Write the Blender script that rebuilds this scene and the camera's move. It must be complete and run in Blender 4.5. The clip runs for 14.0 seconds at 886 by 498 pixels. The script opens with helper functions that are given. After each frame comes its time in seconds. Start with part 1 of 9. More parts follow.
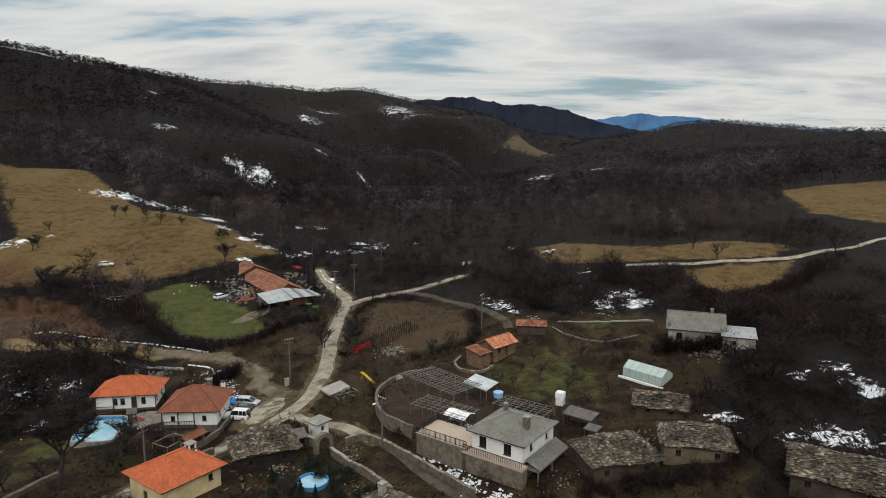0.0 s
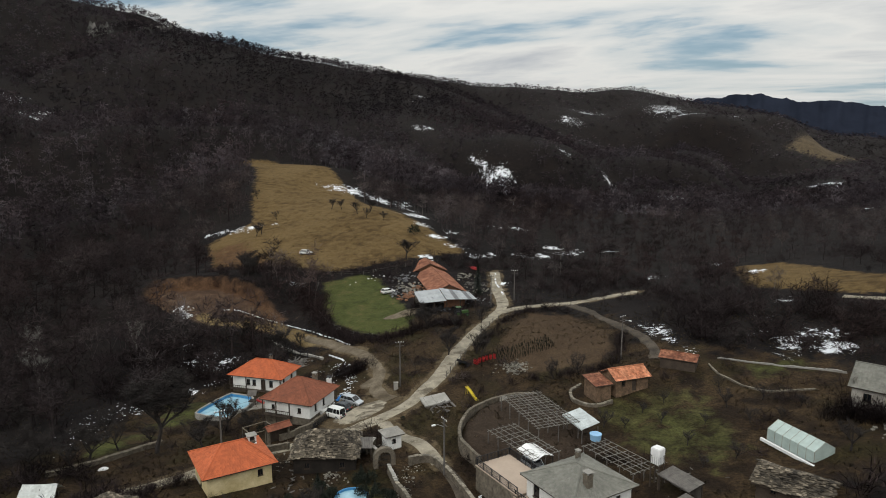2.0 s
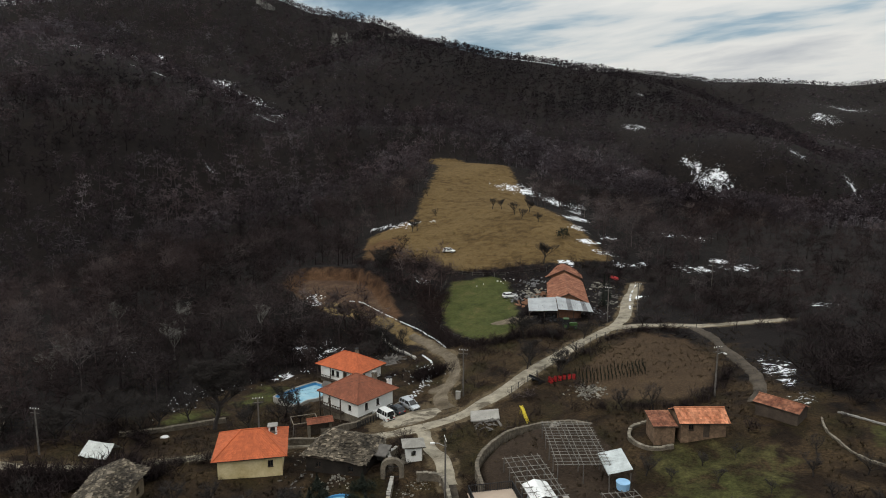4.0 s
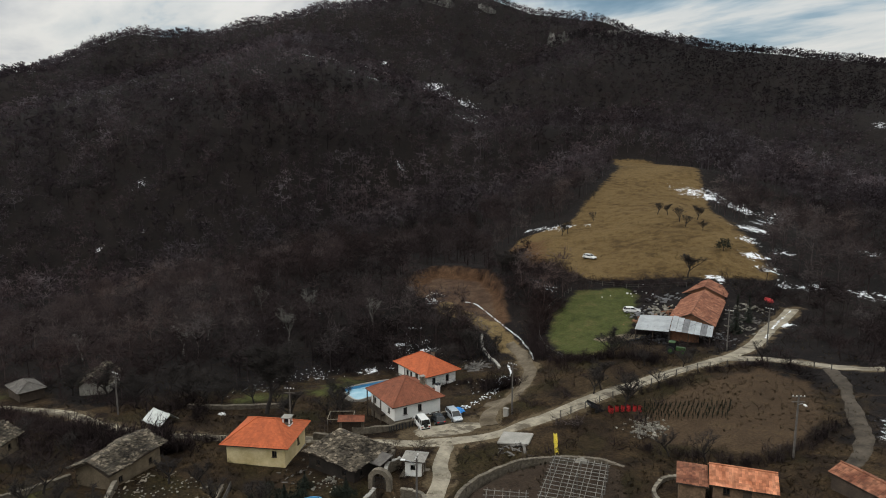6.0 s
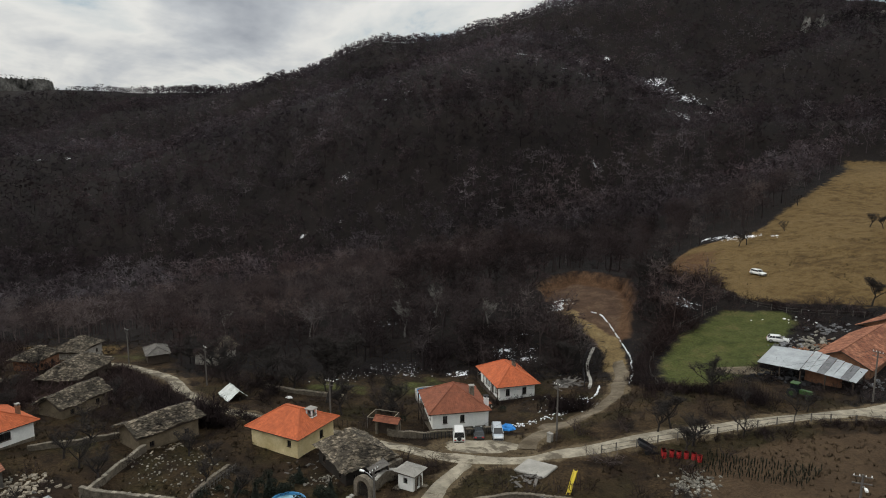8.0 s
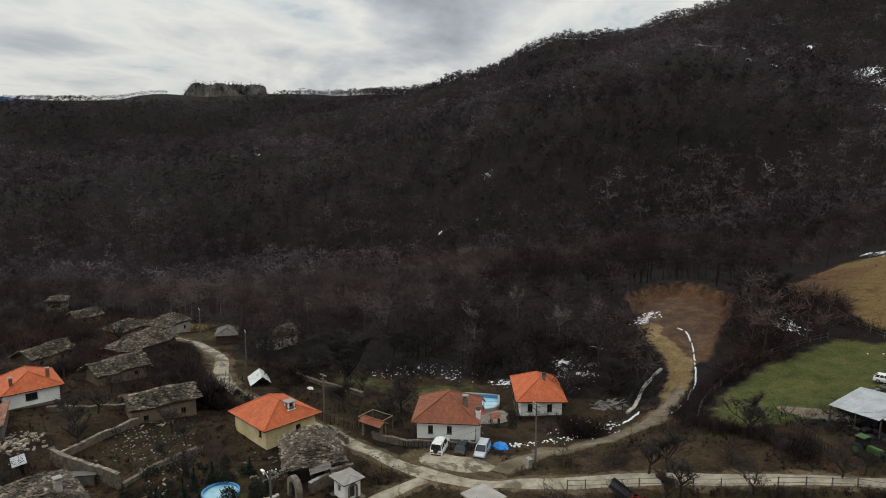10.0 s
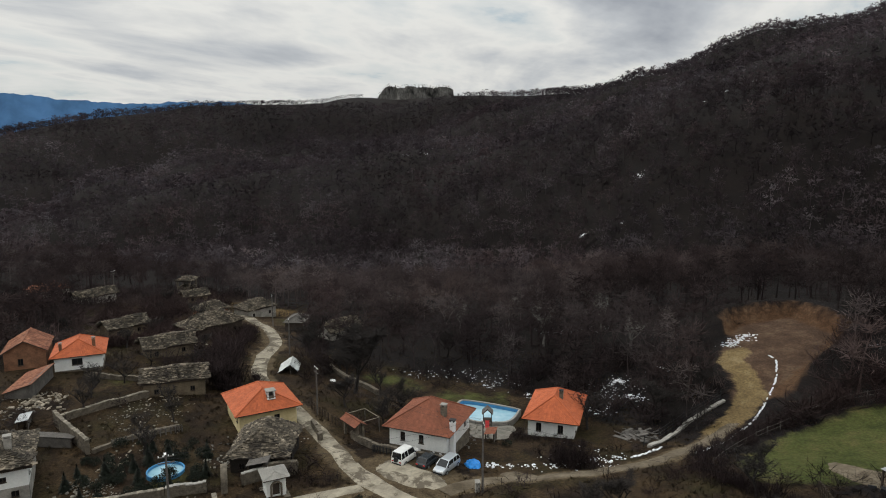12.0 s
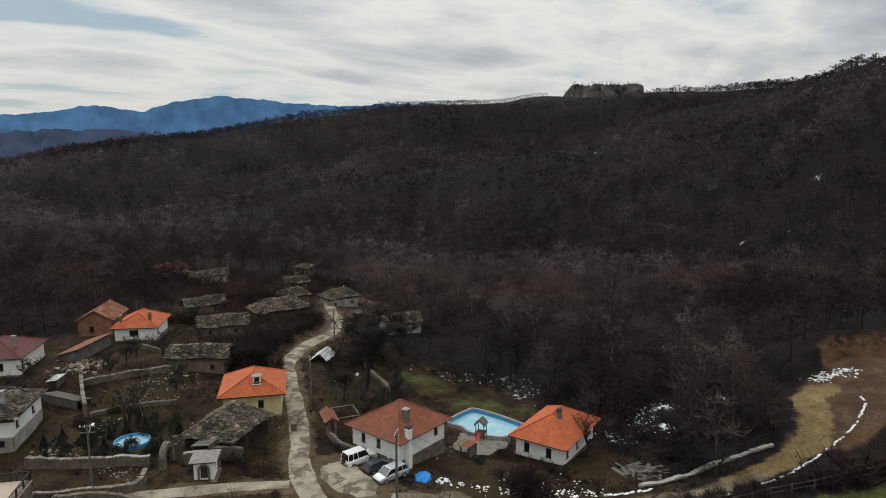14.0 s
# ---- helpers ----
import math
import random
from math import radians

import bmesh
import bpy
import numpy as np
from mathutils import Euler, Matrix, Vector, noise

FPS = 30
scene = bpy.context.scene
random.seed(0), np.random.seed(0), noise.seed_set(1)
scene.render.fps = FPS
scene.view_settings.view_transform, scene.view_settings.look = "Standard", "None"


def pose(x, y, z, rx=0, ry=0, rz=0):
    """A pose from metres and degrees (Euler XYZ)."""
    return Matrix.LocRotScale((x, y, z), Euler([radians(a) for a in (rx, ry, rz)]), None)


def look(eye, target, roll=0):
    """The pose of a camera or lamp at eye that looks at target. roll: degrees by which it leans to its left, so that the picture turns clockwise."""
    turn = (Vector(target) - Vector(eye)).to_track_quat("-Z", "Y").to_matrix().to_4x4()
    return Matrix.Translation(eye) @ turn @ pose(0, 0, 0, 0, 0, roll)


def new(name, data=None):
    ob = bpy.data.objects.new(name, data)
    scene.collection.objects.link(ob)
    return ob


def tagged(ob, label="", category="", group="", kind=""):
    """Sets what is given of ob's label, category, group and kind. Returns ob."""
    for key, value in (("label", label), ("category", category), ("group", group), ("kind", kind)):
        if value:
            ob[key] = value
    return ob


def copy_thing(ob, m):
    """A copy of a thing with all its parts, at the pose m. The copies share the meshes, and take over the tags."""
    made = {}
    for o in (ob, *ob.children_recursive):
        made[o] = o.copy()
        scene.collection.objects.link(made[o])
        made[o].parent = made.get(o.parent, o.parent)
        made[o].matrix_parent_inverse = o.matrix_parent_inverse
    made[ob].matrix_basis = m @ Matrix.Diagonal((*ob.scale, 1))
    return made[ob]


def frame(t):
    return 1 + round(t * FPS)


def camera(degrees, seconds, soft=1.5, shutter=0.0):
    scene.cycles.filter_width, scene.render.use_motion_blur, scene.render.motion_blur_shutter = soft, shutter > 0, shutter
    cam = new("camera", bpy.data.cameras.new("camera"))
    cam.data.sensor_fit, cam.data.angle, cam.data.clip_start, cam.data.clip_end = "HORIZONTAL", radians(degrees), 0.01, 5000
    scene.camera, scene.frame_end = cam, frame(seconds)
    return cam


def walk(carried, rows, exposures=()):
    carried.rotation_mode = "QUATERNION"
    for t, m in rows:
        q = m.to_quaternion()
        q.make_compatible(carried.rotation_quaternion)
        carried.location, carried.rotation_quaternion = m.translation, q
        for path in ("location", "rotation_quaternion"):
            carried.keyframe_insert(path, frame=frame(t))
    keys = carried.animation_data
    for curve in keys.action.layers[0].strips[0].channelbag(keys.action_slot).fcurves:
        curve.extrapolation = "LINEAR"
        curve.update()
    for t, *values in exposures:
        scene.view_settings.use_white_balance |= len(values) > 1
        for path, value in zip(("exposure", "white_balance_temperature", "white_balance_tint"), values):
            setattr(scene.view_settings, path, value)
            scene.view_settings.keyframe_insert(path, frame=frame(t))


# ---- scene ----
cam = camera(66.9, 14.0, soft=1.0)
METRES, EYE, TILT, LEAN, TURN = 206.0, 47.6, 2.442, -4.683, 0.0
ROWS = [
    (0.0, 0.0, 0.0, 0.0, -0.98, -12.23, 4.54),
    (0.5, 0.0278, 0.021, -0.0048, 4.71, -11.66, 4.87),
    (1.0, 0.0573, 0.0401, -0.0093, 10.58, -11.03, 5.08),
    (1.5, 0.0883, 0.0574, -0.0135, 16.33, -10.66, 5.19),
    (2.0, 0.1166, 0.0763, -0.0175, 21.87, -10.13, 5.28),
    (2.5, 0.1443, 0.0981, -0.0214, 27.64, -9.57, 5.3),
    (3.0, 0.169, 0.1217, -0.025, 32.59, -9.14, 5.29),
    (5.5, 0.2634, 0.2699, -0.0446, 55.7, -6.99, 4.63),
    (6.0, 0.274, 0.3049, -0.0481, 61.1, -6.56, 4.4),
    (6.5, 0.2816, 0.3411, -0.0515, 66.49, -6.15, 4.14),
    (7.0, 0.2856, 0.3752, -0.0547, 71.89, -5.78, 3.76),
    (7.5, 0.2878, 0.4118, -0.0574, 77.16, -5.47, 3.39),
    (8.0, 0.2869, 0.4473, -0.0602, 81.32, -5.26, 3.1),
    (10.5, 0.2397, 0.6207, -0.0736, 101.88, -4.4, 1.42),
    (11.0, 0.2231, 0.6533, -0.0759, 106.06, -4.28, 1.07),
    (11.5, 0.2043, 0.6847, -0.078, 110.26, -4.19, 0.72),
    (12.0, 0.1847, 0.7127, -0.0796, 114.24, -4.11, 0.29),
    (12.5, 0.1623, 0.7409, -0.0812, 118.38, -4.08, -0.1),
    (13.0, 0.1389, 0.7673, -0.0819, 122.42, -4.12, -0.43),
    (13.5, 0.1133, 0.792, -0.0829, 126.59, -4.16, -0.88),
    (14.0, 0.0849, 0.8147, -0.0832, 130.84, -4.26, -1.25),
]
walk(cam, [(t, pose(0, 0, EYE, TILT, LEAN, TURN) @ pose(METRES * x, METRES * y, METRES * z, 90 + pitch, roll, yaw)) for t, x, y, z, yaw, pitch, roll in ROWS])


# ---- world and light ----
SUN_AZIMUTH, SUN_HEIGHT = 262.0, 42.0
world = bpy.data.worlds.new("winter_sky")
scene.world = world
world.use_nodes = True
wn, wl = world.node_tree.nodes, world.node_tree.links
wn.clear()


def node(tree, kind, **values):
    n = tree.nodes.new(kind)
    for key, value in values.items():
        if key in n.inputs:
            n.inputs[key].default_value = value
    return n


def mathnode(tree, operation, a, b=None, clamp=False):
    n = tree.nodes.new("ShaderNodeMath")
    n.operation, n.use_clamp = operation, clamp
    for i, v in enumerate((a, b)):
        if v is None:
            continue
        if isinstance(v, (int, float)):
            n.inputs[i].default_value = v
        else:
            tree.links.new(v, n.inputs[i])
    return n.outputs[0]


def mixcolour(tree, fac, a, b, blend="MIX"):
    n = tree.nodes.new("ShaderNodeMix")
    n.data_type, n.blend_type = "RGBA", blend
    for sock, v in ((n.inputs[0], fac), (n.inputs[6], a), (n.inputs[7], b)):
        if isinstance(v, (int, float)):
            sock.default_value = v
        elif isinstance(v, tuple):
            sock.default_value = (*v, 1) if len(v) == 3 else v
        else:
            tree.links.new(v, sock)
    return n.outputs[2]


def rampnode(tree, value, stops):
    n = tree.nodes.new("ShaderNodeValToRGB")
    el = n.color_ramp.elements
    while len(el) < len(stops):
        el.new(0.5)
    for e, (pos, col) in zip(el, stops):
        e.position = pos
        e.color = (*col, 1) if isinstance(col, tuple) else (col, col, col, 1)
    tree.links.new(value, n.inputs[0])
    return n.outputs[0]


def noisenode(tree, vector, scale, detail=4.0, rough=0.55, distort=0.0):
    n = node(tree, "ShaderNodeTexNoise", Scale=scale, Detail=detail, Roughness=rough, Distortion=distort)
    if vector is not None:
        tree.links.new(vector, n.inputs["Vector"])
    return n.outputs["Fac"]


def build_sky():
    tree = world.node_tree
    out = tree.nodes.new("ShaderNodeOutputWorld")
    sky = tree.nodes.new("ShaderNodeTexSky")
    sky.sky_type, sky.sun_disc = "NISHITA", False
    sky.sun_elevation, sky.sun_rotation = radians(SUN_HEIGHT), radians(90 - SUN_AZIMUTH)
    blue = tree.nodes.new("ShaderNodeBackground")
    blue.inputs["Strength"].default_value = 0.085
    tree.links.new(sky.outputs[0], blue.inputs["Color"])
    # layers of cloud on a flat sheet overhead, drawn out into streaks
    co = tree.nodes.new("ShaderNodeTexCoord")
    sep = tree.nodes.new("ShaderNodeSeparateXYZ")
    tree.links.new(co.outputs["Generated"], sep.inputs[0])
    up = mathnode(tree, "ADD", mathnode(tree, "MAXIMUM", sep.outputs[2], 0.0), 0.13)
    sheet = tree.nodes.new("ShaderNodeCombineXYZ")
    tree.links.new(mathnode(tree, "DIVIDE", sep.outputs[0], up), sheet.inputs[0])
    tree.links.new(mathnode(tree, "DIVIDE", sep.outputs[1], up), sheet.inputs[1])
    turn = tree.nodes.new("ShaderNodeMapping")
    turn.inputs["Location"].default_value = (2.6, 0.9, 0)
    turn.inputs["Rotation"].default_value = (0, 0, radians(35))
    turn.inputs["Scale"].default_value = (0.42, 0.74, 1)
    tree.links.new(sheet.outputs[0], turn.inputs[0])
    big = noisenode(tree, turn.outputs[0], 0.9, 6.0, 0.54, 0.3)
    fine = noisenode(tree, turn.outputs[0], 2.3, 6.0, 0.6, 0.5)
    amount = mathnode(tree, "ADD", mathnode(tree, "MULTIPLY", big, 0.82), mathnode(tree, "MULTIPLY", fine, 0.18))
    cover = rampnode(tree, amount, [(0.33, 0.0), (0.43, 0.85), (0.50, 1.0)])
    thick = rampnode(tree, amount, [(0.36, (0.20, 0.40, 0.54)), (0.41, (0.44, 0.59, 0.69)), (0.455, (0.82, 0.85, 0.84)), (0.51, (0.93, 0.93, 0.895)), (0.60, (0.62, 0.65, 0.68)), (0.70, (0.38, 0.41, 0.46))])
    cloud = tree.nodes.new("ShaderNodeBackground")
    tree.links.new(thick, cloud.inputs["Color"])
    # an overcast sky grows brighter towards the zenith
    high = mathnode(tree, "POWER", mathnode(tree, "MAXIMUM", sep.outputs[2], 0.0), 1.5)
    tree.links.new(mathnode(tree, "ADD", mathnode(tree, "MULTIPLY", high, 1.4), 1.0), cloud.inputs["Strength"])
    mix = tree.nodes.new("ShaderNodeMixShader")
    tree.links.new(cover, mix.inputs[0])
    tree.links.new(blue.outputs[0], mix.inputs[1])
    tree.links.new(cloud.outputs[0], mix.inputs[2])
    tree.links.new(mix.outputs[0], out.inputs[0])


build_sky()
sun = new("sun", bpy.data.lights.new("sun", "SUN"))
sun.data.energy, sun.data.angle, sun.data.color = 1.45, radians(40), (1.0, 0.95, 0.88)
sun_dir = Vector((math.cos(radians(SUN_AZIMUTH)) * math.cos(radians(SUN_HEIGHT)), math.sin(radians(SUN_AZIMUTH)) * math.cos(radians(SUN_HEIGHT)), math.sin(radians(SUN_HEIGHT))))
sun.matrix_world = look(sun_dir * 300, (0, 0, 0))
scene.view_settings.exposure = -0.40


# ---- materials ----
def surface(name, colour, rough=0.85, metal=0.0, vary=0.25, scale=1.2, fine=14.0, bump=0.3, second=None, spec=0.3, island=False, skew=False):
    """A matte or glossy surface with stains at one scale, grain at another and a fine relief."""
    m = bpy.data.materials.new(name)
    m.use_nodes = True
    tree = m.node_tree
    p = tree.nodes["Principled BSDF"]
    co = tree.nodes.new("ShaderNodeTexCoord").outputs["Object"]
    stains = noisenode(tree, co, scale, 5.0, 0.6, 0.3)
    grain = noisenode(tree, co, fine, 3.0, 0.6)
    dark = tuple(c * (1 - vary) for c in colour)
    light = tuple(min(1, c * (1 + vary)) for c in (second or colour))
    c = rampnode(tree, stains, [(0.32, dark), (0.68, light)])
    g = rampnode(tree, grain, [(0.25, 1 - vary * 0.8), (0.75, 1 + vary * 0.5)])
    c = mixcolour(tree, 1.0, c, g, "MULTIPLY")
    if island:
        geo = tree.nodes.new("ShaderNodeNewGeometry")
        c = mixcolour(tree, 1.0, c, rampnode(tree, geo.outputs["Random Per Island"], [(0.0, 1 - island), (0.7, 1.0), (1.0, 1 + 2 * island)] if skew else [(0.0, 1 - island), (1.0, 1 + island)]), "MULTIPLY")
    info = tree.nodes.new("ShaderNodeObjectInfo")
    c = mixcolour(tree, 1.0, c, rampnode(tree, info.outputs["Random"], [(0.0, 0.93), (1.0, 1.05)]), "MULTIPLY")
    tree.links.new(c, p.inputs["Base Color"])
    p.inputs["Roughness"].default_value = rough
    p.inputs["Metallic"].default_value = metal
    p.inputs["Specular IOR Level"].default_value = spec
    if bump:
        b = node(tree, "ShaderNodeBump", Strength=bump, Distance=0.03)
        tree.links.new(grain, b.inputs["Height"])
        tree.links.new(b.outputs[0], p.inputs["Normal"])
    return m


M_BARK = surface("bark", (0.030, 0.025, 0.023), 0.95, vary=0.3, scale=0.6, fine=9)


def forest_material(name, tone):
    """Bare twigs, from grey to red-brown, a tint for each tree."""
    m = bpy.data.materials.new(name)
    m.use_nodes = True
    tree = m.node_tree
    p = tree.nodes["Principled BSDF"]
    at = tree.nodes.new("ShaderNodeAttribute")
    at.attribute_name = "tint"
    co = tree.nodes.new("ShaderNodeTexCoord").outputs["Object"]
    stand = noisenode(tree, co, 0.014, 5.0, 0.62)
    c = rampnode(tree, at.outputs["Fac"], [(0.0, (0.0120, 0.0116, 0.0118)), (0.14, (0.0205, 0.0188, 0.0195)), (0.5, (0.0375, 0.0350, 0.0362)), (0.8, (0.0560, 0.0555, 0.0570)), (0.95, (0.086, 0.089, 0.090)), (1.0, (0.116, 0.121, 0.122))])
    c = mixcolour(tree, 1.0, c, rampnode(tree, stand, [(0.33, (0.66, 0.67, 0.70)), (0.5, (1.0, 1.0, 1.0)), (0.66, (1.38, 1.33, 1.33))]), "MULTIPLY")
    c = mixcolour(tree, 1.0, c, tone, "MULTIPLY")
    rust = noisenode(tree, co, 0.022, 4.0, 0.6, 0.5)
    c = mixcolour(tree, 1.0, c, rampnode(tree, rust, [(0.50, (1.0, 1.0, 1.0)), (0.66, (1.09, 0.99, 0.94))]), "MULTIPLY")
    # thin twigs are lit from either side
    tree.nodes.remove(p)
    front, through_ = tree.nodes.new("ShaderNodeBsdfDiffuse"), tree.nodes.new("ShaderNodeBsdfTranslucent")
    both = tree.nodes.new("ShaderNodeMixShader")
    for k, s in enumerate((front, through_)):
        tree.links.new(c, s.inputs["Color"])
        tree.links.new(s.outputs[0], both.inputs[k + 1])
    tree.links.new(both.outputs[0], tree.nodes["Material Output"].inputs[0])
    return m


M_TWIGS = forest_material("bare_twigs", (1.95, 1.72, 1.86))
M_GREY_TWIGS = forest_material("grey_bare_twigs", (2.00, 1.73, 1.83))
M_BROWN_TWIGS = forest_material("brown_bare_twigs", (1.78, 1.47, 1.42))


def ground_material():
    """Leaf litter, dry and green grass, bare soil, quarry earth and lying snow, by the cover of the land."""
    m = bpy.data.materials.new("ground_cover")
    m.use_nodes = True
    tree = m.node_tree
    p = tree.nodes["Principled BSDF"]
    co = tree.nodes.new("ShaderNodeTexCoord").outputs["Object"]
    wide = noisenode(tree, co, 0.045, 5.0, 0.6)
    mid = noisenode(tree, co, 0.35, 5.0, 0.62, 0.4)
    fine = noisenode(tree, co, 2.6, 4.0, 0.65)
    # litter kept near black: the shade among trunks is put into its colour
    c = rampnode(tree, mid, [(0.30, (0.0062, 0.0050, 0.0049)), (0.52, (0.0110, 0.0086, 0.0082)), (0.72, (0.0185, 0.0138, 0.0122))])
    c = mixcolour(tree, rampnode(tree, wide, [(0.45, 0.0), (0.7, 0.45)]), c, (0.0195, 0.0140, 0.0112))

    def cover(c, name, colours, soft=0.5):
        at = tree.nodes.new("ShaderNodeAttribute")
        at.attribute_name = name
        edge = mathnode(tree, "ADD", at.outputs["Fac"], mathnode(tree, "MULTIPLY", mathnode(tree, "SUBTRACT", mid, 0.5), soft * 2))
        fac = rampnode(tree, edge, [(0.38, 0.0), (0.62, 1.0)])
        blend = mathnode(tree, "ADD", mathnode(tree, "MULTIPLY", mid, 0.6), mathnode(tree, "MULTIPLY", wide, 0.4))
        return mixcolour(tree, fac, c, rampnode(tree, blend, colours))

    # the village: litter, ochre dead grass and green tinges in patches
    ochre = rampnode(tree, noisenode(tree, co, 0.16, 6.0, 0.66, 0.6), [(0.44, 0.0), (0.60, 1.0)])
    tinge = rampnode(tree, noisenode(tree, co, 0.09, 5.0, 0.6, 0.3), [(0.50, 0.0), (0.64, 0.8)])
    plot = rampnode(tree, mid, [(0.32, (0.0090, 0.0058, 0.0038)), (0.5, (0.0205, 0.0130, 0.0078)), (0.68, (0.0360, 0.0230, 0.0128))])
    plot = mixcolour(tree, ochre, plot, rampnode(tree, fine, [(0.3, (0.0280, 0.0178, 0.0090)), (0.7, (0.0660, 0.0430, 0.0220))]))
    plot = mixcolour(tree, tinge, plot, rampnode(tree, fine, [(0.3, (0.0165, 0.0135, 0.0050)), (0.7, (0.0360, 0.0285, 0.0105))]))
    at = tree.nodes.new("ShaderNodeAttribute")
    at.attribute_name = "yard"
    c = mixcolour(tree, rampnode(tree, mathnode(tree, "ADD", at.outputs["Fac"], mathnode(tree, "MULTIPLY", mathnode(tree, "SUBTRACT", mid, 0.5), 0.9)), [(0.38, 0.0), (0.62, 1.0)]), c, plot)
    c = cover(c, "verge", [(0.36, (0.0427, 0.0298, 0.0173)), (0.52, (0.0902, 0.0663, 0.0389)), (0.68, (0.1425, 0.1105, 0.0684))], 0.9)
    c = cover(c, "dry_grass", [(0.32, (0.0440, 0.0270, 0.0105)), (0.41, (0.0780, 0.0490, 0.0185)), (0.50, (0.1120, 0.0730, 0.0290)), (0.58, (0.1360, 0.0910, 0.0390)), (0.66, (0.0900, 0.0560, 0.0220))], 0.5)
    c = cover(c, "green", [(0.36, (0.0300, 0.0370, 0.0110)), (0.46, (0.0500, 0.0590, 0.0165)), (0.54, (0.0640, 0.0690, 0.0210)), (0.64, (0.0900, 0.0780, 0.0300))], 0.4)
    c = cover(c, "soil", [(0.35, (0.0406, 0.0257, 0.0151)), (0.55, (0.0638, 0.0414, 0.0242)), (0.7, (0.0782, 0.0530, 0.0292))], 0.3)
    c = cover(c, "garden", [(0.35, (0.026, 0.018, 0.0125)), (0.55, (0.042, 0.029, 0.020)), (0.7, (0.062, 0.044, 0.03))], 0.3)
    c = cover(c, "quarry", [(0.35, (0.048, 0.024, 0.013)), (0.52, (0.084, 0.046, 0.025)), (0.66, (0.120, 0.074, 0.043))], 0.3)
    c = cover(c, "floor_earth", [(0.35, (0.040, 0.024, 0.016)), (0.52, (0.078, 0.047, 0.030)), (0.66, (0.118, 0.080, 0.052))], 0.5)
    c = cover(c, "scorched", [(0.35, (0.050, 0.026, 0.013)), (0.52, (0.095, 0.052, 0.024)), (0.66, (0.125, 0.079, 0.038))], 0.9)
    c = cover(c, "sand", [(0.35, (0.098, 0.066, 0.030)), (0.52, (0.175, 0.124, 0.058)), (0.66, (0.235, 0.178, 0.096))], 0.5)
    at = tree.nodes.new("ShaderNodeAttribute")
    at.attribute_name = "snow"
    speck = mathnode(tree, "ADD", mathnode(tree, "MULTIPLY", noisenode(tree, co, 0.42, 8.0, 0.78, 1.2), 0.6), mathnode(tree, "MULTIPLY", noisenode(tree, co, 0.055, 8.0, 0.75, 1.0), 0.4))
    fac = rampnode(tree, mathnode(tree, "ADD", mathnode(tree, "MULTIPLY", at.outputs["Fac"], 0.215), speck), [(0.688, 0.0), (0.705, 1.0)])
    c = mixcolour(tree, 1.0, c, rampnode(tree, fine, [(0.25, 0.55), (0.75, 1.45)]), "MULTIPLY")
    c = mixcolour(tree, fac, c, (0.80, 0.82, 0.85))
    tree.links.new(c, p.inputs["Base Color"])
    p.inputs["Roughness"].default_value = 0.95
    p.inputs["Specular IOR Level"].default_value = 0.12
    b = node(tree, "ShaderNodeBump", Strength=0.8, Distance=0.35)
    tree.links.new(fine, b.inputs["Height"])
    tree.links.new(b.outputs[0], p.inputs["Normal"])
    return m


M_GROUND = ground_material()


# ---- the lie of the land ----
CENTRE = (-10.0, 110.0)
RADII = (0, 200, 400, 650, 1000, 1400, 2000, 3500, 6000)
# height of the ground by compass bearing (degrees from +x) at the radii from 200 to 3500 metres
SLOPES = {
    45: (22, 34, 42, 48, 45, 40, 40),
    60: (17, 18, -14, -14, 0, 20, 20),
    75: (10, 1, -30, -36, -26, -10, 10),
    90: (7, -8, -30, -42, -36, -10, 20),
    105: (9, -5, -20, -32, -10, 50, 60),
    112: (12, 5, -2, 20, 50, 90, 70),
    120: (16, 16, 20, 100, 130, 130, 80),
    135: (14, 34, 78, 194, 196, 160, 80),
    142: (8, 30, 84, 213, 210, 170, 80),
    150: (-2, 24, 92, 250, 232, 180, 80),
    162: (-7, 8, 84, 230, 208, 165, 80),
    165: (-8, 4, 80, 202, 195, 160, 80),
    170: (-9, 0, 74, 192, 178, 148, 74),
    176: (-11, -6, 66, 186, 168, 132, 66),
    180: (-12, -10, 60, 160, 154, 120, 60),
    185: (-14, -18, 40, 120, 114, 100, 55),
    190: (-16, -26, 24, 92, 96, 80, 50),
    205: (-14, -30, 12, 62, 80, 70, 50),
    220: (-11, -27, -6, 48, 60, 50, 45),
    226: (-9, -30, -16, 36, 40, 40, 40),
    231: (-8, -33, -24, 20, 0, -10, 0),
    235: (-7, -34, -30, -14, -36, -40, -30),
    255: (0, -30, -45, -66, -80, -70, -50),
    290: (4, -10, -20, -30, -40, -40, -30),
    340: (14, 24, 30, 36, 40, 40, 40),
}


def hash_grid(ix, iy, seed):
    v = np.sin(ix * 127.1 + iy * 311.7 + seed * 74.7) * 43758.5453
    return v - np.floor(v)


def value_noise(x, y, seed=0):
    """Smooth noise between -1 and 1 with cells one unit wide."""
    ix, iy = np.floor(x), np.floor(y)
    u, v = x - ix, y - iy
    u, v = u * u * u * (u * (6 * u - 15) + 10), v * v * v * (v * (6 * v - 15) + 10)
    a, b = hash_grid(ix, iy, seed), hash_grid(ix + 1, iy, seed)
    c, d = hash_grid(ix, iy + 1, seed), hash_grid(ix + 1, iy + 1, seed)
    return 2 * (a + (b - a) * u + (c - a) * v + (a - b - c + d) * u * v) - 1


def ramp(v, lo, hi):
    u = np.clip((v - lo) / (hi - lo), 0, 1)
    return u * u * (3 - 2 * u)


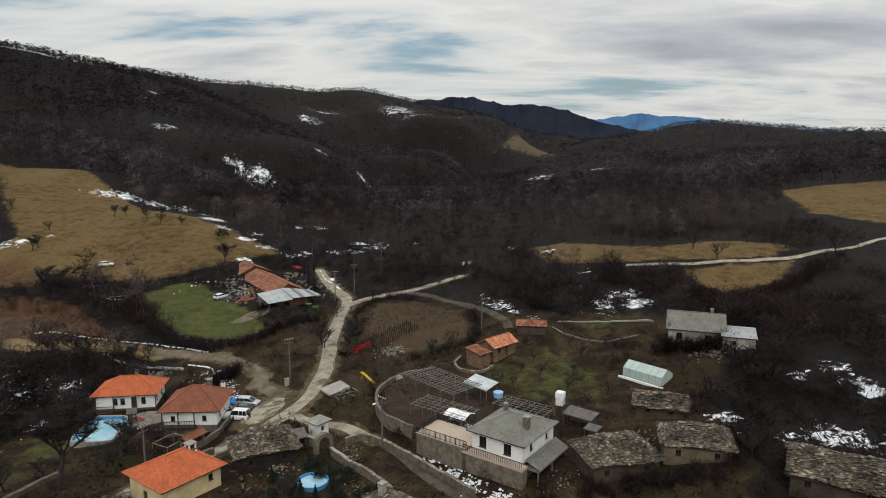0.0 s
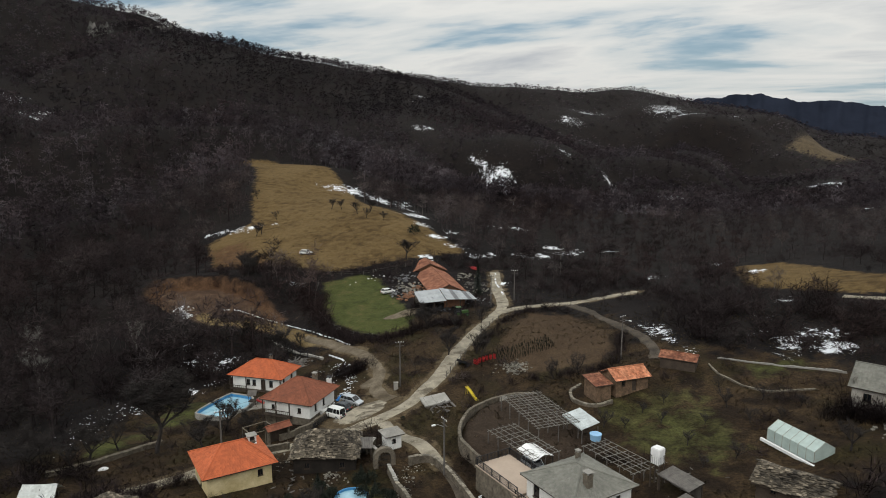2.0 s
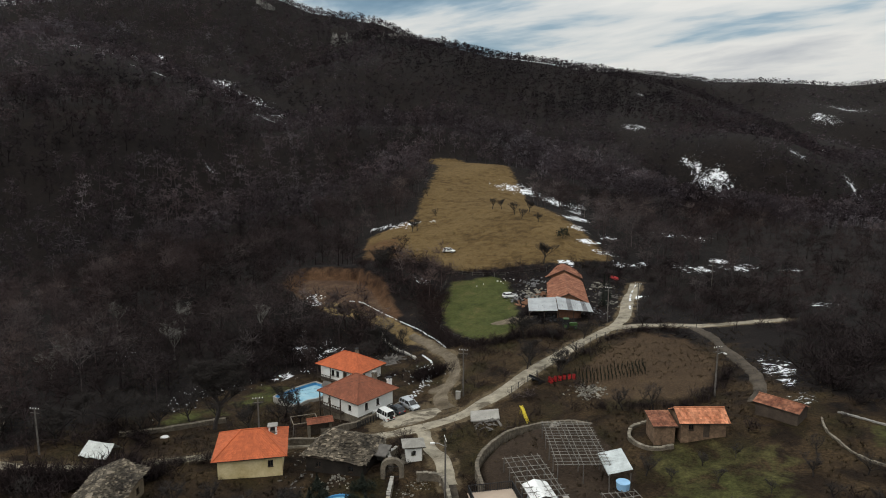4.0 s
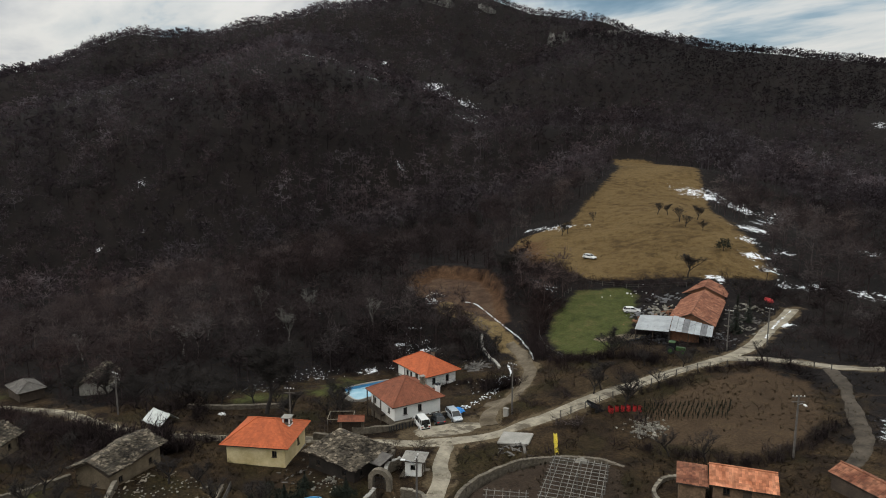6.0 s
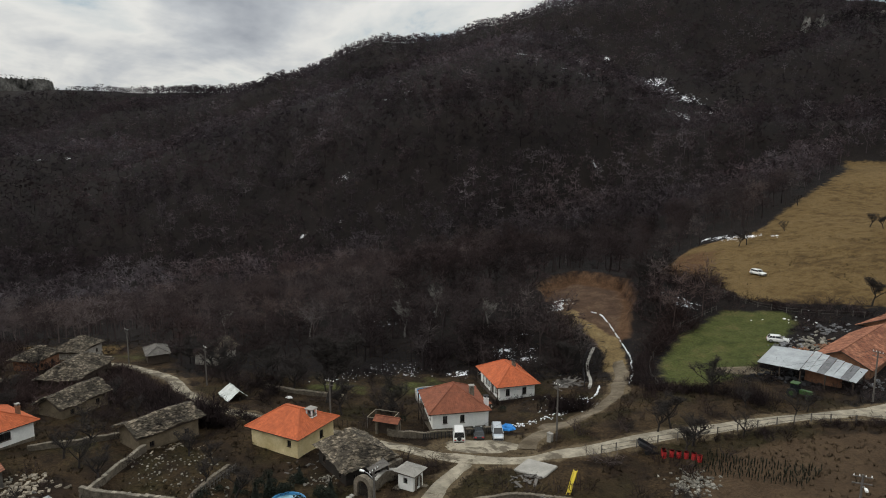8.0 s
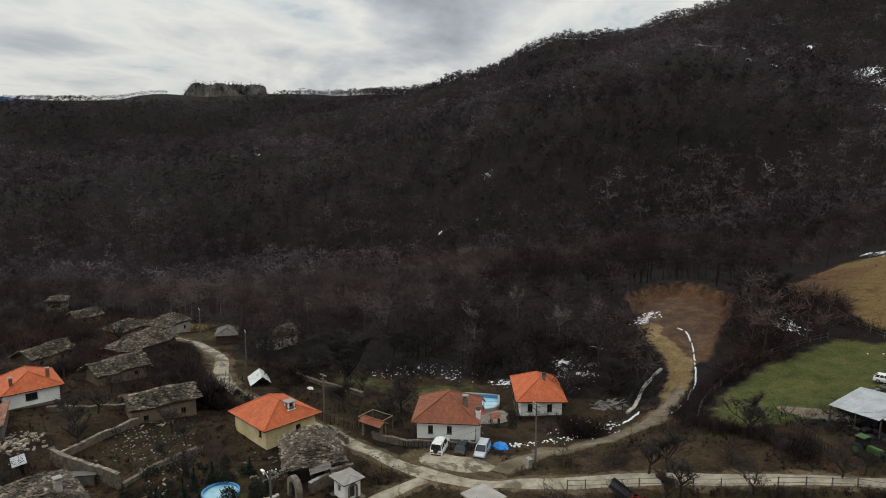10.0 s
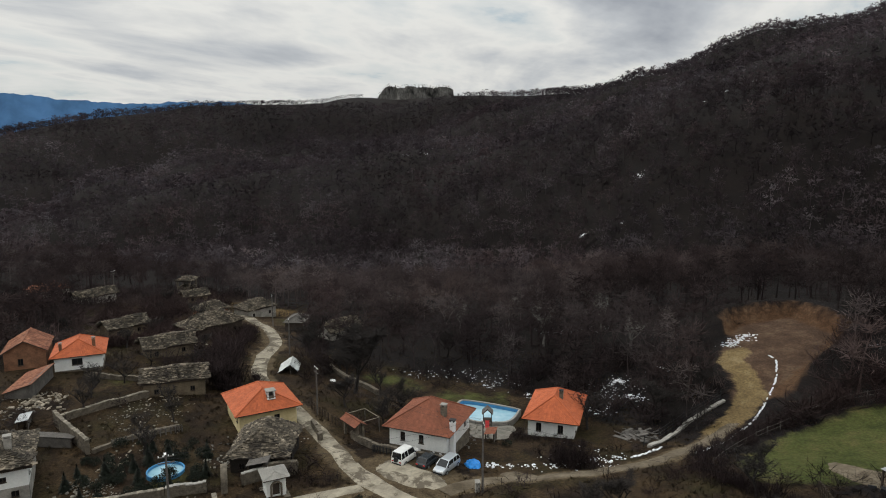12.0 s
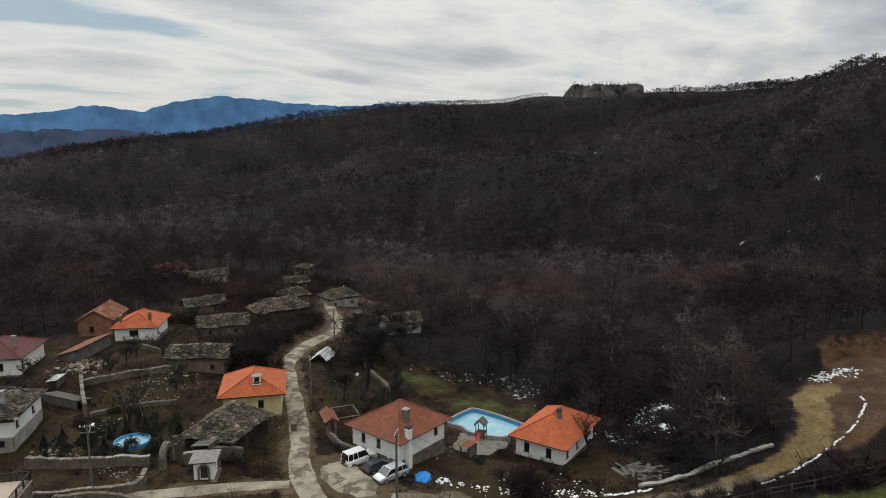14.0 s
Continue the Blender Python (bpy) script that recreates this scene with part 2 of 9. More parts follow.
def hermite(knots, rows, at, periodic=0.0):
    """Smooth curve through rows (one array or number for each knot), read at 'at'."""
    k = np.asarray(knots, float)
    n = len(k)
    i = np.clip(np.searchsorted(k, at, side="right") - 1, 0, n - 2)
    w = k[i + 1] - k[i]
    u = np.clip((at - k[i]) / w, 0, 1)
    rows = np.asarray(rows, float)
    tang = np.zeros_like(rows)
    step = (rows[1:] - rows[:-1]) / (k[1:] - k[:-1]).reshape((-1,) + (1,) * (rows.ndim - 1))
    tang[1:-1] = np.where(step[1:] * step[:-1] > 0, 2 * step[1:] * step[:-1] / (step[1:] + step[:-1] + 1e-12), 0)
    tang[0], tang[-1] = step[0] * 0.5, step[-1] * 0.5
    pick = (lambda a, j: a[j]) if rows.ndim == 1 else (lambda a, j: a[j, np.arange(len(j))])
    p, q, m, o = pick(rows, i), pick(rows, i + 1), pick(tang, i) * w, pick(tang, i + 1) * w
    return p * (2 * u**3 - 3 * u**2 + 1) + m * (u**3 - 2 * u**2 + u) + q * (3 * u**2 - 2 * u**3) + o * (u**3 - u**2)


def far_ground(x, y):
    dx, dy = x - CENTRE[0], y - CENTRE[1]
    r = np.hypot(dx, dy)
    b = np.degrees(np.arctan2(dy, dx)) % 360
    b = np.where(b < 45, b + 360, b)
    keys = list(SLOPES) + [405]
    prof = [hermite(RADII, (3.0, *SLOPES[k % 360], 30.0), r) for k in keys]
    return hermite(keys, np.array(prof), b)


def rough_ground(x, y):
    dx, dy = x - CENTRE[0], y - CENTRE[1]
    r = np.hypot(dx, dy)
    spur = value_noise(np.arctan2(dy, dx) * 7 + x / 900, r / 420, 3)
    z = ramp(r, 320, 620) * (1 - 0.86 * ramp(r, 760, 980)) * 38 * spur
    z = z + ramp(r, 230, 500) * ((8 + 7 * ramp(r, 320, 520) * (1 - ramp(r, 760, 980))) * value_noise(x / 110, y / 110, 5) + 3.5 * value_noise(x / 37, y / 37, 6))
    z = z + ramp(r, 1100, 2000) * 15 * value_noise(x / 420, y / 420, 8)
    # folds and side valleys beyond the near woods
    east = ramp(r, 620, 900) * ramp(dy, 300, 520)
    z = z + east * (26 * (0.5 - np.abs(value_noise(x / 240, y / 240, 44))) + 9 * (0.5 - np.abs(value_noise(x / 90, y / 90, 45))))
    return z + 0.22 * value_noise(x / 9, y / 9, 9) + 0.10 * value_noise(x / 3.1, y / 3.1, 10)


# crest lines of the ridges and spurs (x, y, height), each with the fall of its sides and the width of its crown
RIDGES = [
    ([(-640, 690, 176), (-505, 830, 146), (-462, 888, 137), (-405, 930, 122), (-365, 925, 94), (-306, 935, 57), (-230, 880, 14), (-170, 850, -22)], 0.40, 45),
    ([(-900, 1480, 205), (-689, 1553, 190), (-570, 1601, 167), (-463, 1635, 163), (-306, 1722, 150), (-215, 1787, 160), (-105, 1897, 138), (8, 1960, 124), (200, 2150, 60)], 0.34, 90),
    ([(-420, 1300, 78), (-260, 1240, 40), (-130, 1180, 8), (-40, 1120, -22)], 0.32, 60),
    ([(60, 1800, 64), (110, 1600, 34), (160, 1420, 4), (190, 1250, -20)], 0.28, 70),
    ([(420, 1850, 22), (493, 1834, 30), (627, 1740, 54), (682, 1665, 76), (763, 1574, 68), (841, 1476, 56), (900, 1320, 52), (980, 1100, 50)], 0.22, 80),
    ([(300, 1210, 2), (430, 1130, 16), (560, 1000, 26), (700, 860, 34)], 0.16, 80),
    ([(-350, 300, 48), (-305, 330, 49), (-262, 368, 47), (-222, 412, 39), (-183, 452, 23), (-143, 513, -4), (-89, 550, -20)], 0.62, 16),
    ([(-470, 105, 44), (-520, 130, 74), (-574, 162, 98), (-608, 205, 116), (-625, 252, 131), (-700, 310, 152)], 0.42, 42),
    ([(-560, 360, 84), (-500, 372, 66), (-440, 372, 44), (-380, 352, 30)], 0.34, 30),
    ([(-640, -705, 50), (-666, -692, 70), (-795, -644, 91), (-928, -568, 99), (-1010, -500, 110), (-1100, -440, 110), (-1075, -324, 114), (-1027, -172, 109), (-957, -52, 107), (-921, 30, 112)], 0.30, 50),
    ([(-650, -700, 50), (-514, -690, 40), (-431, -724, 36), (-340, -760, 8)], 0.28, 50),
    ([(-470, -1060, 14), (-360, -1010, -6), (-240, -960, -34)], 0.26, 60),
    ([(-92, -236, -26), (-173, -249, -22), (-256, -249, -12), (-360, -243, 2), (-502, -203, 22), (-602, -108, 32)], 0.30, 40),
]


def ridge(line, fall, crown, x, y):
    """Height of a ridge's sides: the crest less the fall away from it, the highest of all its stretches."""
    best = np.full(x.shape, -1e9)
    fall = fall * (1 + 0.35 * value_noise(x / 130, y / 130, 41))
    for (ax, ay, az), (bx, by, bz) in zip(line, line[1:]):
        ex, ey = bx - ax, by - ay
        u = np.clip(((x - ax) * ex + (y - ay) * ey) / (ex * ex + ey * ey), 0, 1)
        d = np.hypot(x - ax - u * ex, y - ay - u * ey)
        best = np.maximum(best, az + (bz - az) * u - fall * (np.sqrt(d**2 + crown**2) - crown))
    return best


def with_ridges(z, x, y):
    for line, fall, crown in RIDGES:
        side = ridge(line, fall, crown, x, y) + 3.0 * value_noise(x / 60, y / 60, 43)
        h = np.clip(0.5 + 0.5 * (side - z) / 9.0, 0, 1)
        z = z + (side - z) * h + 9.0 * h * (1 - h) * 0.5
    return z


def inside(poly, x, y):
    """Signed distance to a polygon, positive inside."""
    px, py = np.array([p[0] for p in poly], float), np.array([p[1] for p in poly], float)
    best = np.full(x.shape, 1e9)
    odd = np.zeros(x.shape, bool)
    n = len(poly)
    for i in range(n):
        ax, ay, bx, by = px[i], py[i], px[(i + 1) % n], py[(i + 1) % n]
        ex, ey = bx - ax, by - ay
        u = np.clip(((x - ax) * ex + (y - ay) * ey) / (ex * ex + ey * ey), 0, 1)
        best = np.minimum(best, np.hypot(x - ax - u * ex, y - ay - u * ey))
        cross = ((ay > y) != (by > y)) & (x < ex * (y - ay) / (ey + 1e-12) + ax)
        odd ^= cross
    return np.where(odd, best, -best)


POOL = [(-54.9, 106.1), (-59.4, 105.9), (-61.0, 107.0), (-61.1, 115.0), (-60.2, 115.9), (-56.2, 115.8), (-54.6, 113.6), (-53.9, 111.0), (-54.6, 109.0), (-54.2, 107.2)]
GARDEN = [(-8.0, 103), (-9.4, 109), (-8.6, 115), (-5.0, 120), (-1.5, 121), (9, 113), (13, 106), (8, 100.5), (-1.5, 97), (-4.5, 98.5)]
QUARRY = [(-113, 147), (-120, 158), (-106, 166), (-92, 162), (-82, 156), (-72, 153), (-66, 151), (-66, 146), (-80, 146), (-95, 143)]
# rises and hollows round the village: x, y, spread, height
KNOLLS = [(-196, 316, 60, 9.8), (-52, 124, 35, -3.0), (56, 160, 35, 1.9), (-220, -20, 60, -6.5), (-148, 148, 35, 5.9), (-64, 184, 22, -3.9), (-112, 304, 22, -6.8), (8, 76, 22, -2.9), (-16, 148, 22, 2.0), (-100, 160, 22, 2.3), (68, 100, 22, 3.2), (-160, 328, 22, 3.9), (80, 172, 22, 4.9), (-148, 52, 22, 2.3), (-124, 100, 22, -1.4), (-100, 208, 22, -2.0), (-52, 148, 22, -2.1), (-100, -20, 35, 0.8), (8, 184, 22, 2.0), (-88, 112, 22, -1.2), (-112, 244, 22, 0.7), (-220, -8, 60, -6.7)]


def along(line, x, y):
    """Distance to a line through the plan."""
    best = np.full(x.shape, 1e9)
    for (ax, ay), (bx, by) in zip(line, line[1:]):
        ex, ey = bx - ax, by - ay
        u = np.clip(((x - ax) * ex + (y - ay) * ey) / (ex * ex + ey * ey), 0, 1)
        best = np.minimum(best, np.hypot(x - ax - u * ex, y - ay - u * ey))
    return best


def height(x, y):
    """The ground's height at x, y (numbers or arrays)."""
    x, y = np.atleast_1d(np.asarray(x, float)), np.atleast_1d(np.asarray(y, float))
    z = far_ground(x, y) + rough_ground(x, y)
    out = np.hypot(x - CENTRE[0], y - CENTRE[1]) > 225
    if out.any():
        z[out] = with_ridges(z[out], x[out], y[out])
    for kx, ky, spread, rise in KNOLLS:
        z = z + rise * np.exp(-((x - kx) ** 2 + (y - ky) ** 2) / (2 * spread**2))
    # cut bank round the back of the quarry
    near = (x < -60) & (x > -140) & (y > 120) & (y < 190)
    if near.any():
        qx, qy = x[near], y[near]
        z[near] += 3.4 * ramp(-inside(QUARRY, qx, qy), 0.0, 1.8) * ramp(-along(QUARRY[:4], qx, qy), -16.0, -5.0)
    # kitchen garden held up by its curved wall
    bed = 1 / (1 + np.exp(-np.clip(inside(GARDEN, x, y) / 0.35, -30, 30)))
    z = z + bed * (2.9 + 0.03 * (y - 105) - z)
    # level ground under the swimming pool
    bed = 1 / (1 + np.exp(-np.clip((inside(POOL, x, y) + 0.5) / 0.25, -30, 30)))
    return z + bed * (-4.6 - z)


def hz(x, y):
    return float(height(x, y)[0])


# ---- the ground: one sheet to the horizon ----
MEADOW = [(-52, 224), (-62, 207), (-83, 188), (-104, 187), (-124, 185), (-146, 208), (-141, 229), (-160, 252), (-176, 276), (-198, 306), (-228, 330), (-214, 343), (-172, 331), (-144, 303), (-100, 262), (-75, 244)]
GREEN_FIELD = [(-79, 180), (-72, 191), (-64, 186), (-57, 178), (-49, 169), (-42, 160), (-39.5, 151), (-47, 148.5), (-60, 155), (-70, 165)]
BROWN_FIELD = [(-14, 166), (-4, 164), (5, 152), (8, 144), (7, 136), (-3, 131), (-12, 134), (-16, 149)]
LAWNS = [
    [(5, 123), (26, 129), (33, 109), (28, 99), (12, 108)],
    [(-59.5, 84), (-63, 81), (-70, 90), (-66, 99), (-59, 96.5)],
    [(-57, 103), (-66, 96), (-73, 111), (-65, 116)],
    [(-34, 50), (-27, 55), (-33, 62), (-40, 56)],
    [(-80, 54), (-86, 50), (-92, 38), (-99, 40), (-90, 56)],
    [(-20, 88), (-15, 93), (-9, 88), (-14, 82)],
    [(44, 134), (32, 130), (28, 139), (40, 142)],
]
FAR_FIELDS = [
    [(30, 219), (43, 219), (63, 182), (81, 179), (95, 172), (84, 162.5), (73, 162), (62, 168), (49, 174), (33, 186)],
    [(61, 160), (82, 158), (88, 160), (78, 148), (66, 143), (61, 150)],
    [(148, 286), (206, 303), (250, 290), (145, 208), (132, 232)],
    [(-100, 20), (-112, 14), (-106, 40), (-98, 40)],
]
FIELD_STRIPS = [
    [(137, 1348), (200, 1560), (300, 1600), (250, 1450), (215, 1385)],
    [(330, 873), (390, 874), (465, 874), (500, 850), (400, 838)],
    [(479, 834), (560, 861), (600, 840), (520, 806)],
    [(180, 775), (216, 704), (240, 640), (206, 652)],
]
FARM = [(-66, 190), (-60, 214), (-40, 210), (-24, 182), (-22, 160), (-36, 150), (-58, 172)]
VILLAGE = [(-62, 132), (-30, 170), (4, 162), (12, 147), (40, 141), (54, 129), (52, 110), (41, 101), (42, 80), (36, 72), (10, 66), (-10, 40), (-50, 26), (-90, -24), (-128, -24), (-108, 42), (-72, 62), (-74, 108)]
SNOW = [(36, 146, 6), (44, 151, 6), (45, 145, 5), (39, 150, 6), (15, 152, 5), (59, 102, 4), (65, 103, 5), (64, 98, 5), (65, 94, 4), (53, 84, 5), (57, 82, 5), (43, 92, 3), (41, 88, 3), (48, 85, 3), (40, 171, 4), (-146, 297, 10.4), (-140, 301, 9.1), (-125, 305, 9.1), (-117, 309, 9.1), (-108, 298, 7.8), (-94, 272, 6.5), (-85, 258, 7.8), (-77, 245, 6.5), (-66, 234, 6.5), (-66, 246, 6.5), (-57, 228, 5.2), (-48, 222, 5.2), (-44, 225, 5.2), (-34, 231, 6.5), (-22, 244, 6.5), (-60, 277, 7.8), (-49, 281, 7.8), (-155, 218, 4), (-149, 220, 5.2), (-143, 221, 5.2), (-137, 223, 5.2), (-131, 226, 3.9), (-60, 210, 4), (-75, 131, 3), (-66, 128, 3), (-74, 106, 3), (-72, 116, 3), (-85, 172, 6)]
SNOW_NEAR = [(-330, 95, 5), (-28, 250, 5), (10, 205, 6), (36, 205, 4), (-44, 227, 4), (-82, 128, 3), (-88, 134, 3), (36, 160, 3), (12, 155, 3), (18, 147, 3), (22, 141, 3), (34, 150, 5), (37, 142, 4), (28, 229, 5), (-9, 253, 5), (-21, 250, 5), (-28, 235, 5), (-30, 196, 4), (-302, 72, 4), (-299, 93, 3)]
# on the far slopes, where the woods open
SNOW_SLOPES = [(-343, 814, 7), (-342, 850, 8), (-252, 1376, 26), (-242, 1500, 30), (-345, 1278, 20), (-186, 606, 5), (-178, 612, 5), (-172, 600, 7), (-163, 594, 8), (-155, 600, 6), (-147, 590, 8), (-139, 584, 7), (-131, 586, 5), (-126, 578, 4), (-225, 850, 9), (-74, 688, 8), (-106, 644, 8), (-262, 655, 8), (-255, 664, 7), (-216, 1167, 20), (-126, 1094, 20), (-8, 596, 12), (5, 579, 14), (-85, 1540, 36), (-33, 1483, 32), (40, 1500, 24), (254, 1030, 22), (98, 410, 10), (162, 1028, 20), (-617, 340, 12), (-565, 396, 15), (-540, 393, 15), (-514, 404, 16), (-404, 338, 16), (-412, 346, 14), (-474, 398, 15), (-430, 370, 12), (-326, 245, 5), (-549, 259, 11), (-597, 304, 11), (-625, 340, 10), (-655, 380, 12), (-483, 294, 8), (-490, 276, 8), (-573, 394, 14), (-468, 146, 7), (-450, 130, 6), (-407, 110, 5), (-646, -209, 9), (-668, -187, 8), (-553, -59, 5), (-526, -147, 7), (-534, -128, 8), (-524, -64, 5), (-563, -51, 6), (-416, 121, 6), (-437, 142, 5), (-328, -682, 14)]
# snow on open slopes with low scrub below it
OPEN_SNOW = [(-156, 596, 30), (-2, 588, 18), (-259, 660, 12)]
SNOW_FAR = SNOW_NEAR + [(x, y, 1.45 * s if y > 560 else s) for x, y, s in SNOW_SLOPES]


MAIN_ROAD = [(-36.2, 207), (-33.5, 200), (-31.4, 193), (-27, 183), (-22.8, 172), (-22.6, 163), (-22.6, 152), (-22.3, 141), (-21.4, 131), (-21.2, 124), (-22.4, 117), (-25.2, 110), (-29, 103.5), (-33, 98.5), (-39.5, 88.8), (-46, 78.3), (-51.5, 70.8), (-61.5, 63.6), (-71, 59), (-79.5, 51), (-86, 41), (-93, 31)]
SIDE_ROAD = [(-22.6, 166), (-17.5, 170), (-11, 173.5), (-6.5, 174.5), (0, 178), (8, 184)]
LANE = [(-24, 108.5), (-19, 104.6), (-14.5, 102.2), (-9.5, 98), (-5.5, 94), (-2.5, 89.8), (2, 84.5), (7, 79.5)]
TRACK = [(-27, 117.5), (-32, 121), (-34.2, 127), (-40, 134.5), (-46, 139.5), (-55, 144.3), (-65, 147.8), (-74, 150.2), (-83, 150.5), (-92, 150)]
SAND_LOOP = [(-96, 148), (-91, 146.5), (-86, 149), (-78, 150.5), (-70, 149), (-62, 146)]
RED_BANK = [(-122, 184), (-140, 202), (-130, 207), (-112, 194), (-100, 188), (-104, 182)]
FIELD_TRACK = [(-7.0, 173.5), (0.6, 165.0), (7.6, 155.4), (13.0, 148.0), (15.6, 142.0), (16.0, 137.5)]
FAR_ROAD = [(50, 170), (59, 165.5), (67, 162), (79, 160.5), (92, 164), (112, 178), (131, 191), (165, 208)]


def covers(x, y):
    r = np.hypot(x - CENTRE[0], y - CENTRE[1])
    soft = 1.2 + r * 0.004
    mask = lambda d, s=1.0: 1 / (1 + np.exp(-np.clip(d / (soft * s), -30, 30)))
    out = {"dry_grass": mask(inside(MEADOW, x, y)), "green": mask(inside(GREEN_FIELD, x, y)), "soil": mask(inside(BROWN_FIELD, x, y)), "garden": mask(inside(GARDEN, x, y), 0.4), "quarry": mask(inside(QUARRY, x, y) + 1.5) * ramp(-along(QUARRY[:5], x, y), -12, -4), "yard": mask(inside(VILLAGE, x, y), 3)}
    for f in FAR_FIELDS:
        out["dry_grass"] = np.maximum(out["dry_grass"], mask(inside(f, x, y)))
    for f, thick in zip(LAWNS, (0.47, 0.58, 0.58, 0.5, 0.5, 0.5, 0.5)):
        out["green"] = np.maximum(out["green"], thick * mask(inside(f, x, y)))
    snow = np.zeros_like(x)
    for sx, sy, s in SNOW + SNOW_FAR:
        snow = np.maximum(snow, np.exp(-((x - sx) ** 2 + (y - sy) ** 2) / (1.2 * s * s)))
    out["snow"] = 0.90 * snow
    road = np.minimum(along(MAIN_ROAD, x, y) - 2.3, along(SIDE_ROAD, x, y) - 1.9)
    road = np.minimum(road, np.minimum(along(LANE[:4], x, y) - 1.7, along(TRACK, x, y) - 1.8))
    road = np.minimum(road, np.hypot((x + 30) * 1.0, (y - 111.5) * 0.7) - 5.5)
    out["verge"] = 1 / (1 + np.exp(np.clip(road / 0.6, -30, 30)))
    for f in FIELD_STRIPS:
        out["verge"] = np.maximum(out["verge"], mask(inside(f, x, y)))
    # the quarry: orange bank at the back, trodden floor, a loop of pale sand in front
    out["sand"] = 1 / (1 + np.exp(np.clip((along(SAND_LOOP, x, y) - 2.1) / 0.6, -30, 30)))
    out["floor_earth"] = mask(inside(QUARRY, x, y) - 1.6, 0.7)
    out["scorched"] = mask(inside(RED_BANK, x, y), 1.5)
    return out


def ground_sheet():
    turns = 520
    radii = [0.0]
    step = 1.5
    while radii[-1] < 4950:
        radii.append(radii[-1] + step)
        step = 1.5 if radii[-1] < 170 else max(1.5, radii[-1] * 0.0145)
    radii = np.array(radii[1:])
    ang = np.arange(turns) * 2 * np.pi / turns
    rr, aa = np.meshgrid(radii, ang, indexing="ij")
    x, y = (CENTRE[0] + rr * np.cos(aa)).ravel(), (CENTRE[1] + rr * np.sin(aa)).ravel()
    z = height(x, y)
    x, y, z = np.append(x, CENTRE[0]), np.append(y, CENTRE[1]), np.append(z, hz(*CENTRE))
    n, last = len(radii), len(x) - 1
    i, j = np.meshgrid(np.arange(n - 1), np.arange(turns), indexing="ij")
    a, b = i * turns + j, i * turns + (j + 1) % turns
    quads = np.stack([a, a + turns, b + turns, b], -1).reshape(-1, 4)
    mesh = bpy.data.meshes.new("ground")
    faces = [tuple(q) for q in quads.tolist()] + [(last, k, (k + 1) % turns) for k in range(turns)]
    mesh.from_pydata(np.stack([x, y, z], -1).tolist(), [], faces)
    for name, values in covers(x, y).items():
        at = mesh.attributes.new(name, "FLOAT", "POINT")
        at.data.foreach_set("value", np.asarray(values, np.float32))
    mesh.polygons.foreach_set("use_smooth", [True] * len(mesh.polygons))
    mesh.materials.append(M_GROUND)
    return tagged(new("ground", mesh), "rolling winter hillside of leaf litter, dry meadow and snow patches", "ground", kind="structure")


ground = ground_sheet()

# ---- roads ----
def smooth_line(line, step=1.0):
    pts = [Vector((*p, 0)) for p in line]
    out = []
    for i in range(len(pts) - 1):
        p0, p1, p2, p3 = pts[max(i - 1, 0)], pts[i], pts[i + 1], pts[min(i + 2, len(pts) - 1)]
        n = max(1, int((p2 - p1).length / step))
        for k in range(n):
            u = k / n
            out.append(0.5 * (2 * p1 + (p2 - p0) * u + (2 * p0 - 5 * p1 + 4 * p2 - p3) * u * u + (3 * p1 - p0 - 3 * p2 + p3) * u**3))
    return out + [pts[-1]]


def road_sheet(name, line, width, material, label, lift=0.07, ragged=0.25, seed=1):
    pts = smooth_line(line, 0.9)
    rng = random.Random(seed)
    cols = 8
    verts, faces = [], []
    for k, p in enumerate(pts):
        d = (pts[min(k + 1, len(pts) - 1)] - pts[max(k - 1, 0)]).normalized()
        side = Vector((-d.y, d.x, 0))
        wl_, wr_ = (width / 2 + ragged * (1.2 * noise.noise((k * 0.13, seed * 7.3 + e, 0)) + 0.7 * noise.noise((k * 0.5, seed * 3.1 + e, 5))) for e in (0, 40))
        for c in range(cols + 1):
            u = c / cols
            q = p + side * (-wl_ + u * (wl_ + wr_))
            edge = min(u, 1 - u)
            verts.append((q.x, q.y, hz(q.x, q.y) + (lift if edge > 0.01 else -0.10) + 0.05 * min(1, edge * 4)))
    for k in range(len(pts) - 1):
        for c in range(cols):
            a = k * (cols + 1) + c
            faces.append((a, a + 1, a + cols + 2, a + cols + 1))
    mesh = bpy.data.meshes.new(name)
    mesh.from_pydata(verts, [], faces)
    mesh.polygons.foreach_set("use_smooth", [True] * len(mesh.polygons))
    mesh.materials.append(material)
    return tagged(new(name, mesh), label, "road", kind="structure")


def road_material(name, drift):
    """Pale worn concrete with dirt and dark patches drifted over it."""
    m = surface(name, (0.245, 0.212, 0.158), 0.9, vary=0.22, scale=0.5, fine=3.0, bump=0.4, second=(0.315, 0.278, 0.212))
    tree = m.node_tree
    p = tree.nodes["Principled BSDF"]
    old = p.inputs["Base Color"].links[0].from_socket
    co = tree.nodes.new("ShaderNodeTexCoord").outputs["Object"]
    dirt = rampnode(tree, noisenode(tree, co, 0.28, 7.0, 0.7, 0.8), [(drift, 0.0), (drift + 0.08, 0.9)])
    tree.links.new(mixcolour(tree, dirt, old, (0.085, 0.068, 0.047)), p.inputs["Base Color"])
    return m


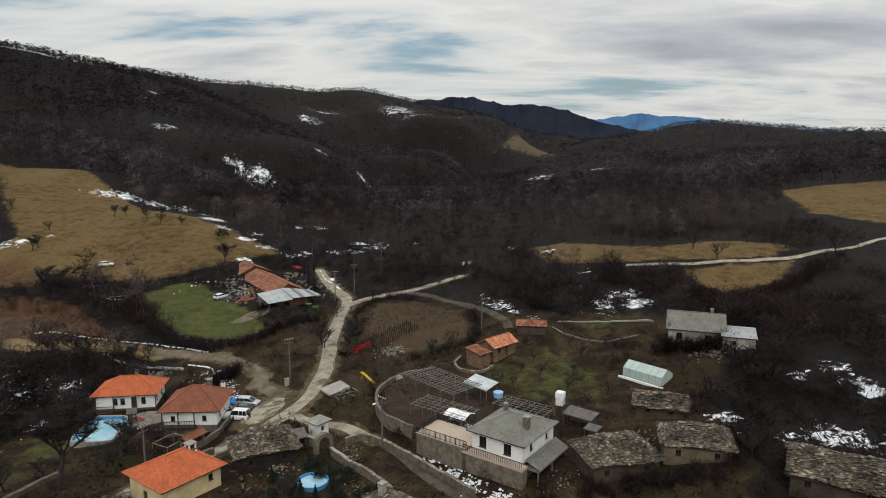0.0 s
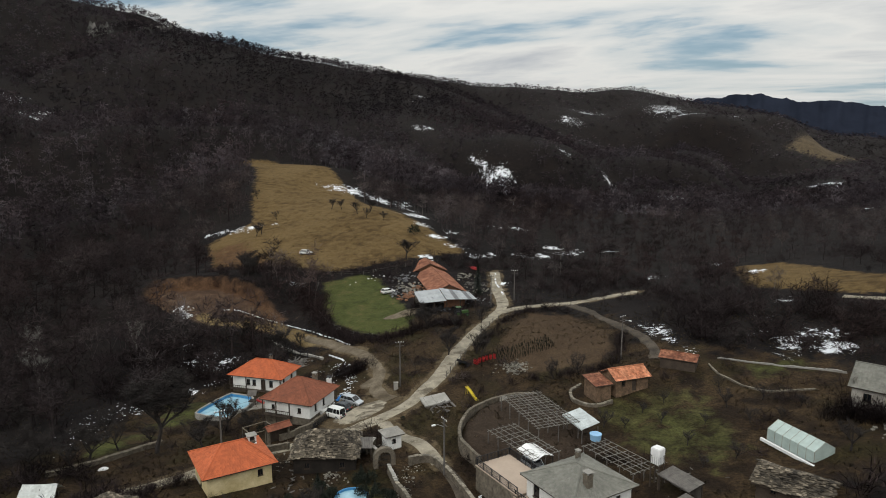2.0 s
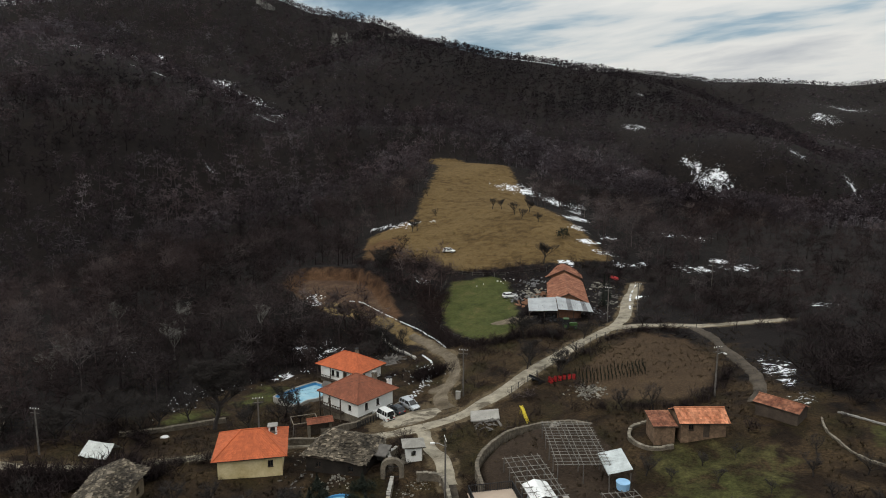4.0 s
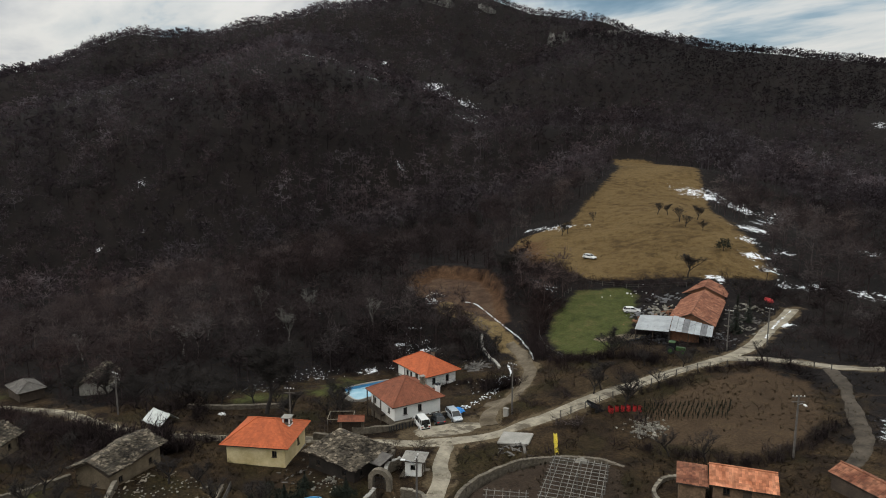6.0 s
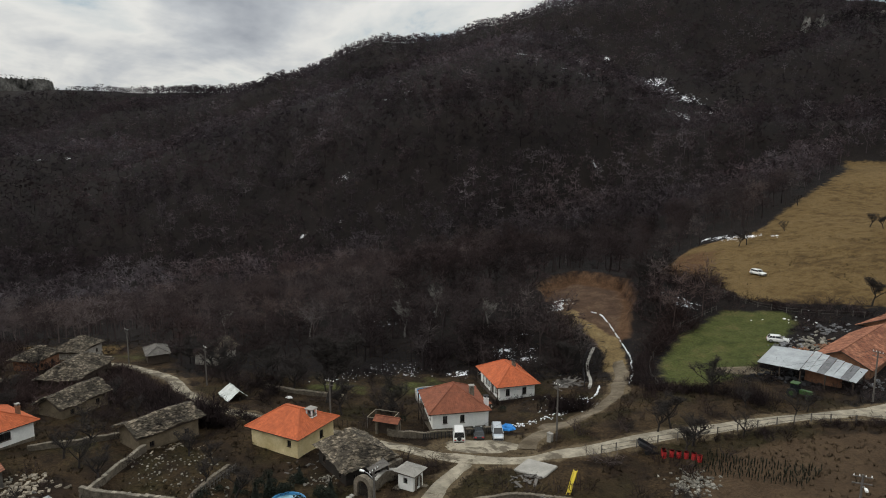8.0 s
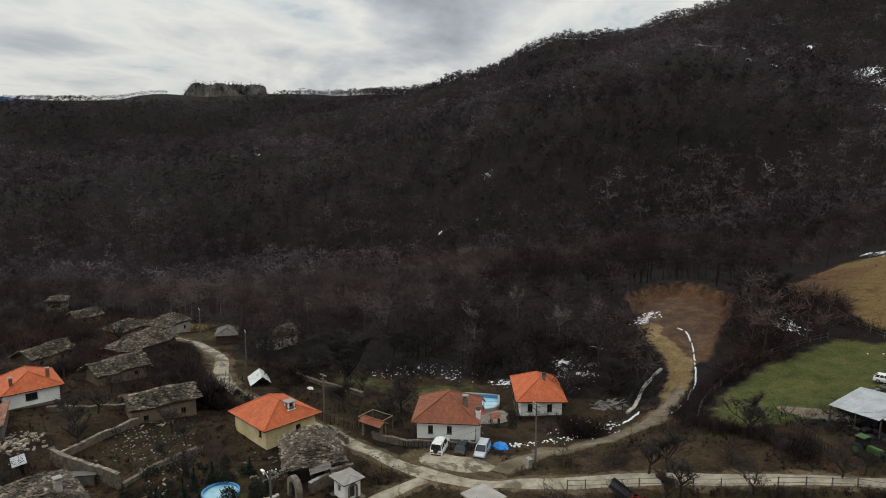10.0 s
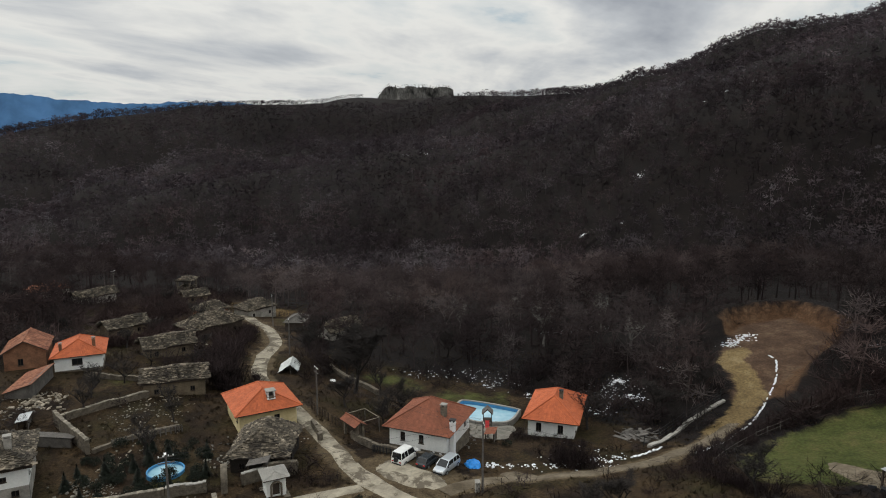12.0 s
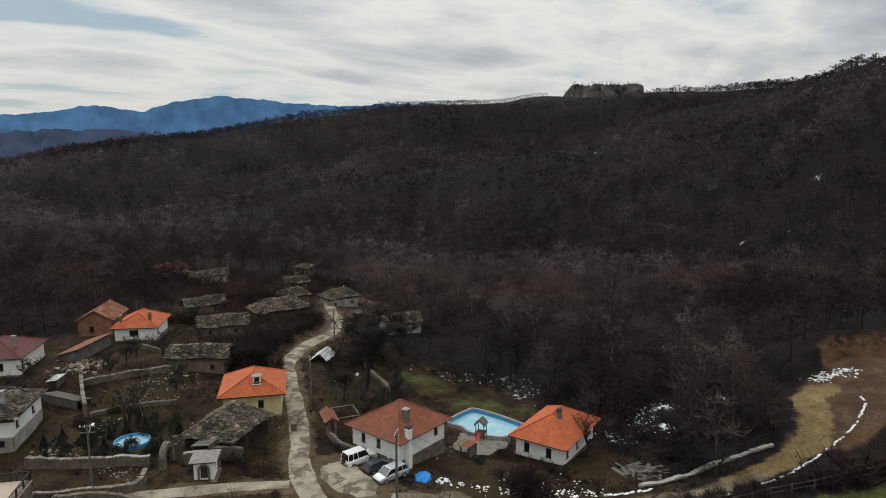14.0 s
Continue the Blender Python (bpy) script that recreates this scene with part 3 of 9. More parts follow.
M_ROAD, M_ROAD_WORN = road_material("worn_concrete_road", 0.56), road_material("broken_concrete_road", 0.47)
M_TRACK = surface("rutted_earth", (0.105, 0.078, 0.046), 0.95, vary=0.35, scale=0.4, fine=3.0, bump=0.5, second=(0.1302, 0.1054, 0.0744))
M_LANE = surface("dark_trodden_earth", (0.045, 0.035, 0.025), 0.95, vary=0.35, scale=0.4, fine=3.0, bump=0.5, second=(0.075, 0.06, 0.045))
road_sheet("road", MAIN_ROAD[:13], 3.3, M_ROAD, "narrow pale worn concrete road with crumbling edges", seed=2)
road_sheet("road", MAIN_ROAD[11:], 3.0, M_ROAD_WORN, "broken patchy village road of pale concrete and dirt", lift=0.082, seed=7)
road_sheet("road", SIDE_ROAD, 2.9, M_ROAD, "pale side road leaving the main village road", lift=0.085, seed=3)
road_sheet("road", LANE[:4], 2.6, M_ROAD, "narrow pale concrete lane below the garden wall", lift=0.06, seed=4)
road_sheet("track", LANE[3:], 2.3, M_LANE, "sunken dark earth lane with old snow below the terrace", lift=0.05, seed=8)
road_sheet("track", TRACK[:7], 2.8, M_TRACK, "rutted brown earth track up to the quarry", lift=0.05, ragged=0.5, seed=5)
road_sheet("track", FIELD_TRACK, 2.4, M_LANE, "muddy grey-brown track round the brown field", lift=0.06, ragged=0.5, seed=9)
road_sheet("road", FAR_ROAD, 1.8, M_ROAD, "pale country road along the far fields", lift=0.1, seed=6)


# ---- helpers for things ----
def thing(name, label, category, m, group=""):
    ob = tagged(new(name), label, category, group)
    ob.empty_display_size = 0.3
    ob.matrix_world = m
    return ob


def part(name, bm, material, parent, label="", smooth=False):
    mesh = bpy.data.meshes.new(name)
    bm.to_mesh(mesh)
    bm.free()
    if smooth:
        mesh.polygons.foreach_set("use_smooth", [True] * len(mesh.polygons))
    mesh.materials.append(material)
    ob = new(name, mesh)
    ob.parent = parent
    if label:
        ob["label"] = label
    return ob


def box(bm, x0, x1, y0, y1, z0, z1, m=None):
    vs = [bm.verts.new((x, y, z)) for z in (z0, z1) for x, y in ((x0, y0), (x1, y0), (x1, y1), (x0, y1))]
    if m is not None:
        for v in vs:
            v.co = m @ v.co
    for f in ((3, 2, 1, 0), (4, 5, 6, 7), (0, 1, 5, 4), (1, 2, 6, 5), (2, 3, 7, 6), (3, 0, 4, 7)):
        bm.faces.new([vs[i] for i in f])
    return vs


def tube(bm, path, radius, sides=6, end=None):
    """A tapered round bar along a path."""
    rings = []
    for k, p in enumerate(path):
        p = Vector(p)
        d = (Vector(path[min(k + 1, len(path) - 1)]) - Vector(path[max(k - 1, 0)])).normalized()
        a = d.orthogonal().normalized()
        b = d.cross(a)
        u = k / max(1, len(path) - 1)
        r = radius + ((radius if end is None else end) - radius) * u
        rings.append([bm.verts.new(p + (a * math.cos(t) + b * math.sin(t)) * r) for t in [2 * math.pi * s / sides for s in range(sides)]])
    for r0, r1 in zip(rings, rings[1:]):
        for s in range(sides):
            bm.faces.new((r0[s], r0[(s + 1) % sides], r1[(s + 1) % sides], r1[s]))
    bm.faces.new(list(reversed(rings[0])))
    bm.faces.new(rings[-1])


def poly(bm, pts):
    return bm.faces.new([bm.verts.new(p) for p in pts])


# ---- woods ----
def bare_tree_template(seed, twigs, thick, trunk_sides=3, puff=False):
    """A leafless tree one unit tall: trunk, limbs and slivers for twigs. Returns vertices and triangles."""
    rng = random.Random(seed)
    v, f = [], []

    def sliver(a, b, w):
        d = (b - a).normalized()
        s = d.cross(Vector((rng.uniform(-1, 1), rng.uniform(-1, 1), rng.uniform(-1, 1)))).normalized() * w
        k = len(v)
        v.extend([a - s, a + s, b])
        f.append((k, k + 1, k + 2))

    top = Vector((rng.uniform(-0.06, 0.06), rng.uniform(-0.06, 0.06), 0.62))
    k = len(v)
    for i in range(trunk_sides):
        t = 2 * math.pi * i / trunk_sides
        v.append(Vector((math.cos(t) * 0.026, math.sin(t) * 0.026, -0.06)))
    v.append(top)
    for i in range(trunk_sides):
        f.append((k + i, k + (i + 1) % trunk_sides, k + trunk_sides))
    limbs = []
    for i in range(max(3, twigs // 9)):
        t, h = rng.uniform(0, 6.28), rng.uniform(0.22, 0.6)
        a = top * (h / 0.62)
        out = rng.uniform(0.16, 0.34)
        b = a + Vector((math.cos(t) * out, math.sin(t) * out, rng.uniform(0.16, 0.36)))
        limbs.append((a, b))
        sliver(a, b, thick * 0.9)
    while puff and len(f) < twigs:
        # tufts of fine twigs spread over a rounded crown
        t, e = rng.uniform(0, 6.28), math.asin(rng.uniform(-0.25, 1.0))
        d = Vector((math.cos(t) * math.cos(e), math.sin(t) * math.cos(e), math.sin(e)))
        q = Vector((top.x, top.y, 0.56)) + Vector((d.x * 0.36, d.y * 0.36, d.z * 0.40)) * rng.uniform(0.62, 1.06)
        side = d.cross(Vector((rng.uniform(-1, 1), rng.uniform(-1, 1), rng.uniform(-1, 1)))).normalized()
        over = d.cross(side)
        k, turn = len(v), rng.uniform(0, 6.28)
        for c in range(3):
            t = turn + c * 2.094 + rng.uniform(-0.4, 0.4)
            v.append(q + (side * math.cos(t) + over * math.sin(t) + d * rng.uniform(-0.45, 0.45)) * thick * rng.uniform(0.8, 1.3))
        f.append((k, k + 1, k + 2))
    while len(f) < twigs:
        a, b = rng.choice(limbs)
        p = a.lerp(b, rng.uniform(0.25, 1.0))
        t = rng.uniform(0, 6.28)
        out = rng.uniform(0.03, 0.2)
        q = p + Vector((math.cos(t) * out, math.sin(t) * out, rng.uniform(0.05, 0.30)))
        q.z = min(q.z, 1.0 - 0.5 * (q.x * q.x + q.y * q.y))
        sliver(p, q, thick * rng.uniform(0.5, 1.0))
    return np.array([tuple(p) for p in v]), np.array(f)


def scatter(name, xs, ys, sizes, tints, templates, label, seed, category="forest", spread=1.0, material=None, ground=None, soft=True):
    """Many trees joined into one mesh, each turned and scaled."""
    rng = np.random.default_rng(seed)
    pick = rng.integers(0, len(templates), len(xs))
    zs = height(xs, ys) if ground is None else ground
    V, T, tint, base, N = [], [], [], 0, []
    for k, (tv, tf) in enumerate(templates):
        w = np.where(pick == k)[0]
        if not len(w):
            continue
        ang = rng.uniform(0, 6.28, len(w))
        c, s, h = np.cos(ang)[:, None], np.sin(ang)[:, None], sizes[w][:, None]
        wide = h * spread * rng.uniform(0.85, 1.25, (len(w), 1))
        X = (tv[None, :, 0] * c - tv[None, :, 1] * s) * wide + xs[w][:, None]
        Y = (tv[None, :, 0] * s + tv[None, :, 1] * c) * wide + ys[w][:, None]
        Z = tv[None, :, 2] * h + zs[w][:, None]
        V.append(np.stack([X, Y, Z], -1).reshape(-1, 3))
        if soft:
            # twigs of a crown catch the light together, as a rounded mass
            d = np.stack([X - xs[w][:, None], Y - ys[w][:, None], Z - zs[w][:, None] - 0.42 * h], -1)
            d = 0.4 * d / (np.linalg.norm(d, axis=-1, keepdims=True) + 1e-6) + np.array((0.0, 0.0, 1.0))
            N.append((d / (np.linalg.norm(d, axis=-1, keepdims=True) + 1e-6)).reshape(-1, 3))
        T.append((tf[None] + base + (np.arange(len(w)) * len(tv))[:, None, None]).reshape(-1, 3))
        tint.append(np.repeat(tints[w], len(tv)))
        base += len(w) * len(tv)
    V, T, tint = np.concatenate(V).astype(np.float32), np.concatenate(T).astype(np.int32), np.concatenate(tint).astype(np.float32)
    mesh = bpy.data.meshes.new(name)
    mesh.vertices.add(len(V))
    mesh.vertices.foreach_set("co", V.ravel())
    mesh.loops.add(T.size)
    mesh.loops.foreach_set("vertex_index", T.ravel())
    mesh.polygons.add(len(T))
    mesh.polygons.foreach_set("loop_start", np.arange(0, T.size, 3, dtype=np.int32))
    mesh.update(calc_edges=True)
    if soft:
        mesh.polygons.foreach_set("use_smooth", np.ones(len(T), dtype=bool))
        mesh.normals_split_custom_set_from_vertices(np.concatenate(N))
    at = mesh.attributes.new("tint", "FLOAT", "POINT")
    at.data.foreach_set("value", tint)
    mesh.materials.append(material or M_BROWN_TWIGS)
    return tagged(new(name, mesh), label, category, kind="stuff")


LOWER_SLOPE = [(-112, 188), (-82, 187), (-63, 203), (-66, 190), (-75, 177), (-100, 170), (-118, 178)]
OPEN_LAND = [LOWER_SLOPE, MEADOW, GREEN_FIELD, BROWN_FIELD, QUARRY, FARM] + FAR_FIELDS + FIELD_STRIPS + LAWNS


def wooded(x, y, margin=2.0):
    """Where the woods stand: not on fields, roads or in the village."""
    ok = inside(VILLAGE, x, y) < -1.0
    for f in OPEN_LAND:
        ok &= inside(f, x, y) < -margin
    for line in (MAIN_ROAD, SIDE_ROAD, TRACK, FAR_ROAD, LANE, FIELD_TRACK):
        ok &= along(line, x, y) > 3.5
    bare = np.zeros(x.shape)
    for sx, sy, s in SNOW + SNOW_FAR:
        bare = np.maximum(bare, np.exp(-((x - sx) ** 2 + (y - sy) ** 2) / ((1.9 if s > 10 else 1.0) * s * s)))
    ok &= (inside(QUARRY, x, y) < -3) & (along(TRACK, x, y) > 6) & (along(MAIN_ROAD[12:], x, y) > 7)
    # the east side is scrub with few trees
    b = np.degrees(np.arctan2(y - CENTRE[1], x - CENTRE[0])) % 360
    east = ((b < 44) | (b > 300)) & (np.hypot(x - CENTRE[0], y - CENTRE[1]) < 260)
    ok &= ~east | (np.random.default_rng(6).uniform(0, 1, x.shape) < 0.10)
    ok &= np.hypot(x + 1062, y + 404) > 50  # bare rock below the knob
    ok &= np.random.default_rng(5).uniform(0, 1, x.shape) > bare * 0.95
    return ok


def tree_points(r0, r1, gap, seed, b0, b1=266):
    """A jittered grid of places between two radii, within the bearings that the valley opens to."""
    rng = np.random.default_rng(seed)
    g = np.arange(-r1, r1, gap)
    x, y = np.meshgrid(g, g)
    x = x.ravel() + rng.uniform(-0.5, 0.5, x.size) * gap * 1.1
    y = y.ravel() + rng.uniform(-0.5, 0.5, y.size) * gap * 1.1
    r, b = np.hypot(x, y), np.degrees(np.arctan2(y, x)) % 360
    b = np.where(b > 300, b - 360, b)
    keep = (r >= r0) & (r < r1) & (b > b0) & (b < b1)
    if r0 > 1000:
        keep &= (b < 126) | (b > 222)  # the rest lies behind the ridge
    x, y = x[keep] + CENTRE[0], y[keep] + CENTRE[1]
    ok = wooded(x, y)
    return x[ok], y[ok], rng


def tints_for(x, y, rng):
    t = np.clip(0.36 + 0.30 * value_noise(x / 70, y / 70, 21) + 0.16 * value_noise(x / 24, y / 24, 25) + rng.normal(0, 1, len(x)) * np.where(np.hypot(x - CENTRE[0], y - CENTRE[1]) < 430, 0.20, 0.14), 0, 0.88)
    t = np.clip(t + 0.06 * (1 - ramp(np.hypot(x - CENTRE[0], y - CENTRE[1]), 250, 700)), 0, 0.92)
    # dark stands along the ridge; shade on the spur is put into the tints
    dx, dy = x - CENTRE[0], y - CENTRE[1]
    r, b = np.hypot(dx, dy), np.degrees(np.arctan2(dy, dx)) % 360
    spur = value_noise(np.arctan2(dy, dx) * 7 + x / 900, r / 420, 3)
    # crests lighter and hollows darker: the relief's shading put into the tints
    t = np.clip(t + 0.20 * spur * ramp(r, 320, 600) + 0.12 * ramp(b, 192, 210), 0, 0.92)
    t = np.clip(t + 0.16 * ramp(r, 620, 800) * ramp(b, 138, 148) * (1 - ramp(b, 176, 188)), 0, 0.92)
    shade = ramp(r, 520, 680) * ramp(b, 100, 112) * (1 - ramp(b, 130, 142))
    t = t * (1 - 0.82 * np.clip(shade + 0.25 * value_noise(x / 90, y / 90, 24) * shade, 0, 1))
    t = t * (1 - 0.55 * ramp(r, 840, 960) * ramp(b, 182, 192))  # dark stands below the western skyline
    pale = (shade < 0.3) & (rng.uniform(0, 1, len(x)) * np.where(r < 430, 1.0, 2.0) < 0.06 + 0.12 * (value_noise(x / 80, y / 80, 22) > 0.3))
    return np.where(pale, np.clip(t + 0.26, 0.62, 0.93), t)


def broom_tree(seed, twigs, thick, limbs=5, wide=0.30, low=0.30):
    """A tall leafless tree one unit high: thin trunk, rising limbs and a rounded crown of fine twigs that thin out at its rim."""
    rng = random.Random(seed)
    v, f = [], []

    def sliver(a, b, w):
        s = (b - a).cross(Vector((rng.uniform(-1, 1), rng.uniform(-1, 1), rng.uniform(-0.4, 0.4)))).normalized() * w
        k = len(v)
        v.extend([a - s, a + s, b])
        f.append((k, k + 1, k + 2))

    top = Vector((rng.uniform(-0.05, 0.05), rng.uniform(-0.05, 0.05), 0.72))
    for t in (0.0, 1.6):
        s = Vector((math.cos(t), math.sin(t), 0)) * 0.014
        k = len(v)
        v.extend([Vector((0, 0, -0.05)) - s, Vector((0, 0, -0.05)) + s, top])
        f.append((k, k + 1, k + 2))
    # the crown is made of a few lobes, each fed by a limb
    lobes = []
    for i in range(limbs):
        t, out = 6.283 * (i + rng.uniform(-0.3, 0.3)) / limbs, wide * rng.uniform(0.25, 0.75)
        c = Vector((math.cos(t) * out, math.sin(t) * out, rng.uniform(low + 0.22, 0.82)))
        lobes.append((c, rng.uniform(0.13, 0.21)))
        sliver(top * rng.uniform(0.35, 0.8), c, 0.009)
    lobes.append((Vector((top.x, top.y, 0.80)), 0.19))
    while len(f) < twigs:
        c, size = rng.choice(lobes)
        d = Vector((rng.gauss(0, 1), rng.gauss(0, 1), rng.gauss(0.55, 0.8))).normalized()
        a = c + d * size * rng.uniform(-0.1, 0.85)
        e = (d + Vector((rng.gauss(0, 0.55), rng.gauss(0, 0.55), rng.gauss(0.3, 0.45)))).normalized()
        b = a + e * size * rng.uniform(0.35, 0.8)
        sliver(a, b, thick * rng.uniform(0.6, 1.2))
    return np.array([tuple(p) for p in v]), np.array(f)


def woods():
    fine = [broom_tree(s, 320, 0.0064, 7, 0.31, 0.12) for s in range(10)]
    mid = [broom_tree(s + 20, 100, 0.0205, 6, 0.34, 0.06) for s in range(12)]
    far = [broom_tree(s + 40, 34, 0.060, 5, 0.38, -0.05) for s in range(12)]
    dim = [broom_tree(s + 60, 12, 0.16, 2, 0.42, -0.1) for s in range(8)]
    for r0, r1, gap, temps, tall, seed in ((30, 236, 6.7, fine, 12.0, 31), (236, 430, 7.4, mid, 13.5, 32), (430, 1060, 9.0, far, 11.5, 33), (1060, 2300, 15.5, dim, 10.0, 34)):
        x, y, rng = tree_points(r0, r1, gap, seed, -12 if r0 < 400 else 36)
        size = tall * rng.uniform(0.66, 1.14, len(x)) * (1 + 0.16 * value_noise(x / 40, y / 40, 23) + 0.12 * value_noise(x / 16, y / 16, 27))
        b, r = np.degrees(np.arctan2(y - CENTRE[1], x - CENTRE[0])) % 360, np.hypot(x - CENTRE[0], y - CENTRE[1])
        size = size * np.where((b < 97) & (r < 280), 0.58, 1.0)  # hedgerow trees among the eastern fields
        for sx, sy, s in OPEN_SNOW:
            away = math.hypot(sx - CENTRE[0], sy - CENTRE[1])
            ex, ey = (sx - CENTRE[0]) / away, (sy - CENTRE[1]) / away
            below = away - (x - CENTRE[0]) * ex - (y - CENTRE[1]) * ey
            aside = np.abs((y - CENTRE[1]) * ex - (x - CENTRE[0]) * ey)
            size = size * np.where((below > -s) & (below < 120) & (aside < s + 0.1 * below), 0.25 + 0.006 * np.clip(below, 0, 120), 1.0)
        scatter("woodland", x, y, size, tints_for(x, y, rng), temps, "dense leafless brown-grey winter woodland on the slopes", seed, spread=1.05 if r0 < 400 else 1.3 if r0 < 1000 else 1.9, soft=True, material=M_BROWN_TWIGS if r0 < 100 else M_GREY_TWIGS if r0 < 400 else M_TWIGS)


woods()


def crest_trees():
    """The close row of trees that stands along the skyline of the ridges."""
    b = np.arange(56.0, 252.0, 0.13)
    r = np.concatenate([np.arange(420, 1400, 14.0), np.arange(1400, 2300, 26.0)])
    bb, rr = np.meshgrid(np.radians(b), r, indexing="ij")
    z = height((CENTRE[0] + rr * np.cos(bb)).ravel(), (CENTRE[1] + rr * np.sin(bb)).ravel()).reshape(bb.shape)
    top = r[np.argmax((z - 40.0) / rr, axis=1)]
    g = np.random.default_rng(61)
    xs, ys = [], []
    for back in (-5.0, 3.0):
        at = top + back + g.uniform(-4, 4, len(b))
        xs.append(CENTRE[0] + at * np.cos(np.radians(b)))
        ys.append(CENTRE[1] + at * np.sin(np.radians(b)))
    x, y = np.concatenate(xs), np.concatenate(ys)
    ok = np.hypot(x + 1062, y + 404) > 95
    x, y = x[ok], y[ok]
    size = g.uniform(5.0, 8.5, len(x)) * (1 + 0.25 * value_noise(x / 60, y / 60, 29))
    scatter("ridge_trees", x, y, size, np.clip(g.normal(0.16, 0.10, len(x)), 0, 0.6), [broom_tree(s + 90, 40, 0.045, 4, 0.34, -0.1) for s in range(8)], "close row of bare trees along the skyline of the ridge", 62, spread=1.1, material=M_TWIGS)


crest_trees()


# ---- surfaces of the village ----
M_PLASTER = surface("white_plaster", (0.74, 0.74, 0.71), 0.9, vary=0.10, scale=0.5, fine=5, bump=0.15)
M_YELLOW = surface("yellow_plaster", (0.57, 0.4465, 0.2185), 0.9, vary=0.16, scale=0.5, fine=4, bump=0.2, second=(0.608, 0.513, 0.304))
M_OLDPLASTER = surface("weathered_plaster", (0.3024, 0.2808, 0.2448), 0.95, vary=0.28, scale=0.6, fine=4, bump=0.4, second=(0.36, 0.3384, 0.3024))
M_MUD = surface("mud_plaster", (0.133, 0.105, 0.07), 0.95, vary=0.3, scale=0.5, fine=4, bump=0.5)
M_STONE = surface("field_stone", (0.142, 0.120, 0.092), 0.95, vary=0.38, scale=1.3, fine=3.2, bump=0.9)
M_BRICK = surface("old_brick", (0.195, 0.0975, 0.0562), 0.95, vary=0.34, scale=0.8, fine=5, bump=0.5)
M_CONCRETE = surface("pale_concrete", (0.294, 0.28, 0.252), 0.9, vary=0.2, scale=0.5, fine=5, bump=0.3)
M_ORANGE = surface("orange_clay_tiles", (0.44, 0.108, 0.040), 0.75, vary=0.14, scale=0.5, fine=3, bump=0.2, island=0.14)
M_BROWNRED = surface("brown_red_clay_tiles", (0.204, 0.0697, 0.0382), 0.8, vary=0.18, scale=0.5, fine=3, bump=0.2, island=0.16)
M_OLDTILE = surface("weathered_clay_tiles", (0.215, 0.072, 0.040), 0.85, vary=0.36, scale=0.5, fine=2.2, bump=0.3, second=(0.27, 0.118, 0.068), island=0.3)
M_BURGUNDY = surface("burgundy_metal_tiles", (0.10, 0.022, 0.022), 0.6, vary=0.12, scale=0.4, fine=4, bump=0.1, island=0.06)
M_GREYTILE = surface("lichened_grey_tiles", (0.176, 0.172, 0.148), 0.9, vary=0.2, scale=0.5, fine=3, bump=0.3, island=0.12)
M_SLAB = surface("grey_brown_stone_slabs", (0.040, 0.033, 0.026), 0.95, vary=0.5, scale=0.45, fine=4, bump=0.8, second=(0.130, 0.108, 0.080), island=0.62, skew=True)
M_WOOD = surface("dark_weathered_wood", (0.060, 0.045, 0.034), 0.9, vary=0.3, scale=1.0, fine=7, bump=0.4)
# near-black boards: the dark under an open roof is put into their colour
M_SHADEWOOD = surface("shaded_open_timber", (0.020, 0.016, 0.013), 0.95, vary=0.4, scale=1.0, fine=7, bump=0.4)
M_GREYWOOD = surface("grey_weathered_wood", (0.119, 0.1085, 0.098), 0.9, vary=0.3, scale=1.0, fine=7, bump=0.4)
M_PALEWOOD = surface("pale_cut_wood", (0.27, 0.2325, 0.18), 0.9, vary=0.25, scale=1.0, fine=6, bump=0.3, island=0.2)
M_IRON = surface("black_iron", (0.02, 0.02, 0.022), 0.6, vary=0.2, bump=0.0)
M_FRAME = surface("dark_window_wood", (0.05, 0.035, 0.025), 0.6, vary=0.2, bump=0.1)
M_WHITEPAINT = surface("white_paint", (0.78, 0.78, 0.77), 0.6, vary=0.08, bump=0.05)
M_TIN = surface("pale_roof_tin", (0.368, 0.384, 0.392), 0.5, 0.35, vary=0.2, scale=0.4, fine=3, bump=0.1)
M_DARKTIN = surface("dark_corrugated_sheet", (0.16, 0.16, 0.165), 0.6, 0.2, vary=0.3, scale=0.5, fine=3, bump=0.2)
M_SNOW = surface("old_snow", (0.72, 0.738, 0.765), 0.8, vary=0.08, scale=1.0, fine=5, bump=0.5)
M_BLUE = surface("blue_pool_lining", (0.06, 0.24, 0.46), 0.4, vary=0.12, bump=0.0)
M_BLUETARP = surface("bright_blue_tarpaulin", (0.02, 0.22, 0.62), 0.45, vary=0.2, scale=1.5, fine=4, bump=0.4)
M_RED = surface("red_paint", (0.42, 0.03, 0.03), 0.5, vary=0.2, bump=0.05)
M_YELLOWPAINT = surface("yellow_plastic", (0.52, 0.40, 0.03), 0.4, vary=0.08, bump=0.0)
M_FILM = surface("milky_greenhouse_film", (0.375, 0.45, 0.42), 0.45, vary=0.12, scale=0.5, fine=2, bump=0.1)
M_RUBBER = surface("black_rubber", (0.02, 0.02, 0.02), 0.8, vary=0.2, bump=0.1)
M_RUBBLE = surface("pale_rubble", (0.205, 0.190, 0.160), 0.95, vary=0.3, scale=0.8, fine=3, bump=0.5, island=0.35)
M_TERRACE = surface("pinkish_terrace_tiles", (0.416, 0.328, 0.256), 0.7, vary=0.08, scale=0.4, fine=3, bump=0.1)
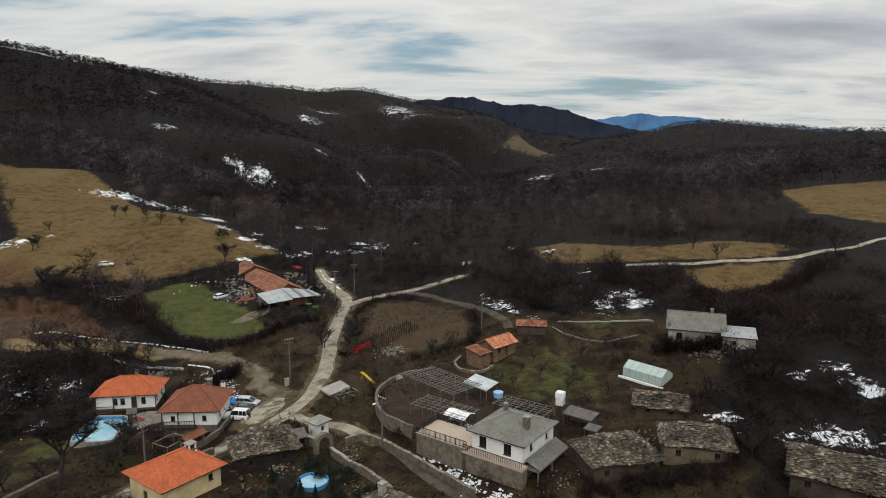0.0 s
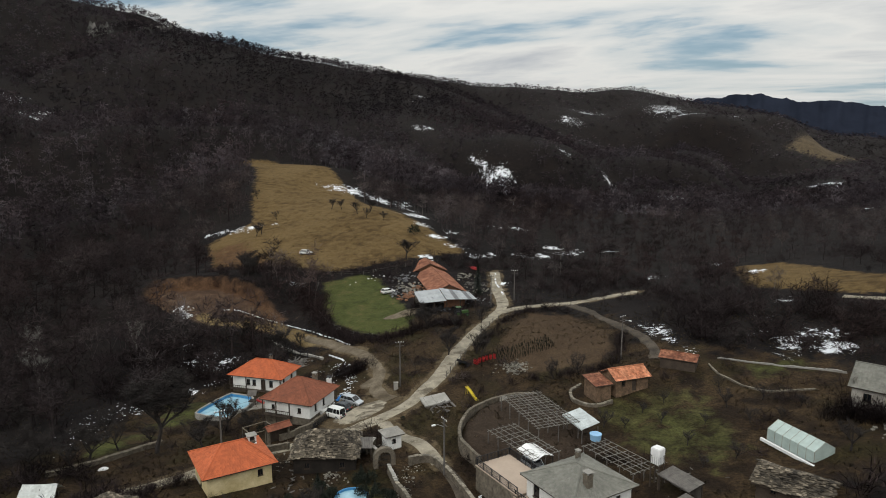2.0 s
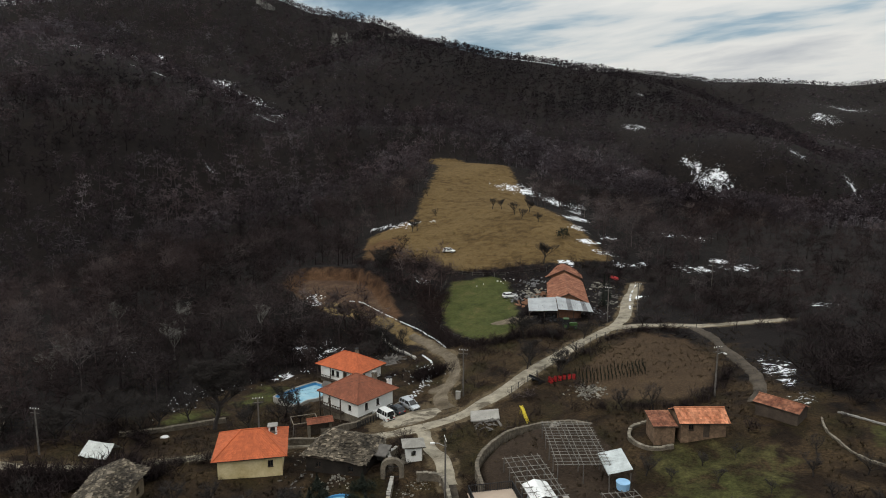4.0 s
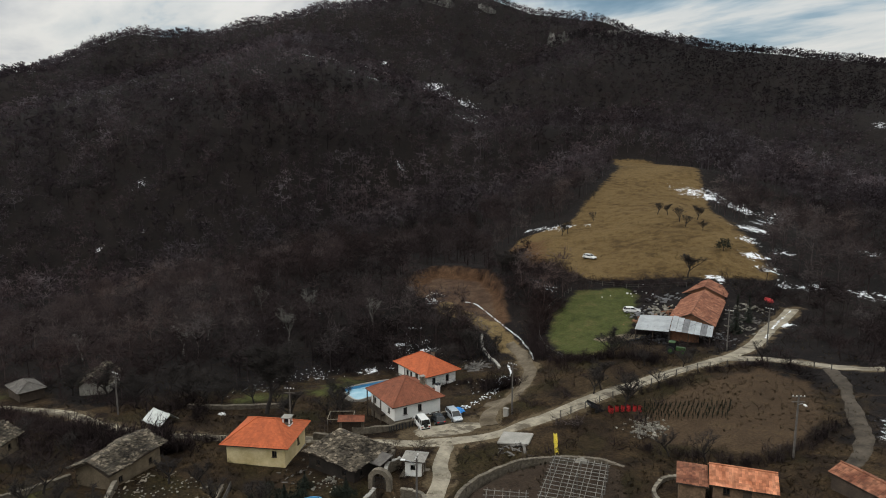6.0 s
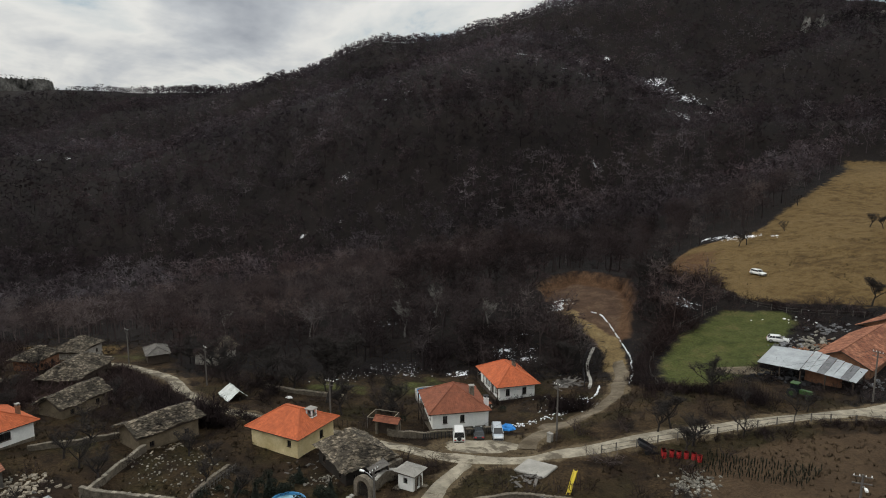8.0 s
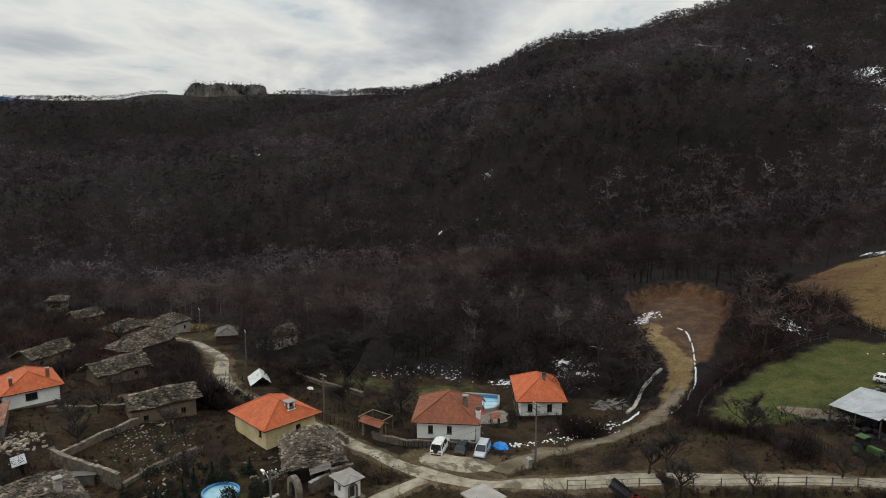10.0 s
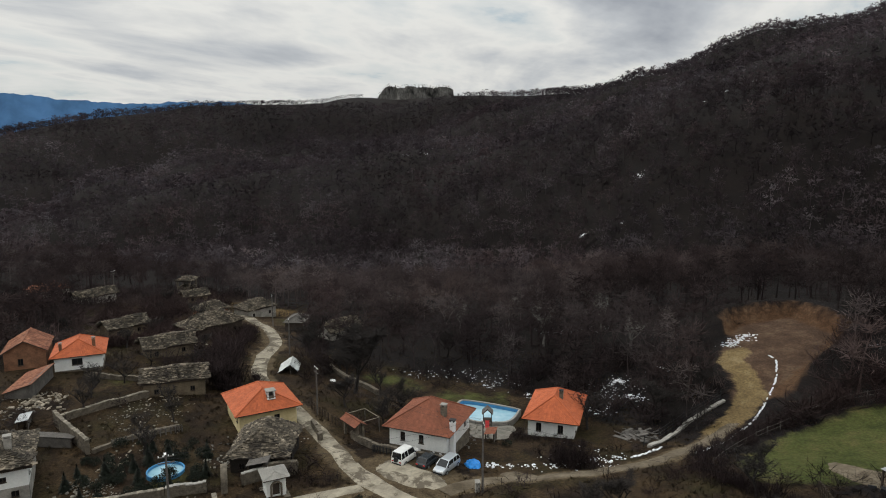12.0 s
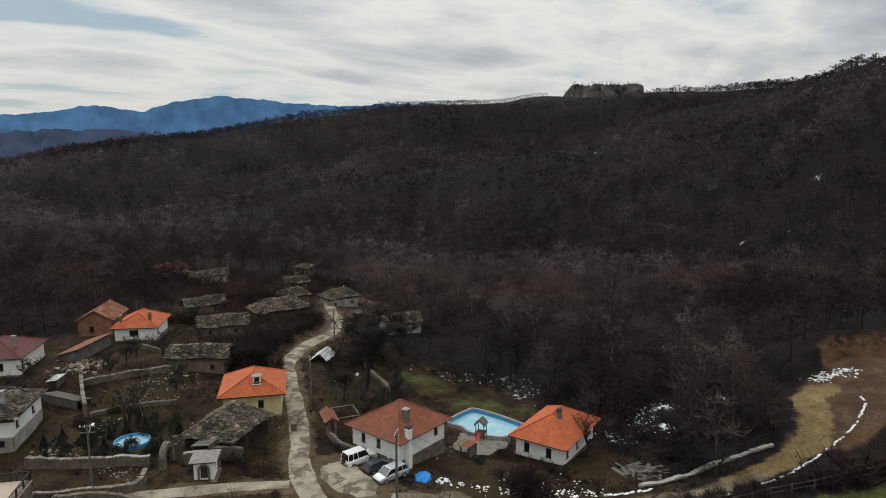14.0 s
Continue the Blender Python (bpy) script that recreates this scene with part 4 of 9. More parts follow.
M_EVERGREEN = surface("dark_conifer_needles", (0.0105, 0.0150, 0.0085), 0.9, vary=0.35, scale=1.0, fine=5, bump=0.2, island=0.35)


def glass_material():
    m = bpy.data.materials.new("dark_window_glass")
    m.use_nodes = True
    p = m.node_tree.nodes["Principled BSDF"]
    p.inputs["Base Color"].default_value = (0.012, 0.014, 0.016, 1)
    p.inputs["Roughness"].default_value = 0.06
    p.inputs["Specular IOR Level"].default_value = 0.5
    return m


def water_material():
    """Still pool water over a pale blue lining."""
    m = bpy.data.materials.new("pool_water")
    m.use_nodes = True
    tree = m.node_tree
    p = tree.nodes["Principled BSDF"]
    co = tree.nodes.new("ShaderNodeTexCoord").outputs["Object"]
    n = noisenode(tree, co, 0.8, 3.0, 0.5)
    tree.links.new(rampnode(tree, n, [(0.3, (0.22, 0.42, 0.52)), (0.7, (0.34, 0.52, 0.60))]), p.inputs["Base Color"])
    p.inputs["Roughness"].default_value = 0.05
    return m


M_GLASS = glass_material()
M_WATER = water_material()


# ---- building blocks ----
def wall_side(bm, m, length, z0, z1, holes, thick):
    """One upright wall along local x from 0 to length, its outer face at y = 0, with openings right through it."""
    xs = sorted({0.0, length, *[h[0] for h in holes], *[h[1] for h in holes]})
    zs = sorted({z0, z1, *[h[2] for h in holes], *[h[3] for h in holes]})
    for xa, xb in zip(xs, xs[1:]):
        for za, zb in zip(zs, zs[1:]):
            cx, cz = (xa + xb) / 2, (za + zb) / 2
            if any(h[0] < cx < h[1] and h[2] < cz < h[3] for h in holes):
                continue
            poly(bm, [m @ Vector(p) for p in ((xa, 0, za), (xb, 0, za), (xb, 0, zb), (xa, 0, zb))])
            poly(bm, [m @ Vector(p) for p in ((xb, thick, za), (xa, thick, za), (xa, thick, zb), (xb, thick, zb))])
    for xa, xb, za, zb in holes:
        for a, b in (((xa, za), (xb, za)), ((xb, za), (xb, zb)), ((xb, zb), (xa, zb)), ((xa, zb), (xa, za))):
            poly(bm, [m @ Vector(p) for p in ((a[0], 0, a[1]), (b[0], 0, b[1]), (b[0], thick, b[1]), (a[0], thick, a[1]))])
    poly(bm, [m @ Vector(p) for p in ((0, 0, z1), (length, 0, z1), (length, thick, z1), (0, thick, z1))])


def side_matrix(side, lx, ly):
    """Frame of a house wall: x along it, -y outwards."""
    return {"S": Matrix.Translation((-lx / 2, -ly / 2, 0)), "E": Matrix.Translation((lx / 2, -ly / 2, 0)) @ pose(0, 0, 0, 0, 0, 90), "N": Matrix.Translation((lx / 2, ly / 2, 0)) @ pose(0, 0, 0, 0, 0, 180), "W": Matrix.Translation((-lx / 2, ly / 2, 0)) @ pose(0, 0, 0, 0, 0, 270)}[side]


def window(parent, m, hole, thick=0.3, frame_material=None, kind="window"):
    xa, xb, za, zb = hole
    bm = bmesh.new()
    d, w = 0.12, 0.07
    for x0, x1, z0, z1 in ((xa, xb, za, za + w), (xa, xb, zb - w, zb), (xa, xa + w, za + w, zb - w), (xb - w, xb, za + w, zb - w), ((xa + xb) / 2 - 0.03, (xa + xb) / 2 + 0.03, za + w, zb - w)):
        box(bm, x0, x1, d, d + 0.06, z0, z1, m)
    if kind == "window":
        box(bm, xa - 0.06, xb + 0.06, -0.08, 0.12, za - 0.06, za, m)
    ob = part(kind, bm, frame_material or M_FRAME, parent)
    bm = bmesh.new()
    box(bm, xa + w, xb - w, d + 0.02, d + 0.035, za + w, zb - w, m)
    part("pane", bm, M_GLASS, ob)
    return ob


def door(parent, m, hole, material=None):
    xa, xb, za, zb = hole
    bm = bmesh.new()
    box(bm, xa, xb, 0.12, 0.18, za, zb, m)
    for k in range(4):
        x = xa + (xb - xa) * (k + 0.5) / 4
        box(bm, x - 0.02, x + 0.02, 0.10, 0.12, za + 0.1, zb - 0.1, m)
    return part("door", bm, material or M_WOOD, parent)


def roof_slope(bm, a, b, c, d, tile=0.34, course=0.36, lift=0.05, rng=random, rough=0.012):
    """Overlapping tiles on the slope from eave a-b up to ridge d-c (a, b, c, d in order round it)."""
    a, b, c, d = (Vector(p) for p in (a, b, c, d))
    high = max((d - a).length, (c - b).length)
    low = max(((d + c) / 2 - (a + b) / 2).length, 0.1)
    normal = (b - a).cross((d + c) / 2 - a).normalized()
    n = max(2, int(low / course))
    for k in range(n):
        u0, u1 = k / n, min(1.0, (k + 1.25) / n)
        l0, r0, l1, r1 = a.lerp(d, u0), b.lerp(c, u0), a.lerp(d, u1), b.lerp(c, u1)
        cols = max(1, round((r0 - l0).length / tile))
        for i in range(cols):
            s0, s1 = i / cols, (i + 1) / cols
            up = lift + rng.uniform(-rough, rough)
            p = [l0.lerp(r0, s0) + normal * up, l0.lerp(r0, s1) + normal * up, l1.lerp(r1, s1) + normal * 0.005, l1.lerp(r1, s0) + normal * 0.005]
            mid0, mid1 = (p[0] + p[1]) / 2 + normal * 0.04, (p[2] + p[3]) / 2 + normal * 0.03
            v = [bm.verts.new(q) for q in (p[0], mid0, p[1], p[2], mid1, p[3])]
            bm.faces.new((v[0], v[1], v[4], v[5]))
            bm.faces.new((v[1], v[2], v[3], v[4]))


def slab_slope(bm, a, b, c, d, rng, size=0.40):
    """Rough stone slabs laid in uneven overlapping rows."""
    a, b, c, d = (Vector(p) for p in (a, b, c, d))
    low = ((d + c) / 2 - (a + b) / 2).length
    normal = (b - a).cross((d + c) / 2 - a).normalized()
    upway = ((d + c) / 2 - (a + b) / 2).normalized()
    n = max(2, int(low / (size * 0.62)))
    for k in range(n):
        u = (k + 0.45) / n
        l, r = a.lerp(d, u), b.lerp(c, u)
        span = (r - l).length
        way = (r - l).normalized() if span > 0.05 else (b - a).normalized()
        s = -0.15
        while s < span + 0.05:
            w, h = size * rng.uniform(0.6, 1.5), size * rng.uniform(0.8, 1.3)
            m = l + way * (s + w / 2) + normal * (0.05 + rng.uniform(0, 0.06)) + upway * rng.uniform(-0.12, 0.12)
            m.z += 0.32 * noise.noise((m.x * 0.28 + low, m.y * 0.28, 3.3)) - 0.06
            t = rng.uniform(-0.3, 0.3)
            e1, e2 = way * math.cos(t) + upway * math.sin(t), upway * math.cos(t) - way * math.sin(t)
            tip = normal * rng.uniform(0.02, 0.14)
            thick = normal * rng.uniform(0.05, 0.09)
            quad = [m - e1 * w * 0.52 * rng.uniform(0.8, 1) - e2 * h / 2 + tip, m + e1 * w * 0.52 * rng.uniform(0.8, 1) - e2 * h / 2 * rng.uniform(0.8, 1) + tip, m + e1 * w * 0.5 + e2 * h / 2 - tip, m - e1 * w * 0.5 + e2 * h / 2 - tip]
            top = [bm.verts.new(q + thick) for q in quad]
            low_ = [bm.verts.new(q) for q in quad]
            bm.faces.new(top)
            for i in range(4):
                bm.faces.new((low_[i], low_[(i + 1) % 4], top[(i + 1) % 4], top[i]))
            s += w * 0.9


def roof_planes(lx, ly, eave, rise, ridge, kind):
    """Slopes of a hip, gable or lean-to roof over the rectangle lx by ly (ridge along x)."""
    x, y, t = lx / 2, ly / 2, eave + rise
    A, B, C, D = (-x, -y, eave), (x, -y, eave), (x, y, eave), (-x, y, eave)
    if kind == "lean":
        return [(A, B, (x, y, t), (-x, y, t))]
    if kind == "gable":
        P, Q = (-x, 0, t), (x, 0, t)
        return [(A, B, Q, P), (C, D, P, Q)]
    P, Q = (-ridge / 2, 0, t), (ridge / 2, 0, t)
    return [(A, B, Q, P), (B, C, Q, Q), (C, D, P, Q), (D, A, P, P)]


def roof(parent, lx, ly, eave, rise, ridge, material, kind="hip", cover="tile", seed=1, label=""):
    rng = random.Random(seed)
    bm = bmesh.new()
    planes = roof_planes(lx, ly, eave, rise, ridge, kind)
    for pl in planes:
        if cover == "slab":
            slab_slope(bm, *pl, rng)
        elif cover == "sheet":
            roof_slope(bm, *pl, tile=0.28, course=2.4, lift=0.03, rng=rng, rough=0.004)
        else:
            roof_slope(bm, *pl, rng=rng, rough=0.018 if cover == "old" else 0.01)
    ob = part("roof", bm, material, parent, label)
    # boarding below the covering, with thickness, and caps along the ridge and hips
    bm = bmesh.new()
    for pl in planes:
        pts = [Vector(p) for p in pl]
        if (pts[2] - pts[3]).length < 0.01:
            pts = pts[:3]
        nrm = (pts[1] - pts[0]).cross(pts[2] - pts[0]).normalized()
        top, bot = [bm.verts.new(p - nrm * (0.34 if cover == "slab" else 0.01)) for p in pts], [bm.verts.new(p - nrm * (0.42 if cover == "slab" else 0.14)) for p in pts]
        bm.faces.new(top)
        bm.faces.new(list(reversed(bot)))
        for i in range(len(pts)):
            j = (i + 1) % len(pts)
            bm.faces.new((bot[i], bot[j], top[j], top[i]))
    part("roof_deck", bm, M_WOOD, parent)
    if cover in ("tile", "old") and kind != "lean":
        bm = bmesh.new()
        x, y, t = lx / 2, ly / 2, eave + rise
        r = ridge / 2 if kind == "hip" else x
        lines = [((-r, 0, t + 0.06), (r, 0, t + 0.06))] if r > 0.1 else []
        if kind == "hip":
            lines += [((sx * x, sy * y, eave + 0.06), (sx * r, 0, t + 0.06)) for sx in (-1, 1) for sy in (-1, 1)]
        for p, q in lines:
            tube(bm, [p, q], 0.11, 6)
        part("ridge_tiles", bm, material, parent)
    return ob


def chimney(parent, x, y, z0, z1, w=0.6, material=None, cap=True, cap_material=None):
    bm = bmesh.new()
    box(bm, x - w / 2, x + w / 2, y - w / 2, y + w / 2, z0, z1)
    box(bm, x - w / 2 - 0.05, x + w / 2 + 0.05, y - w / 2 - 0.05, y + w / 2 + 0.05, z1 - 0.22, z1 - 0.1)
    ob = part("chimney", bm, material or M_STONE, parent)
    if cap:
        bm = bmesh.new()
        for sx in (-1, 1):
            for sy in (-1, 1):
                box(bm, x + sx * w * 0.36 - 0.06, x + sx * w * 0.36 + 0.06, y + sy * w * 0.36 - 0.06, y + sy * w * 0.36 + 0.06, z1, z1 + 0.22)
        box(bm, x - w * 0.62, x + w * 0.62, y - w * 0.62, y + w * 0.62, z1 + 0.22, z1 + 0.30)
        part("chimney_cap", bm, cap_material or M_CONCRETE, ob)
    return ob


def building(name, label, centre, yaw, lx, ly, eave, rise, walls, roof_material, kind="hip", cover="tile", ridge=2.0, over=0.6, holes=None, base=None, doors=None, plinth=None, seed=1, group="", category="house"):
    """A house: lx, ly and eave are those of the roof's edge; walls stand in from it. holes: openings by side, in metres along the wall and over the floor."""
    holes, doors = holes or {}, doors or {}
    ground_z = min(hz(centre[0] + dx, centre[1] + dy) for dx in (-lx / 3, lx / 3) for dy in (-ly / 3, ly / 3))
    z0 = (ground_z if base is None else base)
    ob = thing(name, label, category, pose(*centre, z0, 0, 0, yaw), group)
    wx, wy, top = lx - 2 * over, ly - 2 * over, eave - z0
    thick = 0.3
    split = plinth[0] if plinth else -0.6
    bm = bmesh.new()
    mats = {}
    for side in "SENW":
        m = side_matrix(side, wx, wy)
        mats[side] = m
        length = wx if side in "SN" else wy
        openings = [(h[0], h[1], max(h[2], split), h[3]) for h in holes.get(side, []) + doors.get(side, []) if h[3] > split]
        rise_here = top + (over * rise / (ly / 2) if kind == "gable" else 0)
        wall_side(bm, m, length, split, top + 0.05, openings, thick)
    if kind == "gable":
        for s in (-1, 1):
            x = s * wx / 2
            zt = top + 0.05 + rise * (1 - 2 * over / ly)
            tri = [(x, -wy / 2, top + 0.04), (x, wy / 2, top + 0.04), (x, 0, zt)]
            tri2 = [(x - s * thick, p[1], p[2]) for p in tri]
            v, w = [bm.verts.new(p) for p in tri], [bm.verts.new(p) for p in tri2]
            bm.faces.new(v)
            bm.faces.new(list(reversed(w)))
    if kind == "lean":
        hi = top + rise * (1 - over / ly)
        wall_side(bm, mats["N"], wx, top, hi, [], thick)
        for s in (-1, 1):
            x = s * wx / 2
            v = [bm.verts.new(p) for p in ((x, -wy / 2, top), (x, wy / 2, top), (x, wy / 2, hi))]
            bm.faces.new(v)
    part("wall", bm, walls, ob)
    if plinth:
        bm = bmesh.new()
        for side in "SENW":
            length = wx if side in "SN" else wy
            openings = [(h[0], h[1], h[2], min(h[3], split)) for h in holes.get(side, []) + doors.get(side, []) if h[2] < split]
            m = mats[side] @ Matrix.Translation((0, -0.05, 0))
            wall_side(bm, m, length, -1.6, split, openings, thick + 0.1)
        part("lower_wall", bm, plinth[1], ob)
    for side, hs in holes.items():
        for h in hs:
            window(ob, mats[side], h)
    for side, hs in doors.items():
        for h in hs:
            door(ob, mats[side], h)
    roof(ob, lx, ly, top, rise, ridge, roof_material, kind, cover, seed)
    # ceiling that shuts the loft
    bm = bmesh.new()
    box(bm, -wx / 2 + thick, wx / 2 - thick, -wy / 2 + thick, wy / 2 - thick, top - 0.15, top - 0.05)
    part("loft_floor", bm, M_WOOD, ob)
    return ob, z0


def sheet(bm, a, b, c, d, nx=6, ny=4, sag=0.0, rough=0.0, thick=0.03, seed=1):
    """One sheet with thickness over the quad a, b, c, d, sagging and uneven."""
    a, b, c, d = (Vector(p) for p in (a, b, c, d))
    n = (b - a).cross(d - a).normalized()
    rows = []
    for lift in (0.0, thick):
        grid = []
        for j in range(ny + 1):
            for i in range(nx + 1):
                u, v = i / nx, j / ny
                p = a.lerp(b, u).lerp(d.lerp(c, u), v) + n * lift
                p.z += -sag * 4 * u * (1 - u) * (0.4 + v * (1 - v)) + rough * noise.noise((u * 5 + seed, v * 4, seed))
                grid.append(bm.verts.new(p))
        rows.append(grid)
    w = nx + 1
    for j in range(ny):
        for i in range(nx):
            k = j * w + i
            bm.faces.new([rows[1][q] for q in (k, k + 1, k + w + 1, k + w)])
            bm.faces.new([rows[0][q] for q in (k + w, k + w + 1, k + 1, k)])
    rim = [i for i in range(w)] + [j * w + nx for j in range(1, ny + 1)] + [ny * w + i for i in range(nx - 1, -1, -1)] + [j * w for j in range(ny - 1, 0, -1)]
    for p, q in zip(rim, rim[1:] + rim[:1]):
        bm.faces.new((rows[0][p], rows[0][q], rows[1][q], rows[1][p]))


def posts(parent, pts, z0, z1, w, material, name="post"):
    for x, y in pts:
        bm = bmesh.new()
        box(bm, x - w / 2, x + w / 2, y - w / 2, y + w / 2, z0, z1)
        part(name, bm, material, parent)


# ---- the houses by the road ----
# brown-red hip roof beside the car park
house_a, za = building("house", "white village house with brown-red hipped tile roof beside the parked cars", (-40.6, 109.6), 2.4, 10.2, 9.8, 2.45, 2.85, M_PLASTER, M_BROWNRED, ridge=0.8, over=0.75, base=-1.3,
    holes={"E": [(1.6, 2.3, 1.9, 3.1), (4.3, 5.0, 1.9, 3.1)], "N": [(1.0, 1.8, 2.0, 3.3), (6.6, 7.3, 2.2, 3.4)], "S": [(6.3, 7.0, 1.9, 2.8), (1.2, 1.9, 1.9, 2.8)]}, plinth=(1.15, M_STONE), seed=3)
chimney(house_a, 1.5, 2.6, 4.2, 6.4, 0.7, M_STONE)
chimney(house_a, 3.2, 4.55, 0.0, 5.2, 0.65, M_WHITEPAINT, cap=True, cap_material=M_IRON)
bm = bmesh.new()
box(bm, -4.4, 1.0, -5.0, -4.15, 1.0, 1.25)
for k in range(14):
    x = -4.3 + k * 0.4
    box(bm, x - 0.03, x + 0.03, -5.0, -4.94, 1.25, 2.1)
box(bm, -4.4, 1.0, -5.02, -4.92, 2.1, 2.2)
part("balcony", bm, M_WOOD, house_a)
posts(house_a, [(-4.3, -4.95), (-1.7, -4.95), (0.9, -4.95)], -1.2, 3.7, 0.16, M_WOOD)

# bright orange hip roof by the swimming pool
house_b, zb = building("house", "white house with bright orange hipped tile roof beside the pool", (-58.0, 122.8), 7.0, 12.0, 8.4, -0.35, 2.45, M_PLASTER, M_ORANGE, ridge=3.4, over=0.8, base=-3.4,
    holes={"E": [(1.2, 2.0, 1.1, 2.4), (4.4, 5.2, 1.1, 2.4)], "N": [(1.2, 2.0, 1.0, 2.3), (4.5, 5.2, 1.0, 2.3), (7.6, 8.4, 1.0, 2.3)], "S": [(3.0, 3.8, 1.1, 2.3), (4.3, 5.1, 1.1, 2.3), (8.0, 8.8, 1.1, 2.4)]}, doors={"S": [(6.2, 7.2, 0.3, 2.5)]}, plinth=(0.35, M_STONE), seed=4)
chimney(house_b, 1.0, 0.9, 4.6, 6.0, 0.55, M_STONE, cap_material=M_IRON)
posts(house_b, [(-5.6, -3.9), (-2.0, -3.9), (2.0, -3.9), (5.5, -3.9)], -0.4, 3.0, 0.14, M_WOOD)
bm = bmesh.new()
box(bm, -5.7, 5.6, -4.0, -3.4, 0.15, 0.3)
for k in range(9):
    box(bm, -5.6 + k * 0.42, -5.54 + k * 0.42, -4.0, -3.95, 0.3, 0.95)
box(bm, -5.7, -2.0, -4.02, -3.92, 0.95, 1.03)
part("porch_rail", bm, M_WOOD, house_b)

# yellow house on the village road
house_c, zc = building("house", "pale yellow plastered house with orange hipped tile roof at the roadside", (-35.0, 84.9), 53.0, 9.9, 9.4, 3.0, 2.25, M_YELLOW, M_ORANGE, ridge=2.8, over=0.7, base=-0.9,
    holes={"S": [(6.6, 7.3, 2.3, 3.2)], "E": [(4.8, 5.6, 1.9, 3.0)]}, doors={"W": [(3.2, 4.2, 0.3, 2.4)]}, plinth=(0.7, M_OLDPLASTER), seed=5)
stack = chimney(house_c, 2.9, 0.7, 4.4, 5.5, 1.05, M_STONE, cap=False)
bm = bmesh.new()
for sx in (-1, 1):
    for sy in (-1, 1):
        box(bm, 2.9 + sx * 0.46 - 0.09, 2.9 + sx * 0.46 + 0.09, 0.7 + sy * 0.46 - 0.09, 0.7 + sy * 0.46 + 0.09, 5.1, 6.2)
box(bm, 2.3, 3.5, 0.1, 1.3, 5.04, 5.12)
part("chimney_frame", bm, M_WHITEPAINT, stack, "white posts round the open chimney")
bm = bmesh.new()
box(bm, 2.2, 3.6, 0.0, 1.4, 6.2, 6.3)
part("chimney_cap", bm, M_CONCRETE, stack)
# black core added between the posts for the shade inside the opening
bm = bmesh.new()
box(bm, 2.62, 3.18, 0.42, 0.98, 5.1, 6.15)
part("flue", bm, M_IRON, stack)

# white house with orange roof further up the village
house_d, zd = building("house", "white rendered house with bright orange hipped roof on a stone basement", (-37.7, 43.4), 48.0, 9.4, 8.5, 4.4, 2.15, M_PLASTER, M_ORANGE, ridge=3.0, over=0.65, base=1.1,
    holes={"E": [(2.6, 4.2, 1.7, 2.8)], "S": [(3.0, 4.0, 1.6, 2.7)], "N": [(1.5, 2.3, 1.6, 2.7)]}, plinth=(0.9, M_STONE), seed=6)
chimney(house_d, 2.6, 2.4, 4.0, 5.6, 0.5, M_BRICK)
chimney(house_d, 3.2, -2.6, 4.0, 5.3, 0.45, M_BRICK)

# house with grey tiles above the lane, its terrace and stone basement
house_g, zg = building("house", "white two-storey house with lichened grey hipped roof above a stone basement", (11.4, 90.4), -37.0, 9.4, 10.2, 6.35, 1.95, M_PLASTER, M_GREYTILE, ridge=1.0, over=0.6, base=0.3,
    holes={"S": [(1.2, 2.4, 3.9, 5.5), (5.2, 6.4, 3.9, 5.5)], "E": [(2.0, 2.8, 4.4, 5.3), (6.6, 7.3, 4.4, 5.3)]}, plinth=(3.3, M_STONE), seed=7)
chimney(house_g, 2.8, -1.2, 6.2, 8.4, 0.8, M_STONE)
chimney(house_g, -2.6, 2.2, 6.4, 7.9, 0.5, M_STONE)
bm = bmesh.new()
box(bm, -4.9, 4.9, -5.9, -4.5, 2.9, 3.3)
part("balcony", bm, M_TERRACE, house_g)
bm = bmesh.new()
box(bm, -4.9, 4.9, -5.85, -4.55, -1.5, 2.9)
part("lower_wall", bm, M_STONE, house_g)
bm = bmesh.new()
for k in range(33):
    x = -4.85 + k * 0.3
    box(bm, x - 0.025, x + 0.025, -5.86, -5.81, 3.3, 4.15)
box(bm, -4.9, 4.9, -5.88, -5.79, 4.15, 4.22)
part("balcony_rail", bm, M_IRON, house_g)
bm = bmesh.new()
roof_slope(bm, (4.4, -4.4, 3.9), (6.6, -4.2, 2.9), (6.6, 4.6, 2.9), (4.4, 4.6, 3.9), tile=0.4)
box(bm, 4.3, 6.5, -4.3, 4.6, 2.6, 2.85)
part("side_roof", bm, M_GREYTILE, house_g)
posts(house_g, [(6.3, -4.0), (6.3, 0), (6.3, 4.3)], -1.5, 2.7, 0.2, M_STONE)


